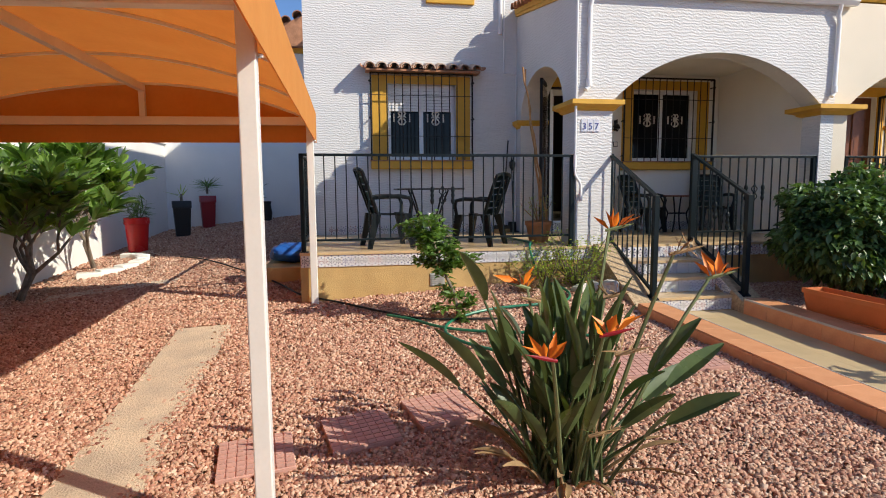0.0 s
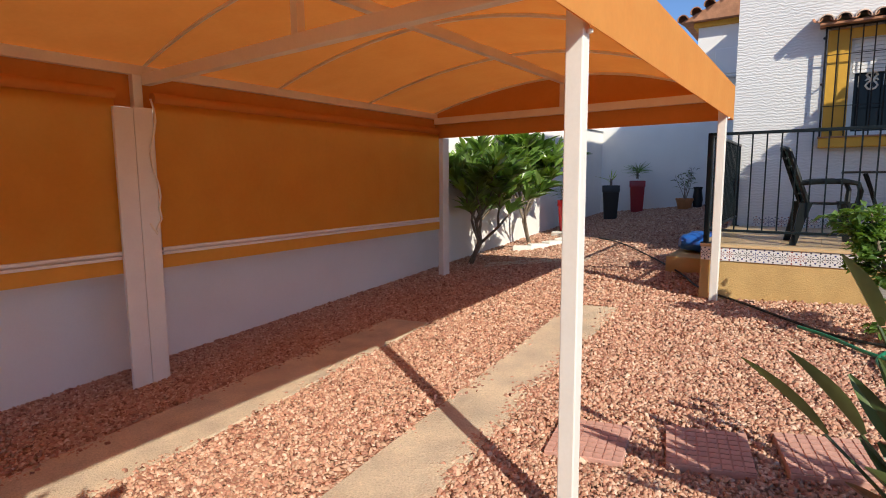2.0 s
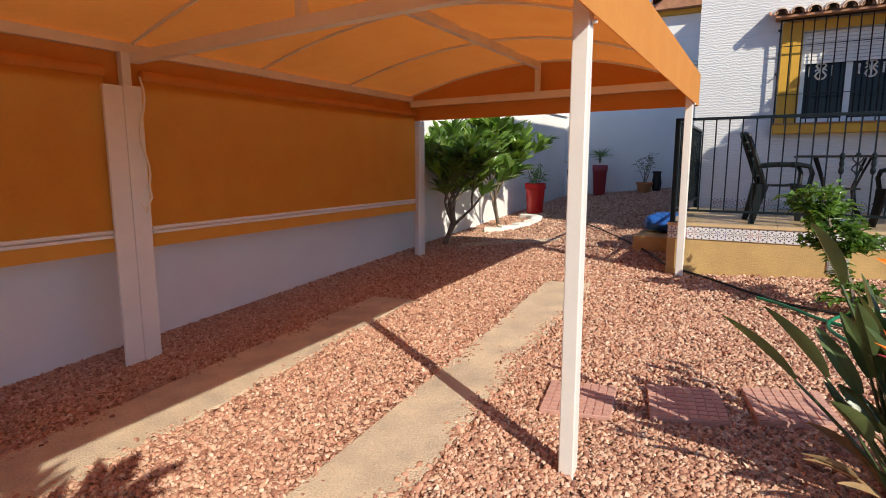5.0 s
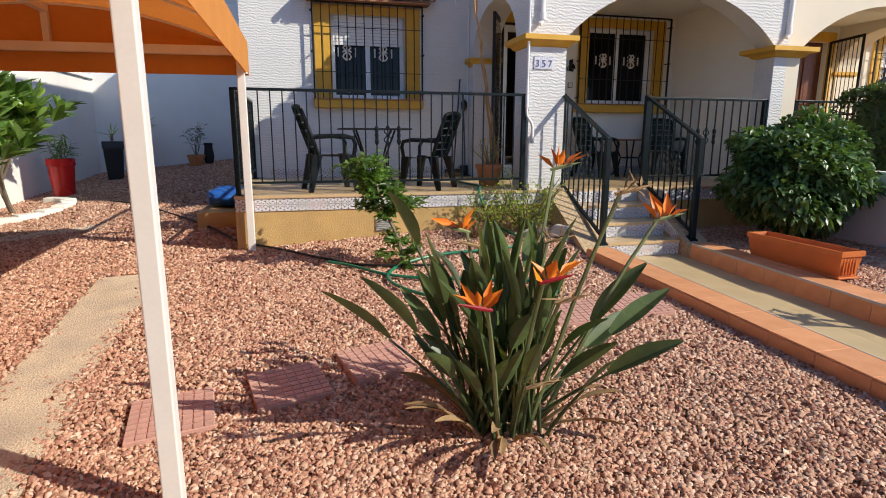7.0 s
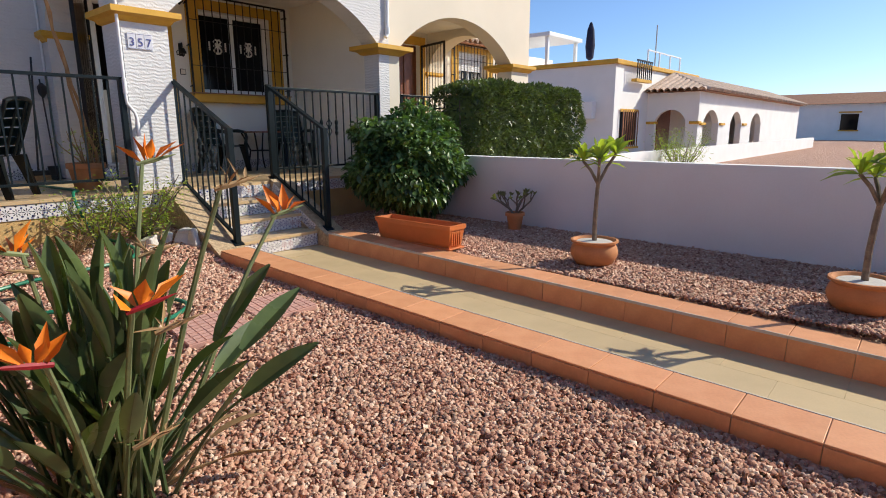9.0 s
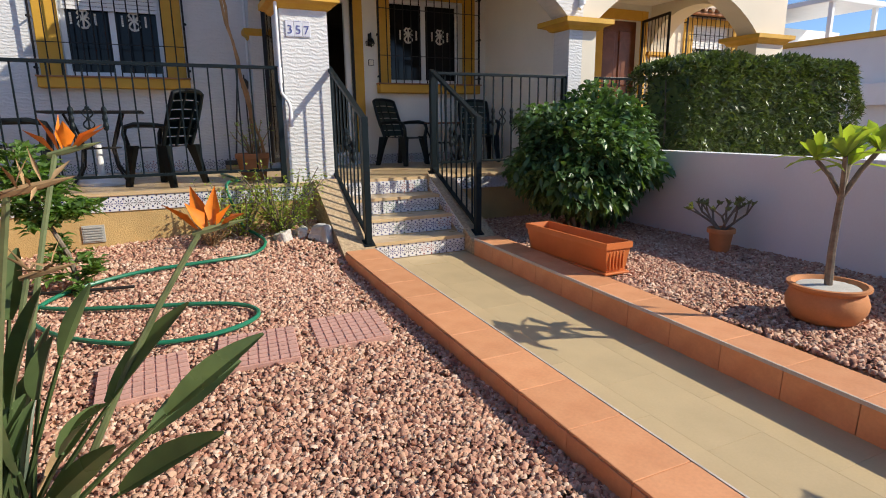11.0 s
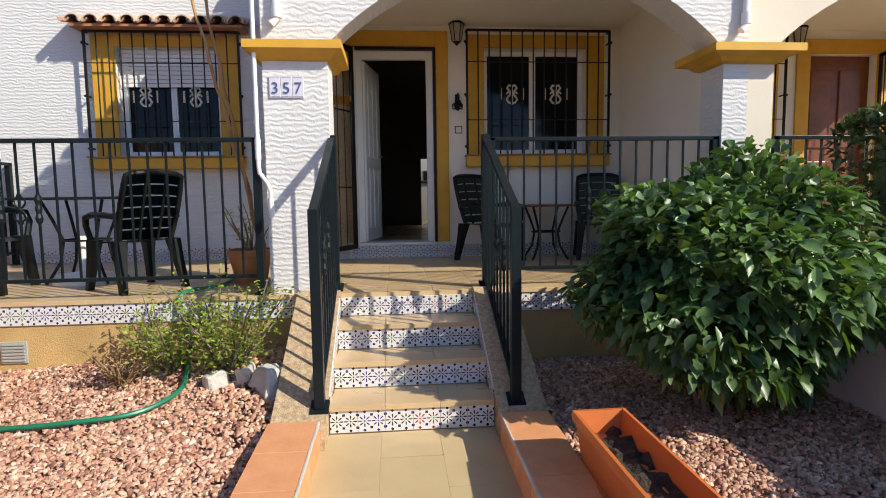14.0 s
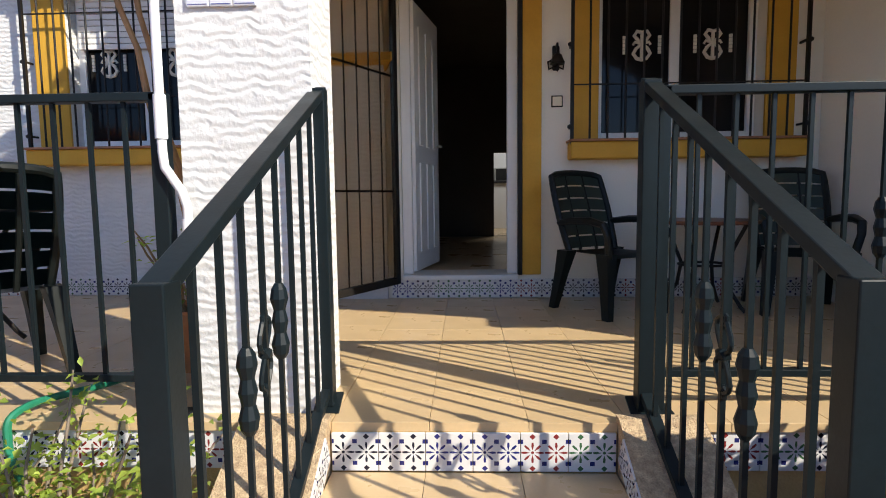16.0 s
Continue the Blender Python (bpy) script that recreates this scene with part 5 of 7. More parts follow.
# ---- plants ----
def leaf_cloud(name, centres, dirs, length, width, mat, parent, label="", fold=0.25, droop=0.2, rnd=None, seg=3):
    """Many small leaves, each a folded, drooping blade, in one mesh."""
    rnd = rnd or np.random.RandomState(3)
    centres, dirs = np.asarray(centres, float), np.asarray(dirs, float)
    n = len(centres)
    dirs /= np.linalg.norm(dirs, axis=1)[:, None] + 1e-9
    side = np.cross(dirs, rnd.normal(size=(n, 3)) * 0.35 + np.array([0, 0, 1.0]))
    side /= np.linalg.norm(side, axis=1)[:, None] + 1e-9
    nor = np.cross(side, dirs)
    L = length * rnd.uniform(0.65, 1.25, n)[:, None]
    W = width * rnd.uniform(0.7, 1.2, n)[:, None]
    prof = {3: [(0, 0.12), (0.45, 1.0), (1.0, 0.04)], 4: [(0, 0.15), (0.3, 0.8), (0.65, 1.0), (1.0, 0.04)]}[seg]
    V = []
    for f, w in prof:
        mid = centres + dirs * L * f - nor * 0 - np.array([0, 0, 1.0]) * L * droop * f * f
        V += [mid - side * W * w * 0.5 + nor * W * fold * w, mid, mid + side * W * w * 0.5 + nor * W * fold * w]
    V = np.stack(V, 1).reshape(-1, 3)
    k = 3 * len(prof)
    base = np.arange(n)[:, None] * k
    faces = []
    for s in range(len(prof) - 1):
        for c in (0, 1):
            o = 3 * s + c
            faces.append(base + np.array([[o, o + 1, o + 4, o + 3]]))
    F = np.concatenate(faces, 0)
    me = bpy.data.meshes.new(name)
    if parent is not None:
        V = V - np.array(root_place(parent))
    me.vertices.add(len(V)); me.vertices.foreach_set("co", V.ravel())
    me.loops.add(F.size); me.loops.foreach_set("vertex_index", F.ravel().astype(np.int32))
    me.polygons.add(len(F)); me.polygons.foreach_set("loop_start", np.arange(0, F.size, 4, dtype=np.int32))
    me.polygons.foreach_set("use_smooth", np.ones(len(F), bool))
    me.update(); me.validate()
    me.materials.append(M[mat])
    ob = new(name, me)
    ob.parent = parent
    if label:
        ob["label"] = label
    return ob


def sphere_dirs(rnd, n):
    d = rnd.normal(size=(n, 3))
    return d / np.linalg.norm(d, axis=1)[:, None]


def blob_points(rnd, n, centre, radii, lumps=0.18, shell=0.35):
    """Points in the outer shell of a lumpy ball, with outward directions."""
    d = sphere_dirs(rnd, n)
    f = 1 + lumps * (np.sin(d[:, 0] * 5 + 1) * np.sin(d[:, 1] * 6 + 2) + np.sin(d[:, 2] * 7 + d[:, 0] * 4))
    r = f * (1 - shell * rnd.uniform(0, 1, n) ** 1.5)
    return np.array(centre) + d * r[:, None] * np.array(radii), d


def build_round_bush():
    x, y = 5.25, 5.86
    z = ground_z(x, y)
    rnd = np.random.RandomState(11)
    th = thing("round_bush", (x, y, z), "large clipped glossy green bush beside the steps", "bush")
    for k in range(7):
        a = k * 0.9
        part("stem", tube(bmesh.new(), [(x + 0.05 * math.cos(a), y + 0.05 * math.sin(a), z - 0.05), (x + 0.18 * math.cos(a), y + 0.18 * math.sin(a), z + 0.35), (x + 0.42 * math.cos(a), y + 0.40 * math.sin(a), z + 0.8)], [0.025, 0.02, 0.008], 7), "bark", th)
    c = (x + 0.03, y, z + 0.73)
    p, d = blob_points(rnd, 9000, c, (0.71, 0.60, 0.61), 0.11, 0.42)
    keep = p[:, 2] > z + 0.12
    p, d = p[keep], d[keep]
    dd = d * 0.7 + rnd.normal(size=d.shape) * 0.6 + np.array([0, 0, 0.05])
    leaf_cloud("crown", p, dd, 0.088, 0.054, "gloss_leaf", th, "dense glossy oval leaves", 0.22, 0.35, rnd, 4)
    # solid filler ball; its darker colour paints the shade between inner leaves
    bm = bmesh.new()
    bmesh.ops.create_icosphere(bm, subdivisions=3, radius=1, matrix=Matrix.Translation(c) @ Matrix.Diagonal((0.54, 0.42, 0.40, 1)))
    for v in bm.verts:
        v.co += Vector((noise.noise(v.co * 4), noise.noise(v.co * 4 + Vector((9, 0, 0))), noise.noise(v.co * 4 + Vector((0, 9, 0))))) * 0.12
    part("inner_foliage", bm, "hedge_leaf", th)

build_round_bush()


def build_hedge():
    rnd = np.random.RandomState(5)
    x0, x1, y0, y1, z0, z1 = 6.28, 9.35, 5.55, 6.5, 0.55, 1.95
    th = thing("hedge", (7.7, 6.0, ground_z(7.7, 6)), "tall clipped leafy hedge behind the low garden wall", "hedge")
    n = 18000
    p = rnd.uniform(-1, 1, (n, 3))
    ax = rnd.choice(3, n, p=[0.15, 0.5, 0.35])
    depth = 1 - 0.30 * rnd.uniform(0, 1, n) ** 1.6
    sgn = np.where(rnd.uniform(size=n) < 0.8, -1, 1)
    d = np.zeros((n, 3))
    for i in range(3):
        s = np.where(ax == 0, np.where(rnd.uniform(size=n) < 0.5, -1, 1), np.where(ax == 2, 1, sgn))
        m = ax == i
        p[m, i] = (s * depth)[m]
        d[m, i] = s[m]
    c, h = np.array([(x0 + x1) / 2, (y0 + y1) / 2, (z0 + z1) / 2]), np.array([(x1 - x0) / 2, (y1 - y0) / 2, (z1 - z0) / 2])
    q = np.sign(p) * np.abs(p)
    rr = (np.abs(q) ** 6).sum(1) ** (1 / 6)
    q = q / np.maximum(rr, 1)[:, None]
    pts = c + q * h * (1 + 0.05 * np.sin(p[:, :1] * 9) * np.sin(p[:, 2:] * 7))
    leaf_cloud("foliage", pts, d * 0.6 + rnd.normal(size=(n, 3)) * 0.6 + np.array([0, 0, 0.3]), 0.075, 0.035, "hedge_leaf", th, "small dense hedge leaves", 0.2, 0.2, rnd)
    for k in range(12):
        x = x0 + 0.2 + 0.26 * k
        part("stem", tube(bmesh.new(), [(x, 6.0, 0.1), (x + 0.05, 6.02, 0.8), (x - 0.03, 6.0, 1.7)], [0.022, 0.018, 0.008], 6), "bark", th)
    bm = boxed(x0 + 0.22, x1 - 0.22, y0 + 0.22, y1 - 0.22, z0 + 0.2, z1 - 0.2)
    part("inner_foliage", bm, "hedge_leaf", th)

build_hedge()


def blade(bm, base, tip_dir, stalk, length, width, rnd, bend=0.25, roll=0.0):
    """A stalk with a paddle-shaped, folded leaf at its end."""
    base, t = Vector(base), Vector(tip_dir).normalized()
    flat = Vector((t.x, t.y, 0))
    flat = flat.normalized() if flat.length > 0.05 else Vector((rnd.uniform(-1, 1), rnd.uniform(-1, 1), 0)).normalized()
    side = flat.cross(Vector((0, 0, 1)))
    side = (Matrix.Rotation(roll, 3, t) @ side).normalized()
    spine, p, d = [], base.copy(), t.lerp(Vector((0, 0, 1)), 0.35).normalized()
    n1, n2 = 5, 9
    for k in range(n1 + n2):
        spine.append(p.copy())
        f = k / (n1 + n2)
        d = (d + (t - d) * 0.3 + flat * bend * f * 0.22 - Vector((0, 0, 1)) * bend * f * 0.12).normalized()
        p = p + d * (stalk / n1 if k < n1 else length / n2)
    tube(bm, spine[:n1 + 1], [0.011, 0.010, 0.009, 0.008, 0.007, 0.006], 5)
    rows = []
    for k in range(n1, n1 + n2):
        f = (k - n1) / (n2 - 1)
        w = width * (math.sin(math.pi * min(1, f * 0.92 + 0.06)) ** 0.75) * (1 - 0.25 * f) + 0.002
        q = spine[k]
        dd = (spine[min(k + 1, len(spine) - 1)] - spine[k - 1]).normalized()
        up = side.cross(dd).normalized()
        if up.z < 0:
            up = -up
        e = w * 0.5
        rows.append([bm.verts.new(q - side * e + up * e * 0.55), bm.verts.new(q - side * e * 0.5 + up * e * 0.2), bm.verts.new(q), bm.verts.new(q + side * e * 0.5 + up * e * 0.2), bm.verts.new(q + side * e + up * e * 0.55)])
    for a, b in zip(rows, rows[1:]):
        for k in range(4):
            bm.faces.new((a[k], a[k + 1], b[k + 1], b[k]))
    return spine[-1]


def build_bird_of_paradise():
    x, y = 0.98, 3.20
    z = ground_z(x, y) + 0.005
    rnd = random.Random(21)
    th = thing("bird_of_paradise", (x, y, z), "clump of bird of paradise with orange flowers in gravel", "plant")
    for k in range(84):
        a = rnd.uniform(0, math.tau)
        lean = 0.04 + 0.82 * rnd.random() ** 1.6
        v = (math.cos(a) * lean, math.sin(a) * lean * 0.9, 1.0)
        b = (x + rnd.uniform(-0.16, 0.16), y + rnd.uniform(-0.14, 0.14), z - 0.02)
        s = rnd.uniform(0.30, 0.80) * (1.0 - 0.25 * lean)
        bm = bmesh.new()
        blade(bm, b, v, s, rnd.uniform(0.20, 0.36), rnd.uniform(0.05, 0.098), rnd, rnd.uniform(0.0, 0.7), rnd.uniform(-1.6, 1.6))
        part("leaf", bm, "strelitzia", th, smooth=True)
    for v, s, ln in (((-0.54, 0.0, 1.2), 0.98, 0.30), ((-0.82, 0.05, 0.72), 0.66, 0.42), ((-0.68, -0.1, 0.85), 0.66, 0.40), ((0.84, 0.0, 0.62), 0.62, 0.42), ((0.74, 0.2, 0.42), 0.52, 0.40), ((0.62, -0.1, 0.80), 0.62, 0.42),
                     ((-0.10, 0.1, 1.05), 0.64, 0.40), ((0.0, 0.2, 1.05), 0.62, 0.40), ((-0.2, -0.1, 1.0), 0.55, 0.38), ((0.28, 0.0, 0.95), 0.55, 0.40), ((-0.35, 0.15, 0.95), 0.58, 0.38), ((0.7, -0.35, 0.5), 0.5, 0.4)):
        bm = bmesh.new()
        blade(bm, (x + v[0] * 0.12, y + v[1] * 0.1, z - 0.02), v, s, ln, 0.11, rnd, 0.15, 0.5)
        part("leaf", bm, "strelitzia", th, smooth=True)
    for k in range(18):
        a = rnd.uniform(0, math.tau)
        bm = bmesh.new()
        blade(bm, (x + 0.18 * math.cos(a), y + 0.16 * math.sin(a), z), (math.cos(a), math.sin(a), rnd.uniform(0.2, 1.1)), rnd.uniform(0.12, 0.24), 0.24, 0.05, rnd, 1.3, rnd.uniform(-1, 1))
        part("dry_leaf", bm, "dry", th, "withered brown leaf", smooth=True)
    flowers = [((0.33, 0.25), 1.20, 0), ((0.70, -0.09), 0.98, 0), ((0.33, -0.36), 1.14, 2), ((-0.23, -0.40), 0.71, 1), ((0.02, -0.35), 0.79, 1), ((-0.07, 0.42), 0.87, 0), ((-0.02, 0.36), 0.80, 2), ((0.10, -0.34), 0.70, 2), ((0.02, -0.26), 0.30, 2), ((0.24, 0.1), 0.86, 2)]
    for (fx, fy), h, kind in flowers:
        top = Vector((x + fx, y + fy, z + h))
        bm = bmesh.new()
        b = Vector((x + fx * 0.25, y + fy * 0.25, z - 0.02))
        mid = b.lerp(top, 0.55) + Vector((0, 0, 0.05))
        tube(bm, [b, b.lerp(mid, 0.5), mid, mid.lerp(top, 0.5) + Vector((0, 0, 0.01)), top], [0.012, 0.011, 0.010, 0.009, 0.008], 6)
        st = part("flower_stalk", bm, "stem", th, smooth=True)
        side = Vector((1, -0.2, 0.25)).normalized() if fx > 0 else Vector((-1, -0.2, 0.3)).normalized()
        bm = bmesh.new()
        tube(bm, [top - side * 0.02, top + side * 0.04, top + side * 0.09, top + side * 0.135], [0.008, 0.011, 0.007, 0.001], 6)
        part("bract", bm, ("stem", "dark_red", "dry")[kind], st, smooth=True)
        pts, dirs = [], []
        for k in range(8 if kind == 2 else 6):
            pts.append(top + side * 0.012 * k)
            dirs.append(Vector((side.x * (-0.75 + 0.3 * k) + rnd.uniform(-0.2, 0.2), side.y * 0.3 + rnd.uniform(-0.45, 0.45), 0.85 - 0.09 * k)) if kind < 2 else Vector((rnd.uniform(-1, 1), rnd.uniform(-1, 1), rnd.uniform(-0.2, 0.9))))
        leaf_cloud("petals", pts, dirs, 0.12 if kind < 2 else 0.10, 0.042 if kind < 2 else 0.012, "bloom" if kind < 2 else "dry", st, "orange pointed petals" if kind < 2 else "withered brown petals", 0.35, 0.05, np.random.RandomState(int(h * 100)))

build_bird_of_paradise()


def branching(bm, base, height, spread, n, rnd, r=0.018, up=0.7):
    """Thin forked stems; gives their ends."""
    ends = []
    for k in range(n):
        a = k * 2.4 + rnd.uniform(-0.4, 0.4)
        d = Vector((math.cos(a) * spread, math.sin(a) * spread, 1)).normalized()
        p = Vector(base)
        h = height * rnd.uniform(0.65, 1.0)
        pts = [p]
        for s in range(5):
            d = (d + Vector((rnd.uniform(-0.25, 0.25), rnd.uniform(-0.25, 0.25), 0.1 * up))).normalized()
            pts.append(pts[-1] + d * h / 5)
        tube(bm, pts, [r, r * 0.85, r * 0.7, r * 0.55, r * 0.45, r * 0.3], 6)
        ends.append(pts)
    return ends


def build_leafy_shrub(name, at, height, spread, stems, per, leaf, mat, label, seed, category="shrub", lo=0.3, jitter=0.06, bark="bark"):
    rnd, nr = random.Random(seed), np.random.RandomState(seed)
    th = thing(name, at, label, category)
    bm = bmesh.new()
    ends = branching(bm, (at[0], at[1], at[2] - 0.03), height, spread, stems, rnd, 0.010)
    part("branchwork", bm, bark, th, smooth=True)
    pts, dirs = [], []
    for line in ends:
        for k in range(per):
            f = rnd.uniform(lo, 1.0) * 4.999
            i = int(f)
            q = line[i].lerp(line[i + 1], f - i)
            pts.append(q + Vector((rnd.gauss(0, jitter), rnd.gauss(0, jitter), rnd.gauss(0, jitter))))
            dirs.append((rnd.gauss(0, 0.7), rnd.gauss(0, 0.7), rnd.uniform(-0.1, 0.8)))
    leaf_cloud("leaves", pts, dirs, leaf[0], leaf[1], mat, th, "", 0.25, 0.25, nr)
    return th



def build_citrus():
    """A leaning young trunk with a full top, a few side twigs and a tuft of shoots at its foot."""
    rnd, nr = random.Random(4), np.random.RandomState(4)
    x, y = 0.97, 5.80
    z = ground_z(x, y)
    th = thing("citrus_shrub", (x, y, z), "young leaning citrus bush in front of the terrace", "shrub")
    trunk = [Vector((x, y, z - 0.03)), Vector((x - 0.05, y + 0.03, z + 0.25)), Vector((x - 0.15, y + 0.08, z + 0.48)), Vector((x - 0.22, y + 0.11, z + 0.70)), Vector((x - 0.28, y + 0.12, z + 0.95))]
    part("trunk", tube(bmesh.new(), trunk, [0.018, 0.016, 0.014, 0.011, 0.006], 7), "bark", th, smooth=True)
    pts, dirs = [], []
    def twig(p, d, length, leaves):
        q = p + d * length
        mid = p.lerp(q, 0.5) + Vector((rnd.uniform(-0.02, 0.02), rnd.uniform(-0.02, 0.02), 0.02))
        part("twig", tube(bmesh.new(), [p, mid, q], [0.006, 0.005, 0.003], 5), "stem", th, smooth=True)
        for m in range(leaves):
            f = rnd.uniform(0.25, 1.05)
            pts.append(p.lerp(q, f) + Vector((rnd.gauss(0, 0.022), rnd.gauss(0, 0.022), rnd.gauss(0, 0.022))))
            dirs.append(d * 0.5 + Vector((rnd.gauss(0, 0.7), rnd.gauss(0, 0.7), rnd.uniform(-0.3, 0.6))))
    for k in range(34):
        f = rnd.uniform(1.7, 3.999)
        p = trunk[int(f)].lerp(trunk[int(f) + 1], f - int(f))
        a = k * 2.4
        twig(p, Vector((math.cos(a), math.sin(a), rnd.uniform(-0.15, 0.95))).normalized(), rnd.uniform(0.16, 0.34), 40)
    for k in range(9):
        a = k * 2.4
        p = trunk[0].lerp(trunk[1], rnd.uniform(0.15, 0.9))
        twig(p, Vector((math.cos(a), math.sin(a), rnd.uniform(0.1, 0.8))).normalized(), rnd.uniform(0.10, 0.20), 28)
    leaf_cloud("leaves", pts, dirs, 0.082, 0.046, "citrus_leaf", th, "small glossy green leaves", 0.25, 0.25, nr)

build_citrus()
build_leafy_shrub("thorny_shrub", (2.46, 6.55, ground_z(2.46, 6.55)), 0.72, 0.95, 24, 62, (0.036, 0.022), "lime_leaf", "sprawling light green shrub against the terrace", 8, lo=0.2, jitter=0.05)
build_leafy_shrub("thorny_shrub", (2.10, 6.62, ground_z(2.10, 6.62)), 0.58, 0.95, 18, 48, (0.036, 0.022), "lime_leaf", "sprawling light green shrub against the terrace", 9, lo=0.2, jitter=0.05)
build_leafy_shrub("dry_plant", (2.37, 7.55, T + 0.235), 0.48, 0.5, 9, 16, (0.05, 0.014), "lime_leaf", "thin half dry plant in a clay pot", 12, "plant", 0.3, 0.02, "dry")
build_leafy_shrub("dry_plant", (1.85, 6.45, ground_z(1.85, 6.45)), 0.34, 0.7, 16, 10, (0.12, 0.012), "dry", "tuft of dry brown leaves at the terrace foot", 15, "plant", 0.1, 0.02, "dry")


def build_succulent(at):
    """Thick forked stems that end in small rosettes of fleshy leaves."""
    rnd = random.Random(17)
    th = thing("succulent", at, "branching dark succulent in a small clay pot", "plant")
    pts, dirs = [], []
    def fork(p, d, length, r, level):
        q = p + d * length
        part("stem", tube(bmesh.new(), [p - d * 0.008, p.lerp(q, 0.5), q], [r, r * 0.85, r * 0.75], 7), "bark", th, smooth=True)
        if level == 2:
            for m in range(9):
                a = m * 2.4
                pts.append(q - d * 0.003 * m)
                dirs.append(d * 0.8 + Vector((math.cos(a), math.sin(a), 0.35)) * 0.8)
            return
        for k in range(2):
            a = rnd.uniform(0, math.tau) if level else k * math.pi + rnd.uniform(-0.5, 0.5)
            fork(q, (d + Vector((math.cos(a), math.sin(a), 0.3)) * 0.7).normalized(), length * rnd.uniform(0.7, 1.0), r * 0.75, level + 1)
    for k in range(5):
        a = k * math.tau / 5 + 0.3
        fork(Vector(at) - Vector((0, 0, 0.01)), Vector((math.cos(a) * 0.75, math.sin(a) * 0.75, 0.75)).normalized(), 0.125, 0.014, 0)
    leaf_cloud("leaves", pts, dirs, 0.048, 0.026, "succulent_leaf", th, "small fleshy yellow green leaves", 0.1, 0.1, np.random.RandomState(5))

build_succulent((PA[0], PA[1], PA[2] + 0.17))


def build_rocks():
    rnd = random.Random(4)
    for k in range(3):
        x, y = 2.42 + 0.17 * k, 6.36 + 0.06 * math.sin(k * 2)
        z = ground_z(x, y)
        bm = bmesh.new()
        s = rnd.uniform(0.05, 0.085)
        box(bm, x - s * 1.2, x + s * 1.2, y - s, y + s, z - 0.03, z + s * 1.3, 0.02)
        bmesh.ops.subdivide_edges(bm, edges=bm.edges[:], cuts=2, use_grid_fill=True)
        turn = rnd.uniform(0, 3)
        bmesh.ops.rotate(bm, cent=(x, y, z), matrix=Matrix.Rotation(turn, 3, "Z") @ Matrix.Rotation(rnd.uniform(-0.3, 0.3), 3, "X"), verts=bm.verts)
        for v in bm.verts:
            v.co += Vector((noise.noise(v.co * 9), noise.noise(v.co * 9 + Vector((4, 0, 0))), noise.noise(v.co * 9 + Vector((0, 4, 0))))) * 0.045
        ob = part("edging_rock", bm, "white_rock")
        tagged(ob, "white limestone rock edging the shrub bed", "rock", "rocks round the shrub")

build_rocks()


def build_young_tree(at):
    x, y, z = at[0], at[1], at[2] + 0.19
    rnd = random.Random(3)
    th = thing("young_plumeria", (x, y, z), "young plumeria with long leaves in a bowl pot", "tree")
    top = Vector((x - 0.03, y - 0.02, z + 0.52))
    part("trunk", tube(bmesh.new(), [(x, y, z - 0.03), (x - 0.012, y, z + 0.2), (x - 0.022, y - 0.01, z + 0.4), top], [0.022, 0.02, 0.018, 0.017], 8), "bark", th, smooth=True)
    pts, dirs = [], []
    for k in range(4):
        a = k * 1.6 + 0.4
        e = top + Vector((0.13 * math.cos(a), 0.13 * math.sin(a), 0.14 + 0.03 * k))
        part("limb", tube(bmesh.new(), [top - Vector((0, 0, 0.02)), top.lerp(e, 0.5) + Vector((0, 0, 0.01)), e], [0.015, 0.013, 0.012], 7), "bark", th, smooth=True)
        for q in range(14):
            b = q * 2.4
            pts.append(e)
            dirs.append((math.cos(b) * 0.6, math.sin(b) * 0.6, rnd.uniform(0.0, 1.6)))
    leaf_cloud("leaves", pts, dirs, 0.24, 0.05, "lime_leaf", th, "long light green leaves", 0.2, 0.35, np.random.RandomState(6), 4)
    part("white_gravel", lathe(bmesh.new(), [(0.163, 0.0), (0.15, 0.012), (0.05, 0.02)], (x, y, z - 0.003), 20), "white_rock", th, "white pebble topping")

build_young_tree(PB)
PE = (4.77, 1.29, ground_z(4.77, 1.29))
build_pot("bowl_pot", PE, [(0.12, 0), (0.16, 0.02), (0.195, 0.08), (0.20, 0.12), (0.185, 0.165), (0.175, 0.18), (0.185, 0.195), (0.20, 0.20), (0.20, 0.215), (0.18, 0.217), (0.165, 0.20), (0.16, 0.19)], "clay",
          "round terracotta bowl pot with a young tree on gravel", None)
build_young_tree(PE)


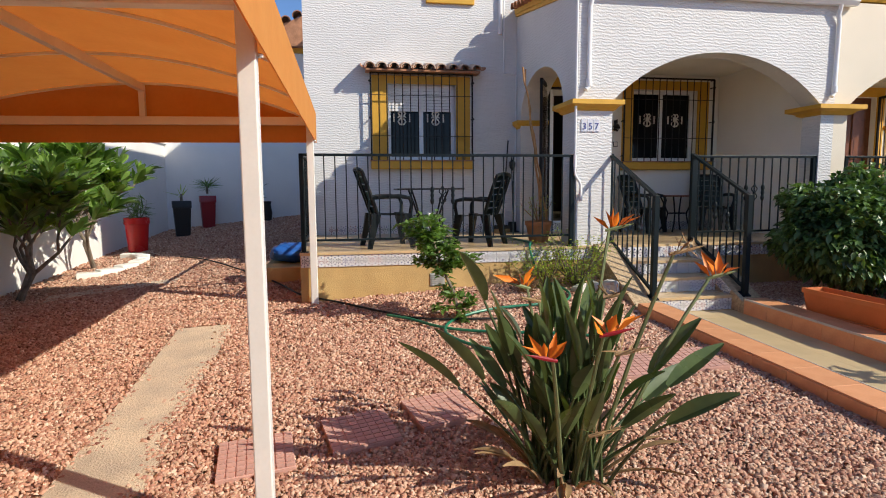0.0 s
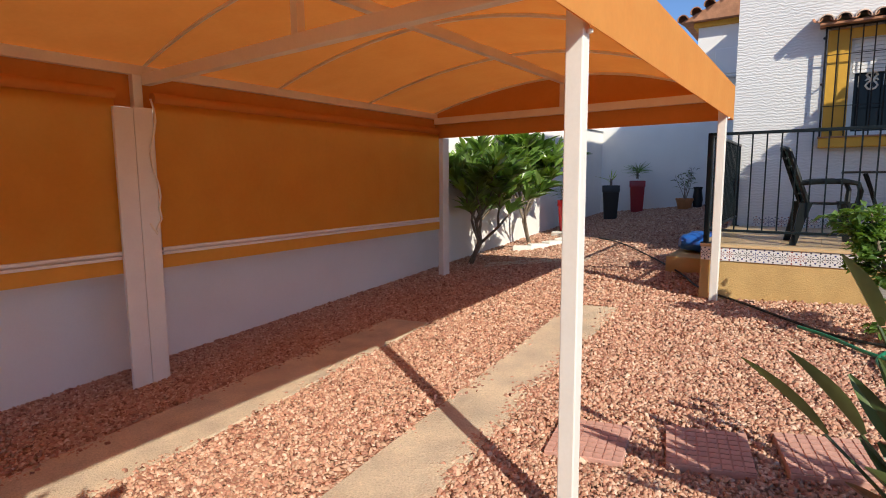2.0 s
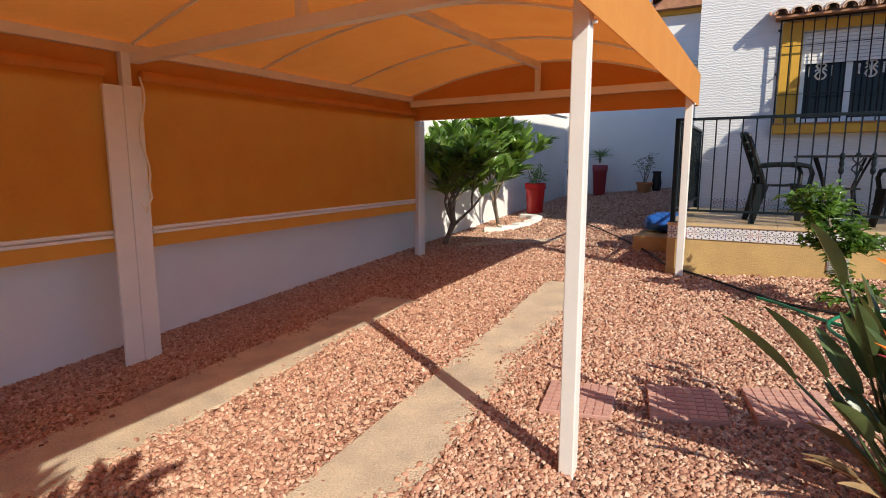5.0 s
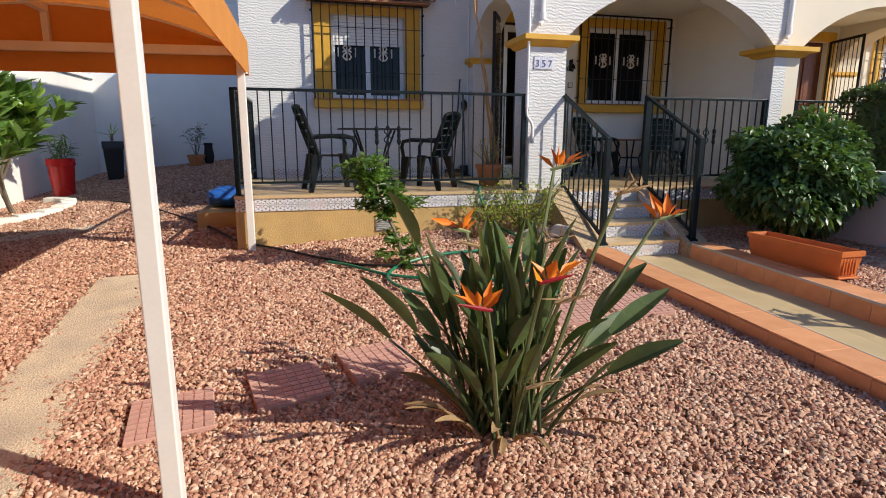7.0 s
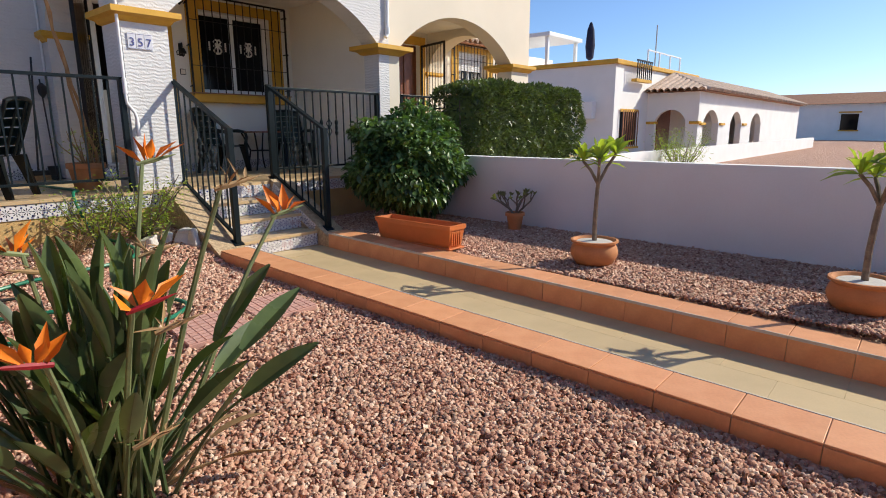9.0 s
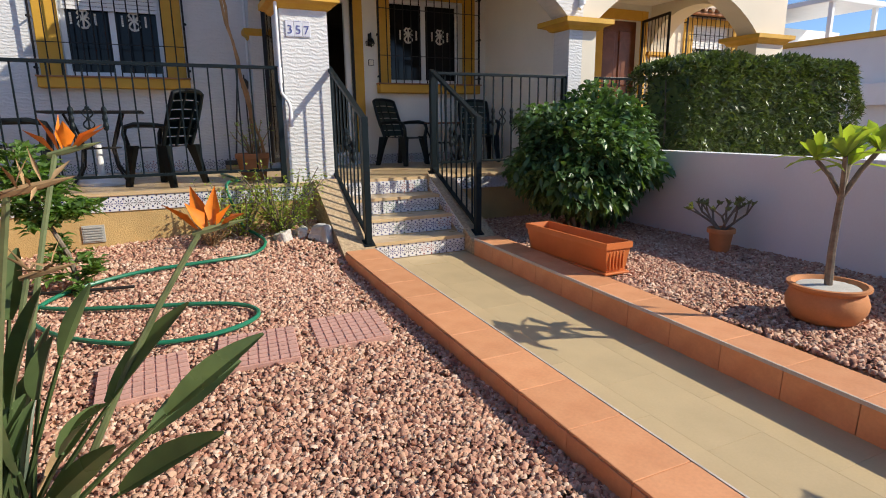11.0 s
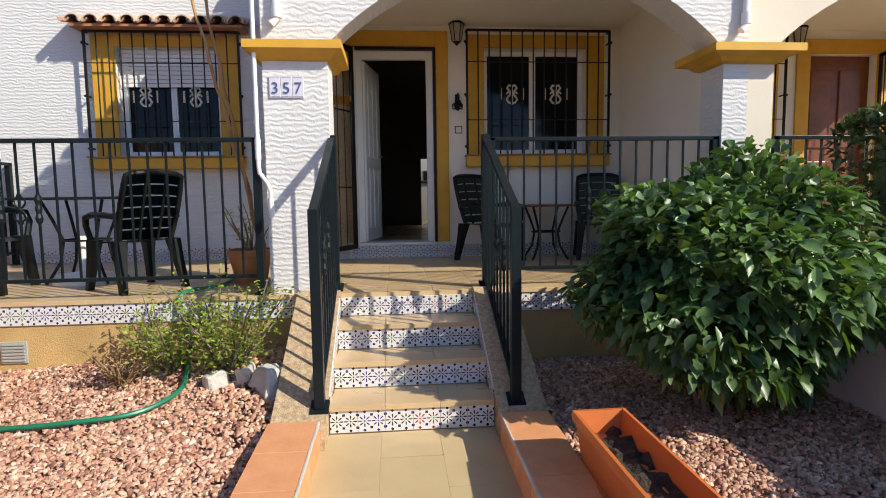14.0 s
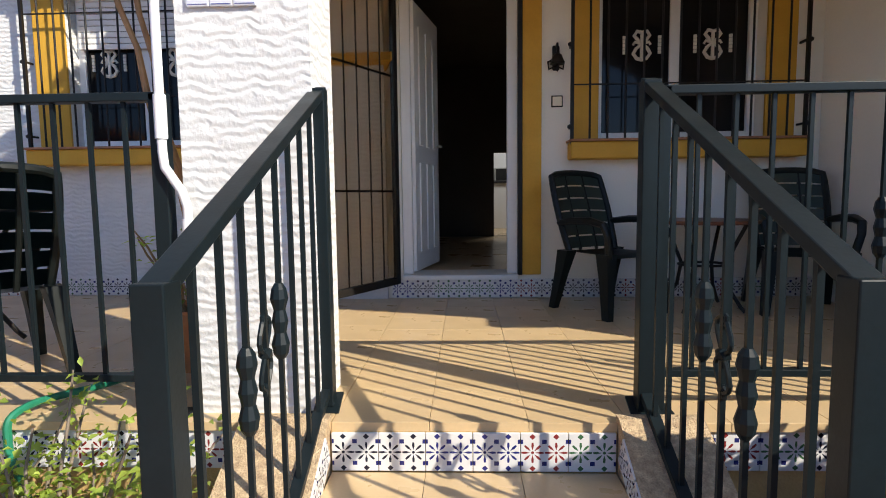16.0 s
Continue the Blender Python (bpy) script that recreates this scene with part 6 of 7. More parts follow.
def build_plumeria(x, y, seed, scale):
    z = ground_z(x, y)
    rnd = random.Random(seed)
    th = thing("plumeria_tree", (x, y, z), "multi-stemmed plumeria with long green leaves in the gravel", "tree", "plumerias in the garden")
    ends = []
    def grow(p, d, length, r, level):
        q = p + d * length
        part("trunk" if level == 0 else "limb", tube(bmesh.new(), [p, p.lerp(q, 0.5) + Vector((rnd.uniform(-0.02, 0.02), rnd.uniform(-0.02, 0.02), 0)), q], [r, r * 0.9, r * 0.8], 7), "bark", th, smooth=True)
        if level >= 2:
            ends.append((q, d))
        if level == 4:
            return
        for k in range(2 if level else 3):
            a = rnd.uniform(0, math.tau) + k * 2.2
            nd = (d + Vector((math.cos(a), math.sin(a), 0.22)) * 0.76).normalized()
            if q.x + nd.x * 0.4 < -4.5:
                nd.x = abs(nd.x) * 0.5
            grow(q, nd, length * rnd.uniform(0.82, 1.02), r * 0.72, level + 1)
    for k in range(2):
        a = rnd.uniform(0, math.tau)
        grow(Vector((x + 0.08 * math.cos(a), y + 0.08 * math.sin(a), z - 0.05)), Vector((0.30 * math.cos(a) + 0.12, 0.5 * math.sin(a), 0.9)).normalized(), 0.46 * scale, 0.035, 0)
    pts, dirs = [], []
    for e, d in ends:
        for q in range(17):
            b = q * 2.4 + rnd.uniform(0, 0.5)
            pts.append(e - d * 0.006 * q)
            dirs.append(d * 0.7 + Vector((math.cos(b), math.sin(b), 0.55 * rnd.random() + 0.25)) * 0.75)
    leaf_cloud("crown", pts, dirs, 0.38, 0.094, "plumeria_leaf", th, "whorls of long pointed leaves", 0.2, 0.22, np.random.RandomState(seed), 4)

build_plumeria(-4.26, 8.47, 31, 0.98)
build_plumeria(-4.12, 10.75, 37, 1.06)
build_plumeria(0.45, -1.75, 47, 1.65)


def rosette(name, at, n, length, width, mat, label, seed, rise=0.9):
    rnd = random.Random(seed)
    th = thing(name, at, label, "plant")
    pts, dirs = [], []
    for k in range(n):
        a = k * 2.4
        pts.append(Vector(at) + Vector((0, 0, 0.10 * rnd.random())))
        dirs.append((math.cos(a), math.sin(a), rnd.uniform(-0.1, 1.2) * rise))
    part("stem", tube(bmesh.new(), [Vector(at) - Vector((0, 0, 0.1)), Vector(at) + Vector((0, 0, 0.1))], 0.03, 7), "bark", th)
    leaf_cloud("leaves", pts, dirs, length, width, mat, th, "", 0.15, 0.15, np.random.RandomState(seed))

rosette("yucca", (P3[0], P3[1], P3[2] + 0.95), 60, 0.42, 0.03, "citrus_leaf", "spiky yucca in a dark red planter", 2)
rosette("small_dracaena", (P2[0], P2[1], P2[2] + 0.86), 8, 0.34, 0.03, "lime_leaf", "thin upright plant in the black planter", 3, 2.6)
build_leafy_shrub("potted_shrub", (P4[0], P4[1], P4[2] + 0.2), 0.95, 0.35, 6, 12, (0.16, 0.04), "hedge_leaf", "thin dark leaved plant in a clay pot", 19, "plant", 0.4, 0.03)
build_leafy_shrub("garden_shrub", (-4.05, 12.35, P1[2] + 0.55), 0.55, 0.5, 8, 14, (0.30, 0.03), "citrus_leaf", "spiky green plant in the bright red planter", 23, "plant", 0.2, 0.03)


# ---- hose, cover, fittings ----
def spline(pts, n=8):
    pts = [Vector(p) for p in pts]
    out = []
    for i in range(len(pts) - 1):
        p0, p1, p2, p3 = pts[max(i - 1, 0)], pts[i], pts[i + 1], pts[min(i + 2, len(pts) - 1)]
        for k in range(n):
            t = k / n
            out.append(0.5 * ((2 * p1) + (p2 - p0) * t + (2 * p0 - 5 * p1 + 4 * p2 - p3) * t * t + (3 * p1 - p0 - 3 * p2 + p3) * t ** 3))
    return out + [pts[-1]]

def build_hose(name, xy, r, mat, label, tail=(), lift=0.018):
    pts = [(x, y, ground_z(x, y) + lift + r) for x, y in xy] + list(tail)
    th = thing(name, pts[0], label, "hose")
    part("tube", tube(bmesh.new(), spline(pts), r, 8), mat, th, smooth=True)

build_hose("garden_hose", [(0.3, 6.05), (0.5, 5.85), (0.72, 5.55), (0.95, 5.36), (1.35, 5.18), (1.75, 5.02), (1.96, 4.88), (1.98, 4.70), (1.78, 4.56), (1.45, 4.58), (1.10, 4.80), (0.85, 5.10), (0.76, 5.42), (0.92, 5.72), (1.30, 5.90), (1.80, 5.92), (2.12, 6.02), (2.26, 6.25), (2.22, 6.5), (2.15, 6.75)],
           0.0135, "hose", "green garden hose lying in loops on the gravel", [(2.12, 6.88, 0.45), (2.05, 6.90, 0.66), (2.06, 6.98, T + 0.03), (2.2, 7.4, T + 0.016), (2.1, 8.3, T + 0.016)])
build_hose("irrigation_pipe", [(-2.9, 10.9), (-2.35, 10.3), (-1.6, 9.1), (-0.95, 7.95), (-0.6, 7.2), (-0.18, 6.72), (0.3, 6.15), (0.65, 5.82), (1.3, 5.6)], 0.011, "black_hose", "black irrigation pipe across the gravel")


def build_blue_cover():
    bm = bmesh.new()
    bmesh.ops.create_icosphere(bm, subdivisions=3, radius=1, matrix=Matrix.Translation((-0.86, 8.75, 0.55)) @ Matrix.Diagonal((0.26, 0.34, 0.14, 1)))
    for v in bm.verts:
        v.co += Vector((noise.noise(v.co * 7), noise.noise(v.co * 7 + Vector((5, 5, 5))), noise.noise(v.co * 7 + Vector((9, 1, 5))))) * 0.06
        v.co.z = max(v.co.z, 0.422)
    tagged(part("tarpaulin", bm, "blue_plastic", smooth=True), "crumpled blue plastic sheet on the side step", "tarpaulin")

build_blue_cover()


def build_lantern(x, y, z, label):
    th = thing("wall_lantern", (x, y, z), label, "lamp", "wall lanterns")
    part("bracket", tube(bmesh.new(), [(x, y - 0.002, z + 0.28), (x, y - 0.10, z + 0.36), (x, y - 0.14, z + 0.33), (x, y - 0.14, z + 0.27)], 0.009, 7), "black_iron", th)
    part("wall_plate", boxed(x - 0.035, x + 0.035, y - 0.015, y - 0.001, z + 0.2, z + 0.34, 0.005), "black_iron", th)
    part("glass_body", lathe(bmesh.new(), [(0.045, 0.03), (0.075, 0.2), (0.075, 0.205)], (x, y - 0.14, z), 6), "lamp_glass", th)
    part("cap", lathe(bmesh.new(), [(0.09, 0.206), (0.085, 0.215), (0.03, 0.265), (0.012, 0.285)], (x, y - 0.14, z), 6), "black_iron", th)
    part("base", lathe(bmesh.new(), [(0.008, -0.01), (0.02, 0.005), (0.048, 0.028)], (x, y - 0.14, z), 6), "black_iron", th)
    for k in range(6):
        a = k * math.tau / 6
        part("glazing_bar", tube(bmesh.new(), [(x + 0.047 * math.cos(a), y - 0.14 + 0.047 * math.sin(a), z + 0.03), (x + 0.077 * math.cos(a), y - 0.14 + 0.077 * math.sin(a), z + 0.205)], 0.005, 5), "black_iron", th)

build_lantern(4.21, W2, 2.99, "black iron hexagonal wall lantern beside the front door")
build_lantern(8.05, W2, 2.99, "black iron hexagonal wall lantern in the adjoining porch")


def build_fittings():
    th = thing("door_bell", (4.225, W2, 2.28), "black wrought iron pull bell on the porch wall", "bell")
    part("plate", boxed(4.20, 4.25, W2 - 0.02, W2 - 0.001, 2.33, 2.50, 0.01), "black_iron", th)
    part("bracket", tube(bmesh.new(), [(4.225, W2 - 0.02, 2.49), (4.225, W2 - 0.07, 2.50), (4.225, W2 - 0.075, 2.44)], 0.008, 6), "black_iron", th)
    part("bell_cup", lathe(bmesh.new(), [(0.05, 0.0), (0.045, 0.02), (0.03, 0.06), (0.01, 0.075)], (4.225, W2 - 0.075, 2.36), 12), "black_iron", th)
    part("clapper", lathe(bmesh.new(), [(0.004, -0.05), (0.012, -0.035), (0.012, -0.02), (0.004, 0.0)], (4.225, W2 - 0.075, 2.36), 8), "black_iron", th)
    for s in (-1, 1):
        part("scroll", tube(bmesh.new(), [(4.225, W2 - 0.012, 2.36), (4.225 + s * 0.05, W2 - 0.012, 2.34), (4.225 + s * 0.055, W2 - 0.012, 2.39), (4.225 + s * 0.03, W2 - 0.012, 2.40)], 0.007, 6), "black_iron", th)
    th = thing("light_switch", (4.235, W2, 2.08), "square cream doorbell switch on the porch wall", "switch")
    part("plate", boxed(4.195, 4.275, W2 - 0.012, W2 - 0.001, 2.08, 2.16, 0.004), "black_iron", th)
    part("button", boxed(4.203, 4.267, W2 - 0.018, W2 - 0.0121, 2.088, 2.152, 0.004), "cream_metal", th)
    th = thing("meter_plate", (3.82, W2, 3.17), "small pale sign plate above the front door", "sign")
    part("plate", boxed(3.70, 3.92, W2 - 0.012, W2 - 0.001, 3.17, 3.215, 0.003), "white_plastic", th)
    th = thing("house_number", (2.80, 7.0, 2.08), "glazed tile house number 357 on the porch pillar", "house number")
    for k in range(3):
        part("number_tile", boxed(2.686 + 0.077 * k, 2.761 + 0.077 * k, 6.987, 6.999, 2.08, 2.225, 0.003), "number_tile", th)
        part("border", boxed(2.692 + 0.077 * k, 2.755 + 0.077 * k, 6.9855, 6.9869, 2.086, 2.0885), "blue_ink", th)
        part("border", boxed(2.692 + 0.077 * k, 2.755 + 0.077 * k, 6.9855, 6.9869, 2.2165, 2.219), "blue_ink", th)
    for k, ch in enumerate("357"):
        cu = bpy.data.curves.new("digit", "FONT")
        cu.body, cu.size, cu.extrude, cu.align_x = ch, 0.108, 0.0015, "CENTER"
        tmp = bpy.data.objects.new("digit", cu)
        me = bpy.data.meshes.new_from_object(tmp)
        bpy.data.objects.remove(tmp)
        me.materials.append(M["blue_ink"])
        ob = new("digit", me)
        ob.parent = th
        ob.matrix_basis = pose(2.7235 + 0.077 * k - 2.80, 6.983 - 7.0, 2.108 - 2.08, 90, 0, 0)
        ob["label"] = "blue painted digit " + ch
    th = thing("air_vent", (0.94, FRONT, 0.30), "small grey louvred vent in the terrace base", "vent")
    y = FRONT + 0.012
    part("frame", boxed(0.86, 1.03, y - 0.012, y - 0.001, 0.31, 0.46, 0.003), "steel_grey", th)
    for k in range(6):
        part("slat", boxed(0.875, 1.015, y - 0.02, y - 0.0125, 0.325 + 0.022 * k, 0.335 + 0.022 * k), "steel_grey", th)

build_fittings()


# ---- distance: the houses behind ----
def roof_rows(th, x0, x1, y0, z0, y1, z1, step=0.24, r=0.11, mat="brown_roof"):
    n = max(1, int((x1 - x0) / step))
    for k in range(n):
        x = x0 + (x1 - x0) * (k + 0.5) / n
        part("roof_tile", half_tile(bmesh.new(), (x, y0, z0), (x, y1, z1), r, (0, -0.3, 1), 0.02, 6), mat, th)

def build_back_house():
    th = thing("rear_house", (-1.0, 16.3, 0), "white house with clay tile eaves behind the yard", "house")
    part("wall", boxed(-2.3, 4.0, 16.3, 24, -0.3, 5.0), "plain_white", th)
    part("eave_band", boxed(-2.4, 4.1, 16.2, 24, 5.001, 5.12, 0.02), "yellow", th)
    part("roof", prism(bmesh.new(), [(-2.65, 5.12), (4.3, 5.12), (4.3, 6.75), (0.8, 6.75)], "y", 16.0, 24), "brown_roof", th)
    for k in range(9):
        x = -2.6 + 0.29 * k
        part("eave_tile", half_tile(bmesh.new(), (x, 15.88, 5.15 + 0.14 * k), (x, 16.7, 5.21 + 0.15 * k), 0.13, (-0.2, 0, 1), 0.02), "brown_roof", th)
    t2 = thing("air_conditioner", (-1.5, 16.15, 3.75), "white outdoor air conditioner on the rear house wall", "air conditioner")
    part("casing", boxed(-1.85, -1.15, 15.97, 16.29, 3.8, 4.4, 0.02), "white_plastic", t2)
    part("fan_grille", lathe(bmesh.new(), [(0.22, 0), (0.22, 0.02), (0.19, 0.025), (0.04, 0.01)], (0, 0, 0), 20), "steel_grey", t2).matrix_basis = pose(0.02, -0.185, 0.35, 90, 0, 0)
    part("bracket", boxed(-1.8, -1.2, 16.0, 16.299, 3.75, 3.799), "white_plastic", t2)

build_back_house()


def build_left_house():
    th = thing("neighbouring_house", (-9.0, 20.0, 0), "white house with a barred ochre framed window past the yard", "house")
    part("wall", boxed(-15.0, -4.9, 19.0, 26, -0.3, 6.2), "plain_white", th)
    w = part("window", boxed(-7.6, -6.8, 18.96, 18.999, 3.2, 4.6), "tinted_glass", th)
    part("frame", boxed(-7.75, -7.6, 18.93, 18.999, 3.1, 4.7), "yellow", w)
    part("frame", boxed(-6.8, -6.65, 18.93, 18.999, 3.1, 4.7), "yellow", w)
    part("sill", boxed(-7.8, -6.6, 18.85, 18.999, 3.0, 3.1), "yellow", w)
    for k in range(6):
        part("bar", boxed(-7.6 + 0.15 * k, -7.57 + 0.15 * k, 18.84, 18.87, 3.1, 4.65), "black_iron", w)
    roof_rows(th, -15, -8.2, 18.5, 2.6, 19.0, 2.85, 0.24, 0.11)

build_left_house()


def build_far_house():
    th = thing("distant_house", (22.0, 11.0, 0.0), "white house with ochre parapet, arches and tiled porch roof", "house")
    part("wall", boxed(19.4, 28.0, 9.65, 14.4, 0, 3.48), "plain_white", th)
    for a in ((19.3, 28.05, 9.55, 9.80), (19.3, 19.55, 9.80, 14.45)):
        part("parapet", boxed(*a, 3.481, 3.64, 0.02), "yellow", th, "ochre painted parapet")
    # the arched porch stands before the house wall, with a hipped tile roof
    def porch_face(outline, axis, a, depth):
        bm = bmesh.new()
        put = (lambda p: (p[0], a, p[1])) if axis == "y" else (lambda p: (a, p[0], p[1]))
        f0 = bm.faces.new([bm.verts.new(put(p)) for p in outline])
        r = bmesh.ops.extrude_face_region(bm, geom=[f0])
        bmesh.ops.translate(bm, vec=(0, depth, 0) if axis == "y" else (depth, 0, 0), verts=[v for v in r["geom"] if isinstance(v, bmesh.types.BMVert)])
        bmesh.ops.triangulate(bm, faces=[f for f in bm.faces if len(f.verts) > 4])
        part("porch_wall", bm, "plain_white", th)
    porch_face(arch_outline(7.74, 9.649, 2.62, [(8.18, 9.34, 1.55, 2.0)], 14), "x", 22.4, 0.22)
    porch_face(arch_outline(22.621, 42.0, 2.62, [(23.0, 25.0, 1.5, 2.0), (26.7, 28.5, 1.5, 2.0), (30.2, 32.2, 1.5, 2.0)], 14), "y", 7.74, 0.25)
    part("porch_back", boxed(28.01, 42.0, 9.65, 9.85, 0, 3.3), "plain_white", th)
    for y in (7.74, 9.34):
        part("capital", boxed(22.32, 22.64, y - 0.06, y + 0.3, 1.47, 1.57, 0.02), "yellow", th)
    for x in (22.65, 25.2, 28.7):
        part("capital", boxed(x - 0.1, x + 0.5, 7.66, 8.02, 1.42, 1.52, 0.02), "yellow", th)
    bm = bmesh.new()
    q = [bm.verts.new(p) for p in ((22.1, 7.45, 2.621), (42.2, 7.45, 2.621), (42.2, 9.64, 3.46), (24.8, 9.64, 3.46), (22.1, 9.64, 2.621), (42.2, 9.64, 2.621))]
    for face in ((0, 1, 2, 3), (0, 3, 4), (1, 5, 2), (0, 4, 5, 1), (4, 3, 2, 5)):
        bm.faces.new([q[m] for m in face])
    part("porch_roof", bm, "brown_roof", th)
    for k in range(9):
        f = (k + 0.5) / 9
        part("roof_tile", half_tile(bmesh.new(), (22.0, 7.45 + 2.19 * f, 2.64), (22.1 + 2.7 * f, 7.45 + 2.19 * f, 2.64 + 0.84 * f), 0.13, (-0.33, 0, 1), 0.02, 6), "pale_roof", th)
    for k in range(58):
        x = 22.3 + 0.34 * k
        top = min(1.0, (x - 22.1) / 2.7)
        part("roof_tile", half_tile(bmesh.new(), (x, 7.35, 2.64), (x, 7.45 + 2.17 * top, 2.64 + 0.84 * top), 0.13, (0, -0.4, 1), 0.02, 6), "pale_roof", th)
    w = part("window", boxed(19.95, 21.3, 9.61, 9.649, 0.72, 1.9), "tinted_glass", th)
    part("frame", boxed(19.85, 21.4, 9.58, 9.609, 1.9, 2.0), "yellow", w)
    for k in range(8):
        part("bar", boxed(19.95 + 0.185 * k, 19.985 + 0.185 * k, 9.51, 9.54, 0.67, 1.95), "brown_roof", w)
    part("sill", boxed(19.85, 21.4, 9.50, 9.609, 0.60, 0.67), "yellow", w)
    part("porch_door", boxed(23.4, 24.8, 9.59, 9.649, 0.2, 2.1), "wood", th)
    part("balcony", boxed(20.5, 21.9, 9.35, 9.549, 2.95, 3.05), "yellow", th)
    for k in range(8):
        part("balcony_bar", boxed(20.53 + 0.185 * k, 20.57 + 0.185 * k, 9.35, 9.38, 3.05, 3.65), "black_iron", th)
    part("balcony_rail", boxed(20.5, 21.9, 9.34, 9.39, 3.65, 3.7), "black_iron", th)
    part("pergola", boxed(19.6, 22.2, 12.4, 17.5, 4.7, 4.85, 0.02), "white_plastic", th, "white roof terrace pergola")
    for x, y in ((19.8, 12.6), (22.0, 12.6), (19.8, 17.0), (22.0, 17.0)):
        part("pergola_post", boxed(x - 0.06, x + 0.06, y - 0.06, y + 0.06, 3.47, 4.7), "white_plastic", th)
    part("roof_hut", boxed(20.2, 23.5, 14.5, 18.5, 3.0, 4.3), "plain_white", th)
    part("roof_rail", boxed(22.8, 26.5, 9.9, 9.95, 4.25, 4.3), "white_plastic", th)
    for k in range(4):
        part("rail_post", boxed(22.8 + 1.2 * k, 22.85 + 1.2 * k, 9.9, 9.95, 3.47, 4.25), "white_plastic", th)
    t2 = thing("closed_parasol", (19.9, 10.9, 3.47), "closed dark blue parasol on the roof terrace", "parasol")
    part("pole", tube(bmesh.new(), [(19.9, 10.9, 3.47), (19.9, 10.9, 5.0)], 0.03, 8), "white_metal", t2)
    part("canopy", lathe(bmesh.new(), [(0.04, 0.25), (0.13, 0.33), (0.17, 0.75), (0.12, 1.3), (0.05, 1.5), (0.02, 1.55)], (19.9, 10.9, 3.47), 12), "parasol", t2)
    t3 = thing("antenna", (29.0, 12.0, 3.8), "thin steel aerial mast on a roof", "antenna")
    part("mast", tube(bmesh.new(), [(29.0, 12.0, 3.6), (29.0, 12.0, 6.2)], 0.03, 6), "steel_grey", t3)
    t4 = thing("air_conditioner", (19.2, 10.8, 1.7), "white outdoor air conditioner on a house wall", "air conditioner")
    part("casing", boxed(19.05, 19.39, 10.3, 11.2, 1.65, 2.25, 0.02), "white_plastic", t4)
    part("fan_grille", lathe(bmesh.new(), [(0.22, 0), (0.22, 0.02), (0.04, 0.01)], (0, 0, 0), 18), "steel_grey", t4).matrix_basis = pose(-0.155, 0.1, 0.25, 0, -90, 0)
    structure("wall_far_garden", boxed(9.8, 40, 6.5, 6.66, 0, 0.75), "plain_white", "low white garden wall of the neighbouring plot", "wall")

build_far_house()


def build_row_house():
    th = thing("distant_row_house", (66.0, -4.0, 0.0), "long white row house with a clay tile roof far off", "house")
    part("wall", boxed(63.0, 70.0, -36.0, 40.0, 0, 3.4), "plain_white", th)
    part("roof", prism(bmesh.new(), [(62.5, 3.401), (70.5, 3.401), (66.5, 4.5)], "y", -36.5, 40.5), "brown_roof", th)
    for k in range(14):
        y = -33.5 + 5.0 * k
        w = part("window", boxed(62.93, 62.999, y, y + 1.3, 1.1, 2.5), "tinted_glass", th)
        part("sill", boxed(62.85, 62.999, y - 0.1, y + 1.4, 1.0, 1.099), "yellow", w)
        part("cornice", boxed(62.85, 62.999, y - 0.2, y + 1.5, 2.6, 2.72), "yellow", w)

build_row_house()
build_leafy_shrub("far_shrub", (15.5, 6.0, 0.2), 1.3, 0.9, 30, 60, (0.10, 0.02), "lime_leaf", "feathery light green shrub behind the wall", 29, lo=0.2, jitter=0.1)


# ---- slabs and pavers ----
def slab(name, corners, mat, label, category, lift=0.012, thick=0.05, group="", kind=""):
    bm = bmesh.new()
    top = [bm.verts.new((x, y, ground_z(x, y) + lift)) for x, y in corners]
    bot = [bm.verts.new((x, y, ground_z(x, y) + lift - thick)) for x, y in corners]
    n = len(top)
    bm.faces.new(top); bm.faces.new(bot[::-1])
    for k in range(n):
        bm.faces.new((top[k], bot[k], bot[(k + 1) % n], top[(k + 1) % n]))
    return tagged(part(name, bm, mat), label, category, group, kind)

slab("wheel_strip_1", [(-1.72, 6.4), (-1.66, 5.0), (-1.62, 3.6), (-1.58, 2.2), (-1.55, 0.5), (-1.5, -2), (-0.95, -2), (-1.0, 0.5), (-1.05, 2.2), (-1.12, 3.6), (-1.18, 5.0), (-1.2, 6.38)][::-1], "concrete", "worn sandy concrete wheel strip in the gravel", "slab", 0.004, 0.06, "", "structure")
slab("wheel_strip_2", [(-3.35, 5.4), (-3.4, 3.5), (-3.4, 1.5), (-3.4, -2), (-2.68, -2), (-2.70, 1.5), (-2.76, 3.5), (-2.85, 5.4)][::-1], "concrete", "worn sandy concrete wheel strip in the gravel", "slab", 0.004, 0.06, "", "structure")
slab("wheel_strip_3", [(-3.9, 8.6), (-3.0, 8.9), (-2.4, 9.0), (-2.4, 8.75), (-3.0, 8.6), (-3.8, 8.25)], "concrete", "curved pale concrete strip in the gravel", "slab", 0.01, 0.06, "", "structure")


def build_paver(cx, cy, turn):
    z = ground_z(cx, cy)
    th = thing("paving_slab", (0, 0, 0), "square pink concrete paving slab with a grid relief", "paving slab", "stepping slabs in the gravel")
    part("slab", boxed(-0.2, 0.2, -0.2, 0.2, -0.03, 0.012, 0.004), "paver", th)
    for i in range(8):
        for j in range(8):
            part("stud", PAVER_STUD.copy(), "paver", th).location = (-0.175 + 0.05 * i, -0.175 + 0.05 * j, 0.012)
    th.matrix_basis = pose(cx, cy, z + 0.012, 3.2, -2.4, turn)
    return th

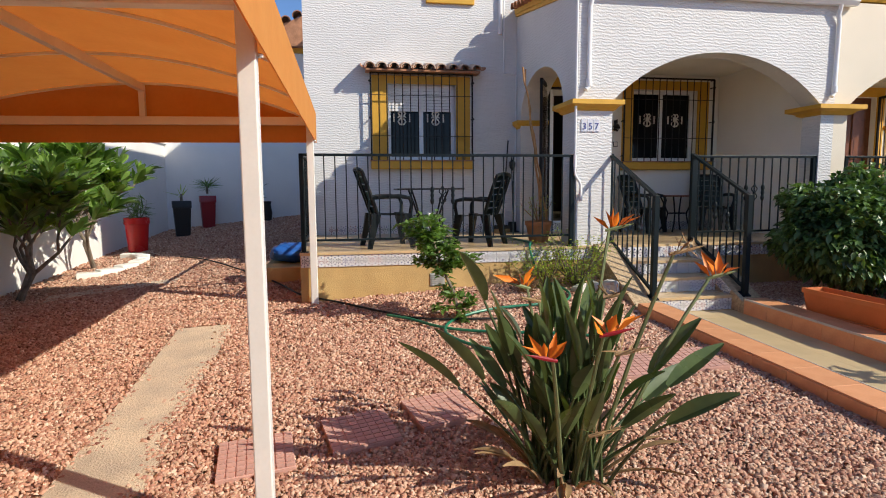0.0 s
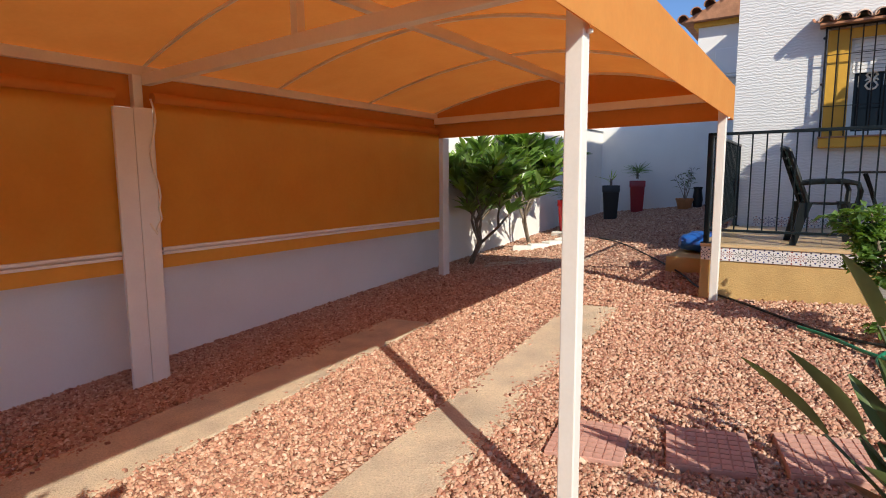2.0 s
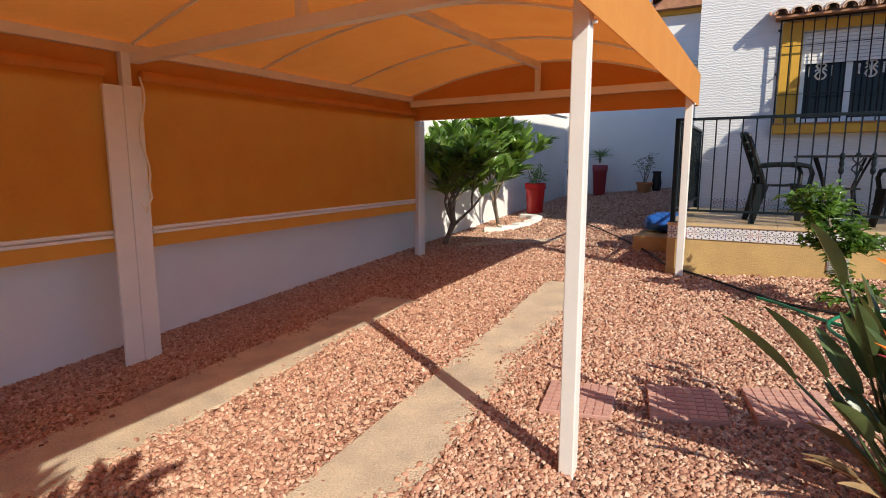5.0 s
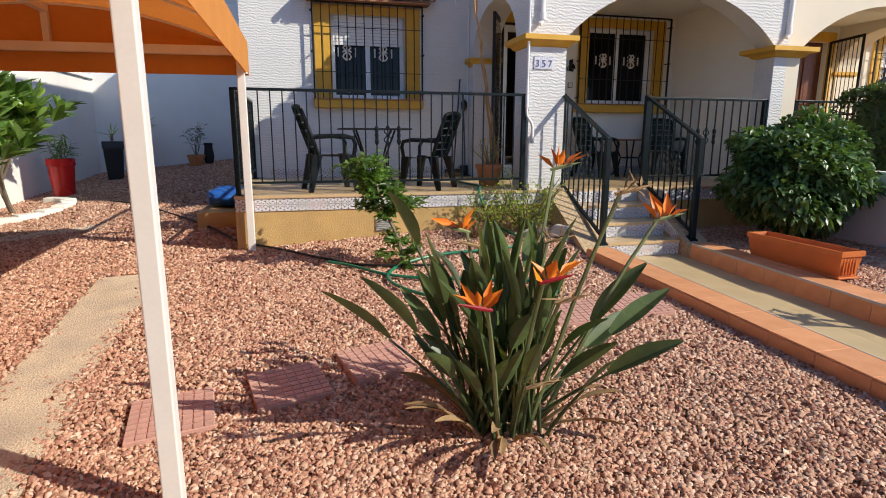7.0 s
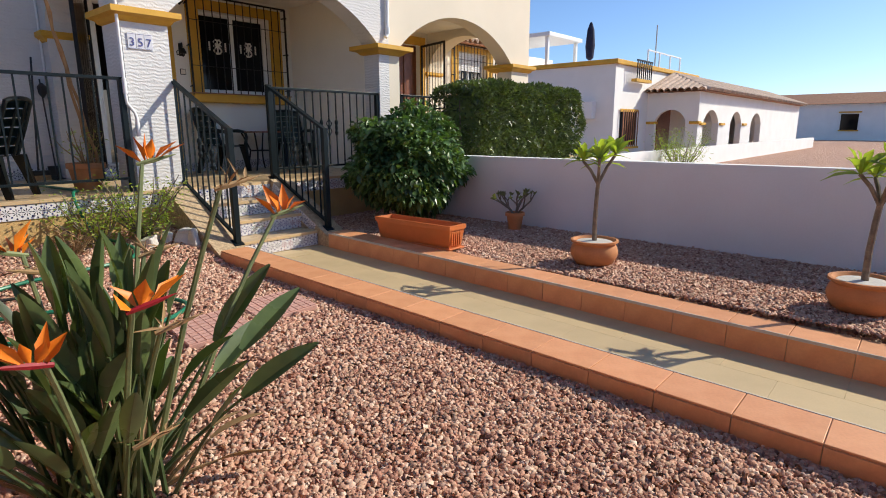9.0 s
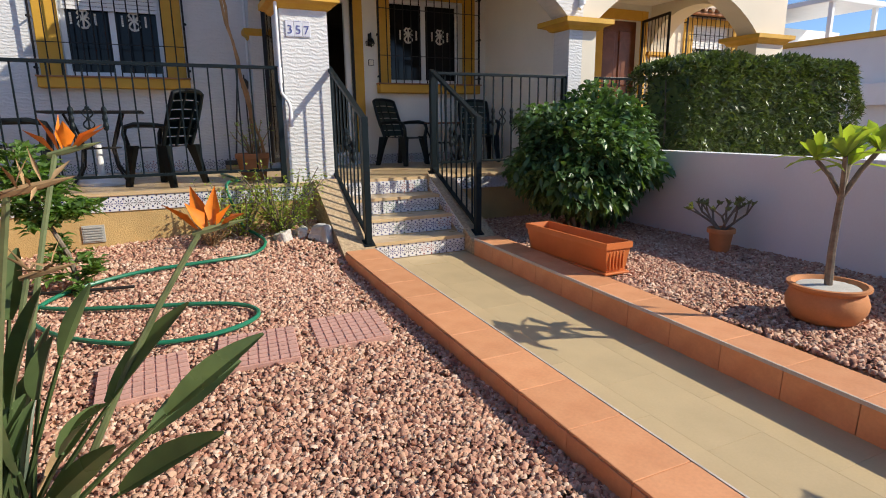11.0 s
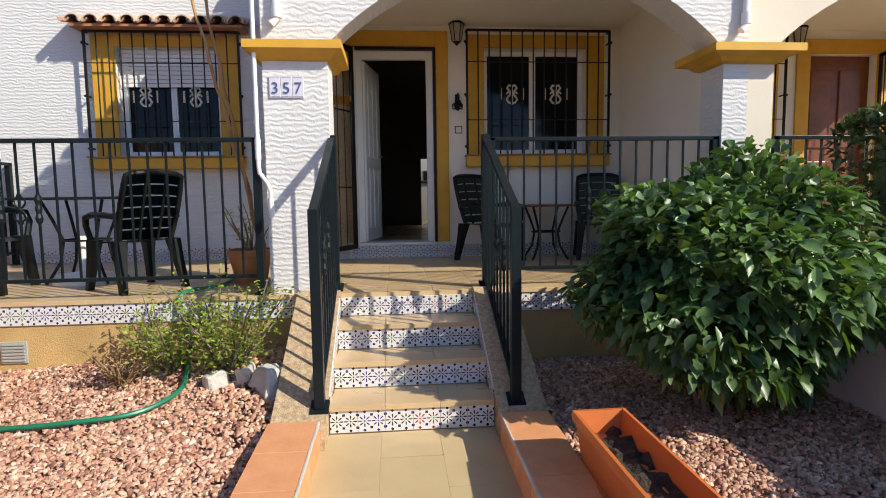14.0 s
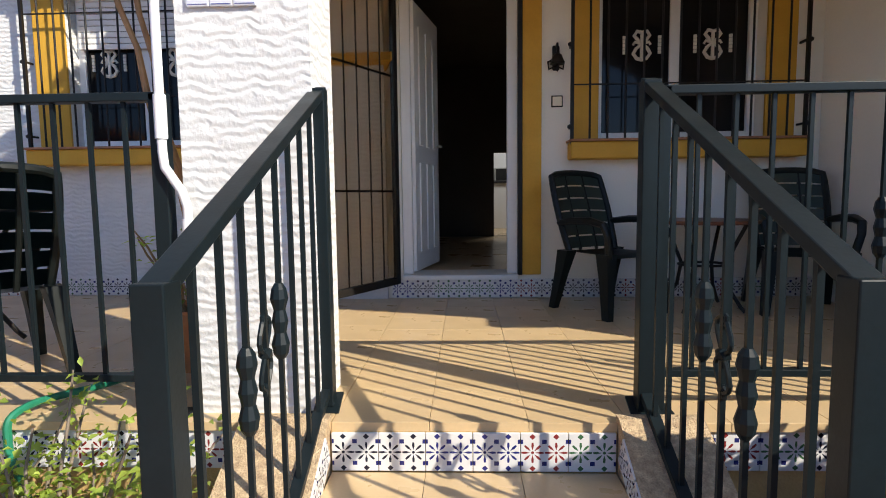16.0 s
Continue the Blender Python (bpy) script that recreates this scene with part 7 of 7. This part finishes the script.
PAVER_STUD = boxed(-0.021, 0.021, -0.021, 0.021, 0.0, 0.006)
p0 = build_paver(-0.60, 3.72, 8)
for cx, cy, turn in ((-0.03, 3.86, 12), (0.48, 4.0, 14), (2.44, 4.37, -4), (1.93, 4.30, -6), (1.40, 4.24, 2)):
    copy_thing(p0, pose(cx, cy, ground_z(cx, cy) + 0.012, 3.2, -2.4, turn))


def build_bed_edging():
    for k in range(7):
        a = -1.2 + 0.4 * k
        x, y = -4.15 + 0.62 * math.cos(a), 10.75 + 0.95 * math.sin(a)
        z = ground_z(x, y)
        ob = part("edging_block", boxed(x - 0.10, x + 0.10, y - 0.17, y + 0.17, z - 0.05, z + 0.07, 0.02, Matrix.Translation((x, y, 0)) @ Matrix.Rotation(a, 4, "Z") @ Matrix.Translation((-x, -y, 0))), "cream")
        tagged(ob, "pale concrete edging block round the tree bed", "edging block", "edging of the tree bed")

build_bed_edging()


# ---- tiles of floors, steps, kerbs ----
def piece_mesh(name, bm, mat):
    me = bpy.data.meshes.new(name)
    bmesh.ops.recalc_face_normals(bm, faces=bm.faces)
    bm.to_mesh(me); bm.free()
    me.materials.append(M[mat])
    return me

def lay(name, mesh, parent, at, rot=(0, 0, 0), scale=(1, 1, 1)):
    ob = new(name, mesh)
    ob.parent = parent
    ob.matrix_basis = pose(*at, *rot) @ Matrix.Diagonal((*scale, 1))
    return ob

structures = {o.name: o for o in scene.objects}
TILE = piece_mesh("glazed_tile", boxed(-0.0735, 0.0735, 0, 0.012, -0.0665, 0.0665, 0.002), "pattern_tile")

def tile_row(parent, x0, x1, y, z0, z1):
    """A row of patterned tiles on a face that looks towards -y."""
    n = max(1, round((x1 - x0) / 0.149))
    w = (x1 - x0) / n
    for k in range(n):
        lay("glazed_tile", TILE, parent, (x0 + w * (k + 0.5), y, (z0 + z1) / 2), scale=(w / 0.149, 1, (z1 - z0) / 0.135))

base1, base2 = structures["terrace_base"], structures["terrace_base_2"]
tile_row(base1, -0.575, 3.12, FRONT, T - 0.165, T - 0.032)
tile_row(base2, 4.07, 6.03, FRONT, T - 0.165, T - 0.032)
for k in range(4):
    y0 = 6.05 + 0.285 * k
    z0 = 0.085 + RISE * k
    tile_row(structures["step_core_%d" % (k + 1)], 3.133, 4.057, y0, z0 + 0.002, z0 + RISE - 0.029)
tile_row(structures["wall_bedroom"], -0.33, 2.6, W1 - 0.0125, T + 0.002, T + 0.137)
tile_row(structures["wall_porch"], 3.05, 6.04, W2 - 0.0125, T + 0.002, T + 0.137)
tile_row(structures["wall_porch"], 6.27, 8.2, W2 - 0.0125, T + 0.002, T + 0.137)
# tiled inner faces of the stair cheeks
SIDE = piece_mesh("cheek_tile", boxed(-0.0735, 0.0735, -0.003, 0.003, -0.0665, 0.0665, 0.001), "pattern_tile")
for k in range(6):
    y = 6.16 + 0.128 * k
    z = 0.185 + (y - 5.86) * 0.543 - 0.06
    lay("glazed_tile", SIDE, structures["stair_cheek_1"], (3.1315, y, z), (0, -28.5, 90), (0.95, 1, 0.75))
    lay("glazed_tile", SIDE, structures["stair_cheek_2"], (4.0585, y, z), (0, -28.5, 90), (0.95, 1, 0.75))

FLOOR = piece_mesh("floor_tile", boxed(-0.1642, 0.1642, -0.1642, 0.1642, -0.03, 0.0, 0.0015), "floor_tile")
def floor_area(parent, x0, x1, y0, y1, z, step=0.33, mesh=FLOOR, size=0.33):
    nx, ny = max(1, round((x1 - x0) / step)), max(1, round((y1 - y0) / step))
    wx, wy = (x1 - x0) / nx, (y1 - y0) / ny
    for j in range(ny):
        for i in range(nx):
            lay("floor_tile", mesh, parent, (x0 + wx * (i + 0.5), y0 + wy * (j + 0.5), z), scale=(wx / size, wy / size, 1))

floor_area(base1, -0.585, 3.13, FRONT - 0.012, W1 - 0.013, T)
floor_area(base2, 3.131, 6.04, FRONT - 0.012, W2 - 0.013, T)
floor_area(base2, 6.26, 9.33, FRONT + 0.02, W2 - 0.013, T, 0.66)
for k in range(3):
    y0 = 6.05 + 0.285 * k
    floor_area(structures["step_core_%d" % (k + 1)], 3.133, 4.057, y0 - 0.014, y0 + 0.285 - 0.001, 0.085 + RISE * (k + 1), 0.31)

PATH_TILE = piece_mesh("path_tile", boxed(-0.1497, 0.1497, -0.2996, 0.2996, -0.03, 0.0, 0.0008), "sand_tile")
angle = math.degrees(math.atan(0.028))
for j in range(16):
    for i in range(3):
        y = 6.045 - 0.30 - 0.6 * j
        yy = y - (0.3 if i == 1 else 0.0)
        lay("path_tile", PATH_TILE, structures["path"], (3.10 + 0.3195 * (i + 0.5), yy, path_z(yy) - 0.0005), (angle, 0, 0), (1.065, 1, 1))
lay("path_tile", PATH_TILE, structures["path"], (3.10 + 0.3195 * 1.5, 5.90, path_z(5.90) - 0.0005), (angle, 0, 0), (1.062, 0.49, 1))

KTOP = piece_mesh("kerb_tile", boxed(-0.127, 0.127, -0.1635, 0.1635, -0.012, 0.0, 0.003), "terracotta")
KSIDE = piece_mesh("kerb_side_tile", boxed(-0.006, 0.006, -0.1635, 0.1635, -0.16, 0.0, 0.002), "terracotta")
for j in range(28):
    y = 5.858 - 0.165 - 0.33 * j
    z = path_z(y) + 0.15
    for name, x in (("kerb_1", 2.97), ("kerb_2", 4.185)):
        lay("kerb_tile", KTOP, structures[name], (x, y, z + 0.0125), (angle, 0, 0))
    for name, x in (("kerb_1", 3.0965), ("kerb_2", 4.0635), ("kerb_1", 2.8435)):
        lay("kerb_side_tile", KSIDE, structures[name], (x, y, z), (angle, 0, 0))


# ---- gravel ----
def build_gravel():
    """Loose crushed stone over the beds: small angular lumps, joined into one mesh."""
    rnd = np.random.RandomState(77)
    def area(x0, x1, y0, y1, per):
        n = int((x1 - x0) * (y1 - y0) * per)
        return np.c_[rnd.uniform(x0, x1, n), rnd.uniform(y0, y1, n)]
    beds = ((-1.0, 2.84, 1.0, 3.6, 6000, 0.0092), (-4.62, -1.0, 1.0, 3.6, 4200, 0.0098), (-4.62, 2.84, 3.6, 5.6, 4300, 0.0094), (-4.62, 2.84, 5.6, 6.92, 2700, 0.0105),
            (-4.62, -0.6, 6.92, 9.5, 1700, 0.012), (-4.62, -0.65, 9.5, 16.3, 720, 0.0125), (-4.62, -1.0, -0.6, 1.0, 2400, 0.011), (-1.0, 2.84, -1.0, 1.0, 700, 0.016),
            (4.33, 6.04, 0.5, 6.92, 4000, 0.0096), (4.33, 6.04, -2.0, 0.5, 700, 0.018))
    spots = [area(*bed[:5]) for bed in beds]
    size = np.concatenate([np.full(len(s), bed[5]) for s, bed in zip(spots, beds)])
    p = np.concatenate(spots)
    x, y = p[:, 0], p[:, 1]
    keep = np.ones(len(p), bool)
    edge = 0.05 * np.sin(y * 2.3 + 1) + 0.035 * np.sin(y * 7.1) + 0.02 * np.sin(y * 17.0 + x * 9)
    mid1, mid2 = -1.40 - 0.028 * (y - 3), -3.06
    keep &= ~((np.abs(x - mid1) < 0.255 + edge + 0.06 * rnd.normal(size=len(p))) & (y < 6.36 + edge * 2))
    keep &= ~((np.abs(x - mid2) < 0.34 + edge + 0.06 * rnd.normal(size=len(p))) & (y < 5.4))
    for cx, cy in ((-0.60, 3.72), (-0.03, 3.86), (0.48, 4.0), (2.44, 4.37), (1.93, 4.30), (1.40, 4.24)):
        keep &= ~((np.abs(x - cx) < 0.195) & (np.abs(y - cy) < 0.195))
    keep &= ~((x > -1.15) & (y > 8.1) & (y < 9.4) & (x < -0.58))
    p, size = p[keep], size[keep]
    n = len(p)
    z = np.array([ground_z(a, b) for a, b in p])
    # an uneven lump with a small slanted top; its underside is buried
    lump = np.array([[-1, -1, -0.9], [1, -1, -0.9], [1, 1, -0.9], [-1, 1, -0.9], [-0.62, -0.62, 0.8], [0.62, -0.62, 0.8], [0.62, 0.62, 0.8], [-0.62, 0.62, 0.8]], float)
    V = lump[None] * rnd.uniform(0.5, 1.25, (n, 8, 3)) * (rnd.uniform(0.6, 1.5, (n, 1, 3)) * np.array([1.2, 1.0, 0.72]))
    q = rnd.normal(size=(n, 4)) * np.array([1, 0.24, 0.24, 1.0])
    q /= np.linalg.norm(q, axis=1)[:, None]
    w, a, b, c = q.T
    R = np.stack([1 - 2 * (b * b + c * c), 2 * (a * b - c * w), 2 * (a * c + b * w), 2 * (a * b + c * w), 1 - 2 * (a * a + c * c), 2 * (b * c - a * w), 2 * (a * c - b * w), 2 * (b * c + a * w), 1 - 2 * (a * a + b * b)], 1).reshape(n, 3, 3)
    V = np.einsum("nij,nkj->nki", R, V) * (size * rnd.uniform(0.55, 1.4, n))[:, None, None]
    V += np.c_[p, z + size * rnd.uniform(-0.35, 0.5, n)][:, None]
    faces = np.array([[4, 5, 6, 7], [0, 1, 5, 4], [1, 2, 6, 5], [2, 3, 7, 6], [3, 0, 4, 7]])
    F = (np.arange(n)[:, None, None] * 8 + faces[None]).reshape(-1, 4)
    me = bpy.data.meshes.new("gravel")
    me.vertices.add(n * 8); me.vertices.foreach_set("co", V.reshape(-1))
    me.loops.add(F.size); me.loops.foreach_set("vertex_index", F.ravel().astype(np.int32))
    me.polygons.add(len(F)); me.polygons.foreach_set("loop_start", np.arange(0, F.size, 4, dtype=np.int32))
    me.update()
    me.materials.append(M["stone"])
    tagged(new("gravel", me), "loose pink crushed stone gravel over the garden", "gravel", "", "stuff")

build_gravel()
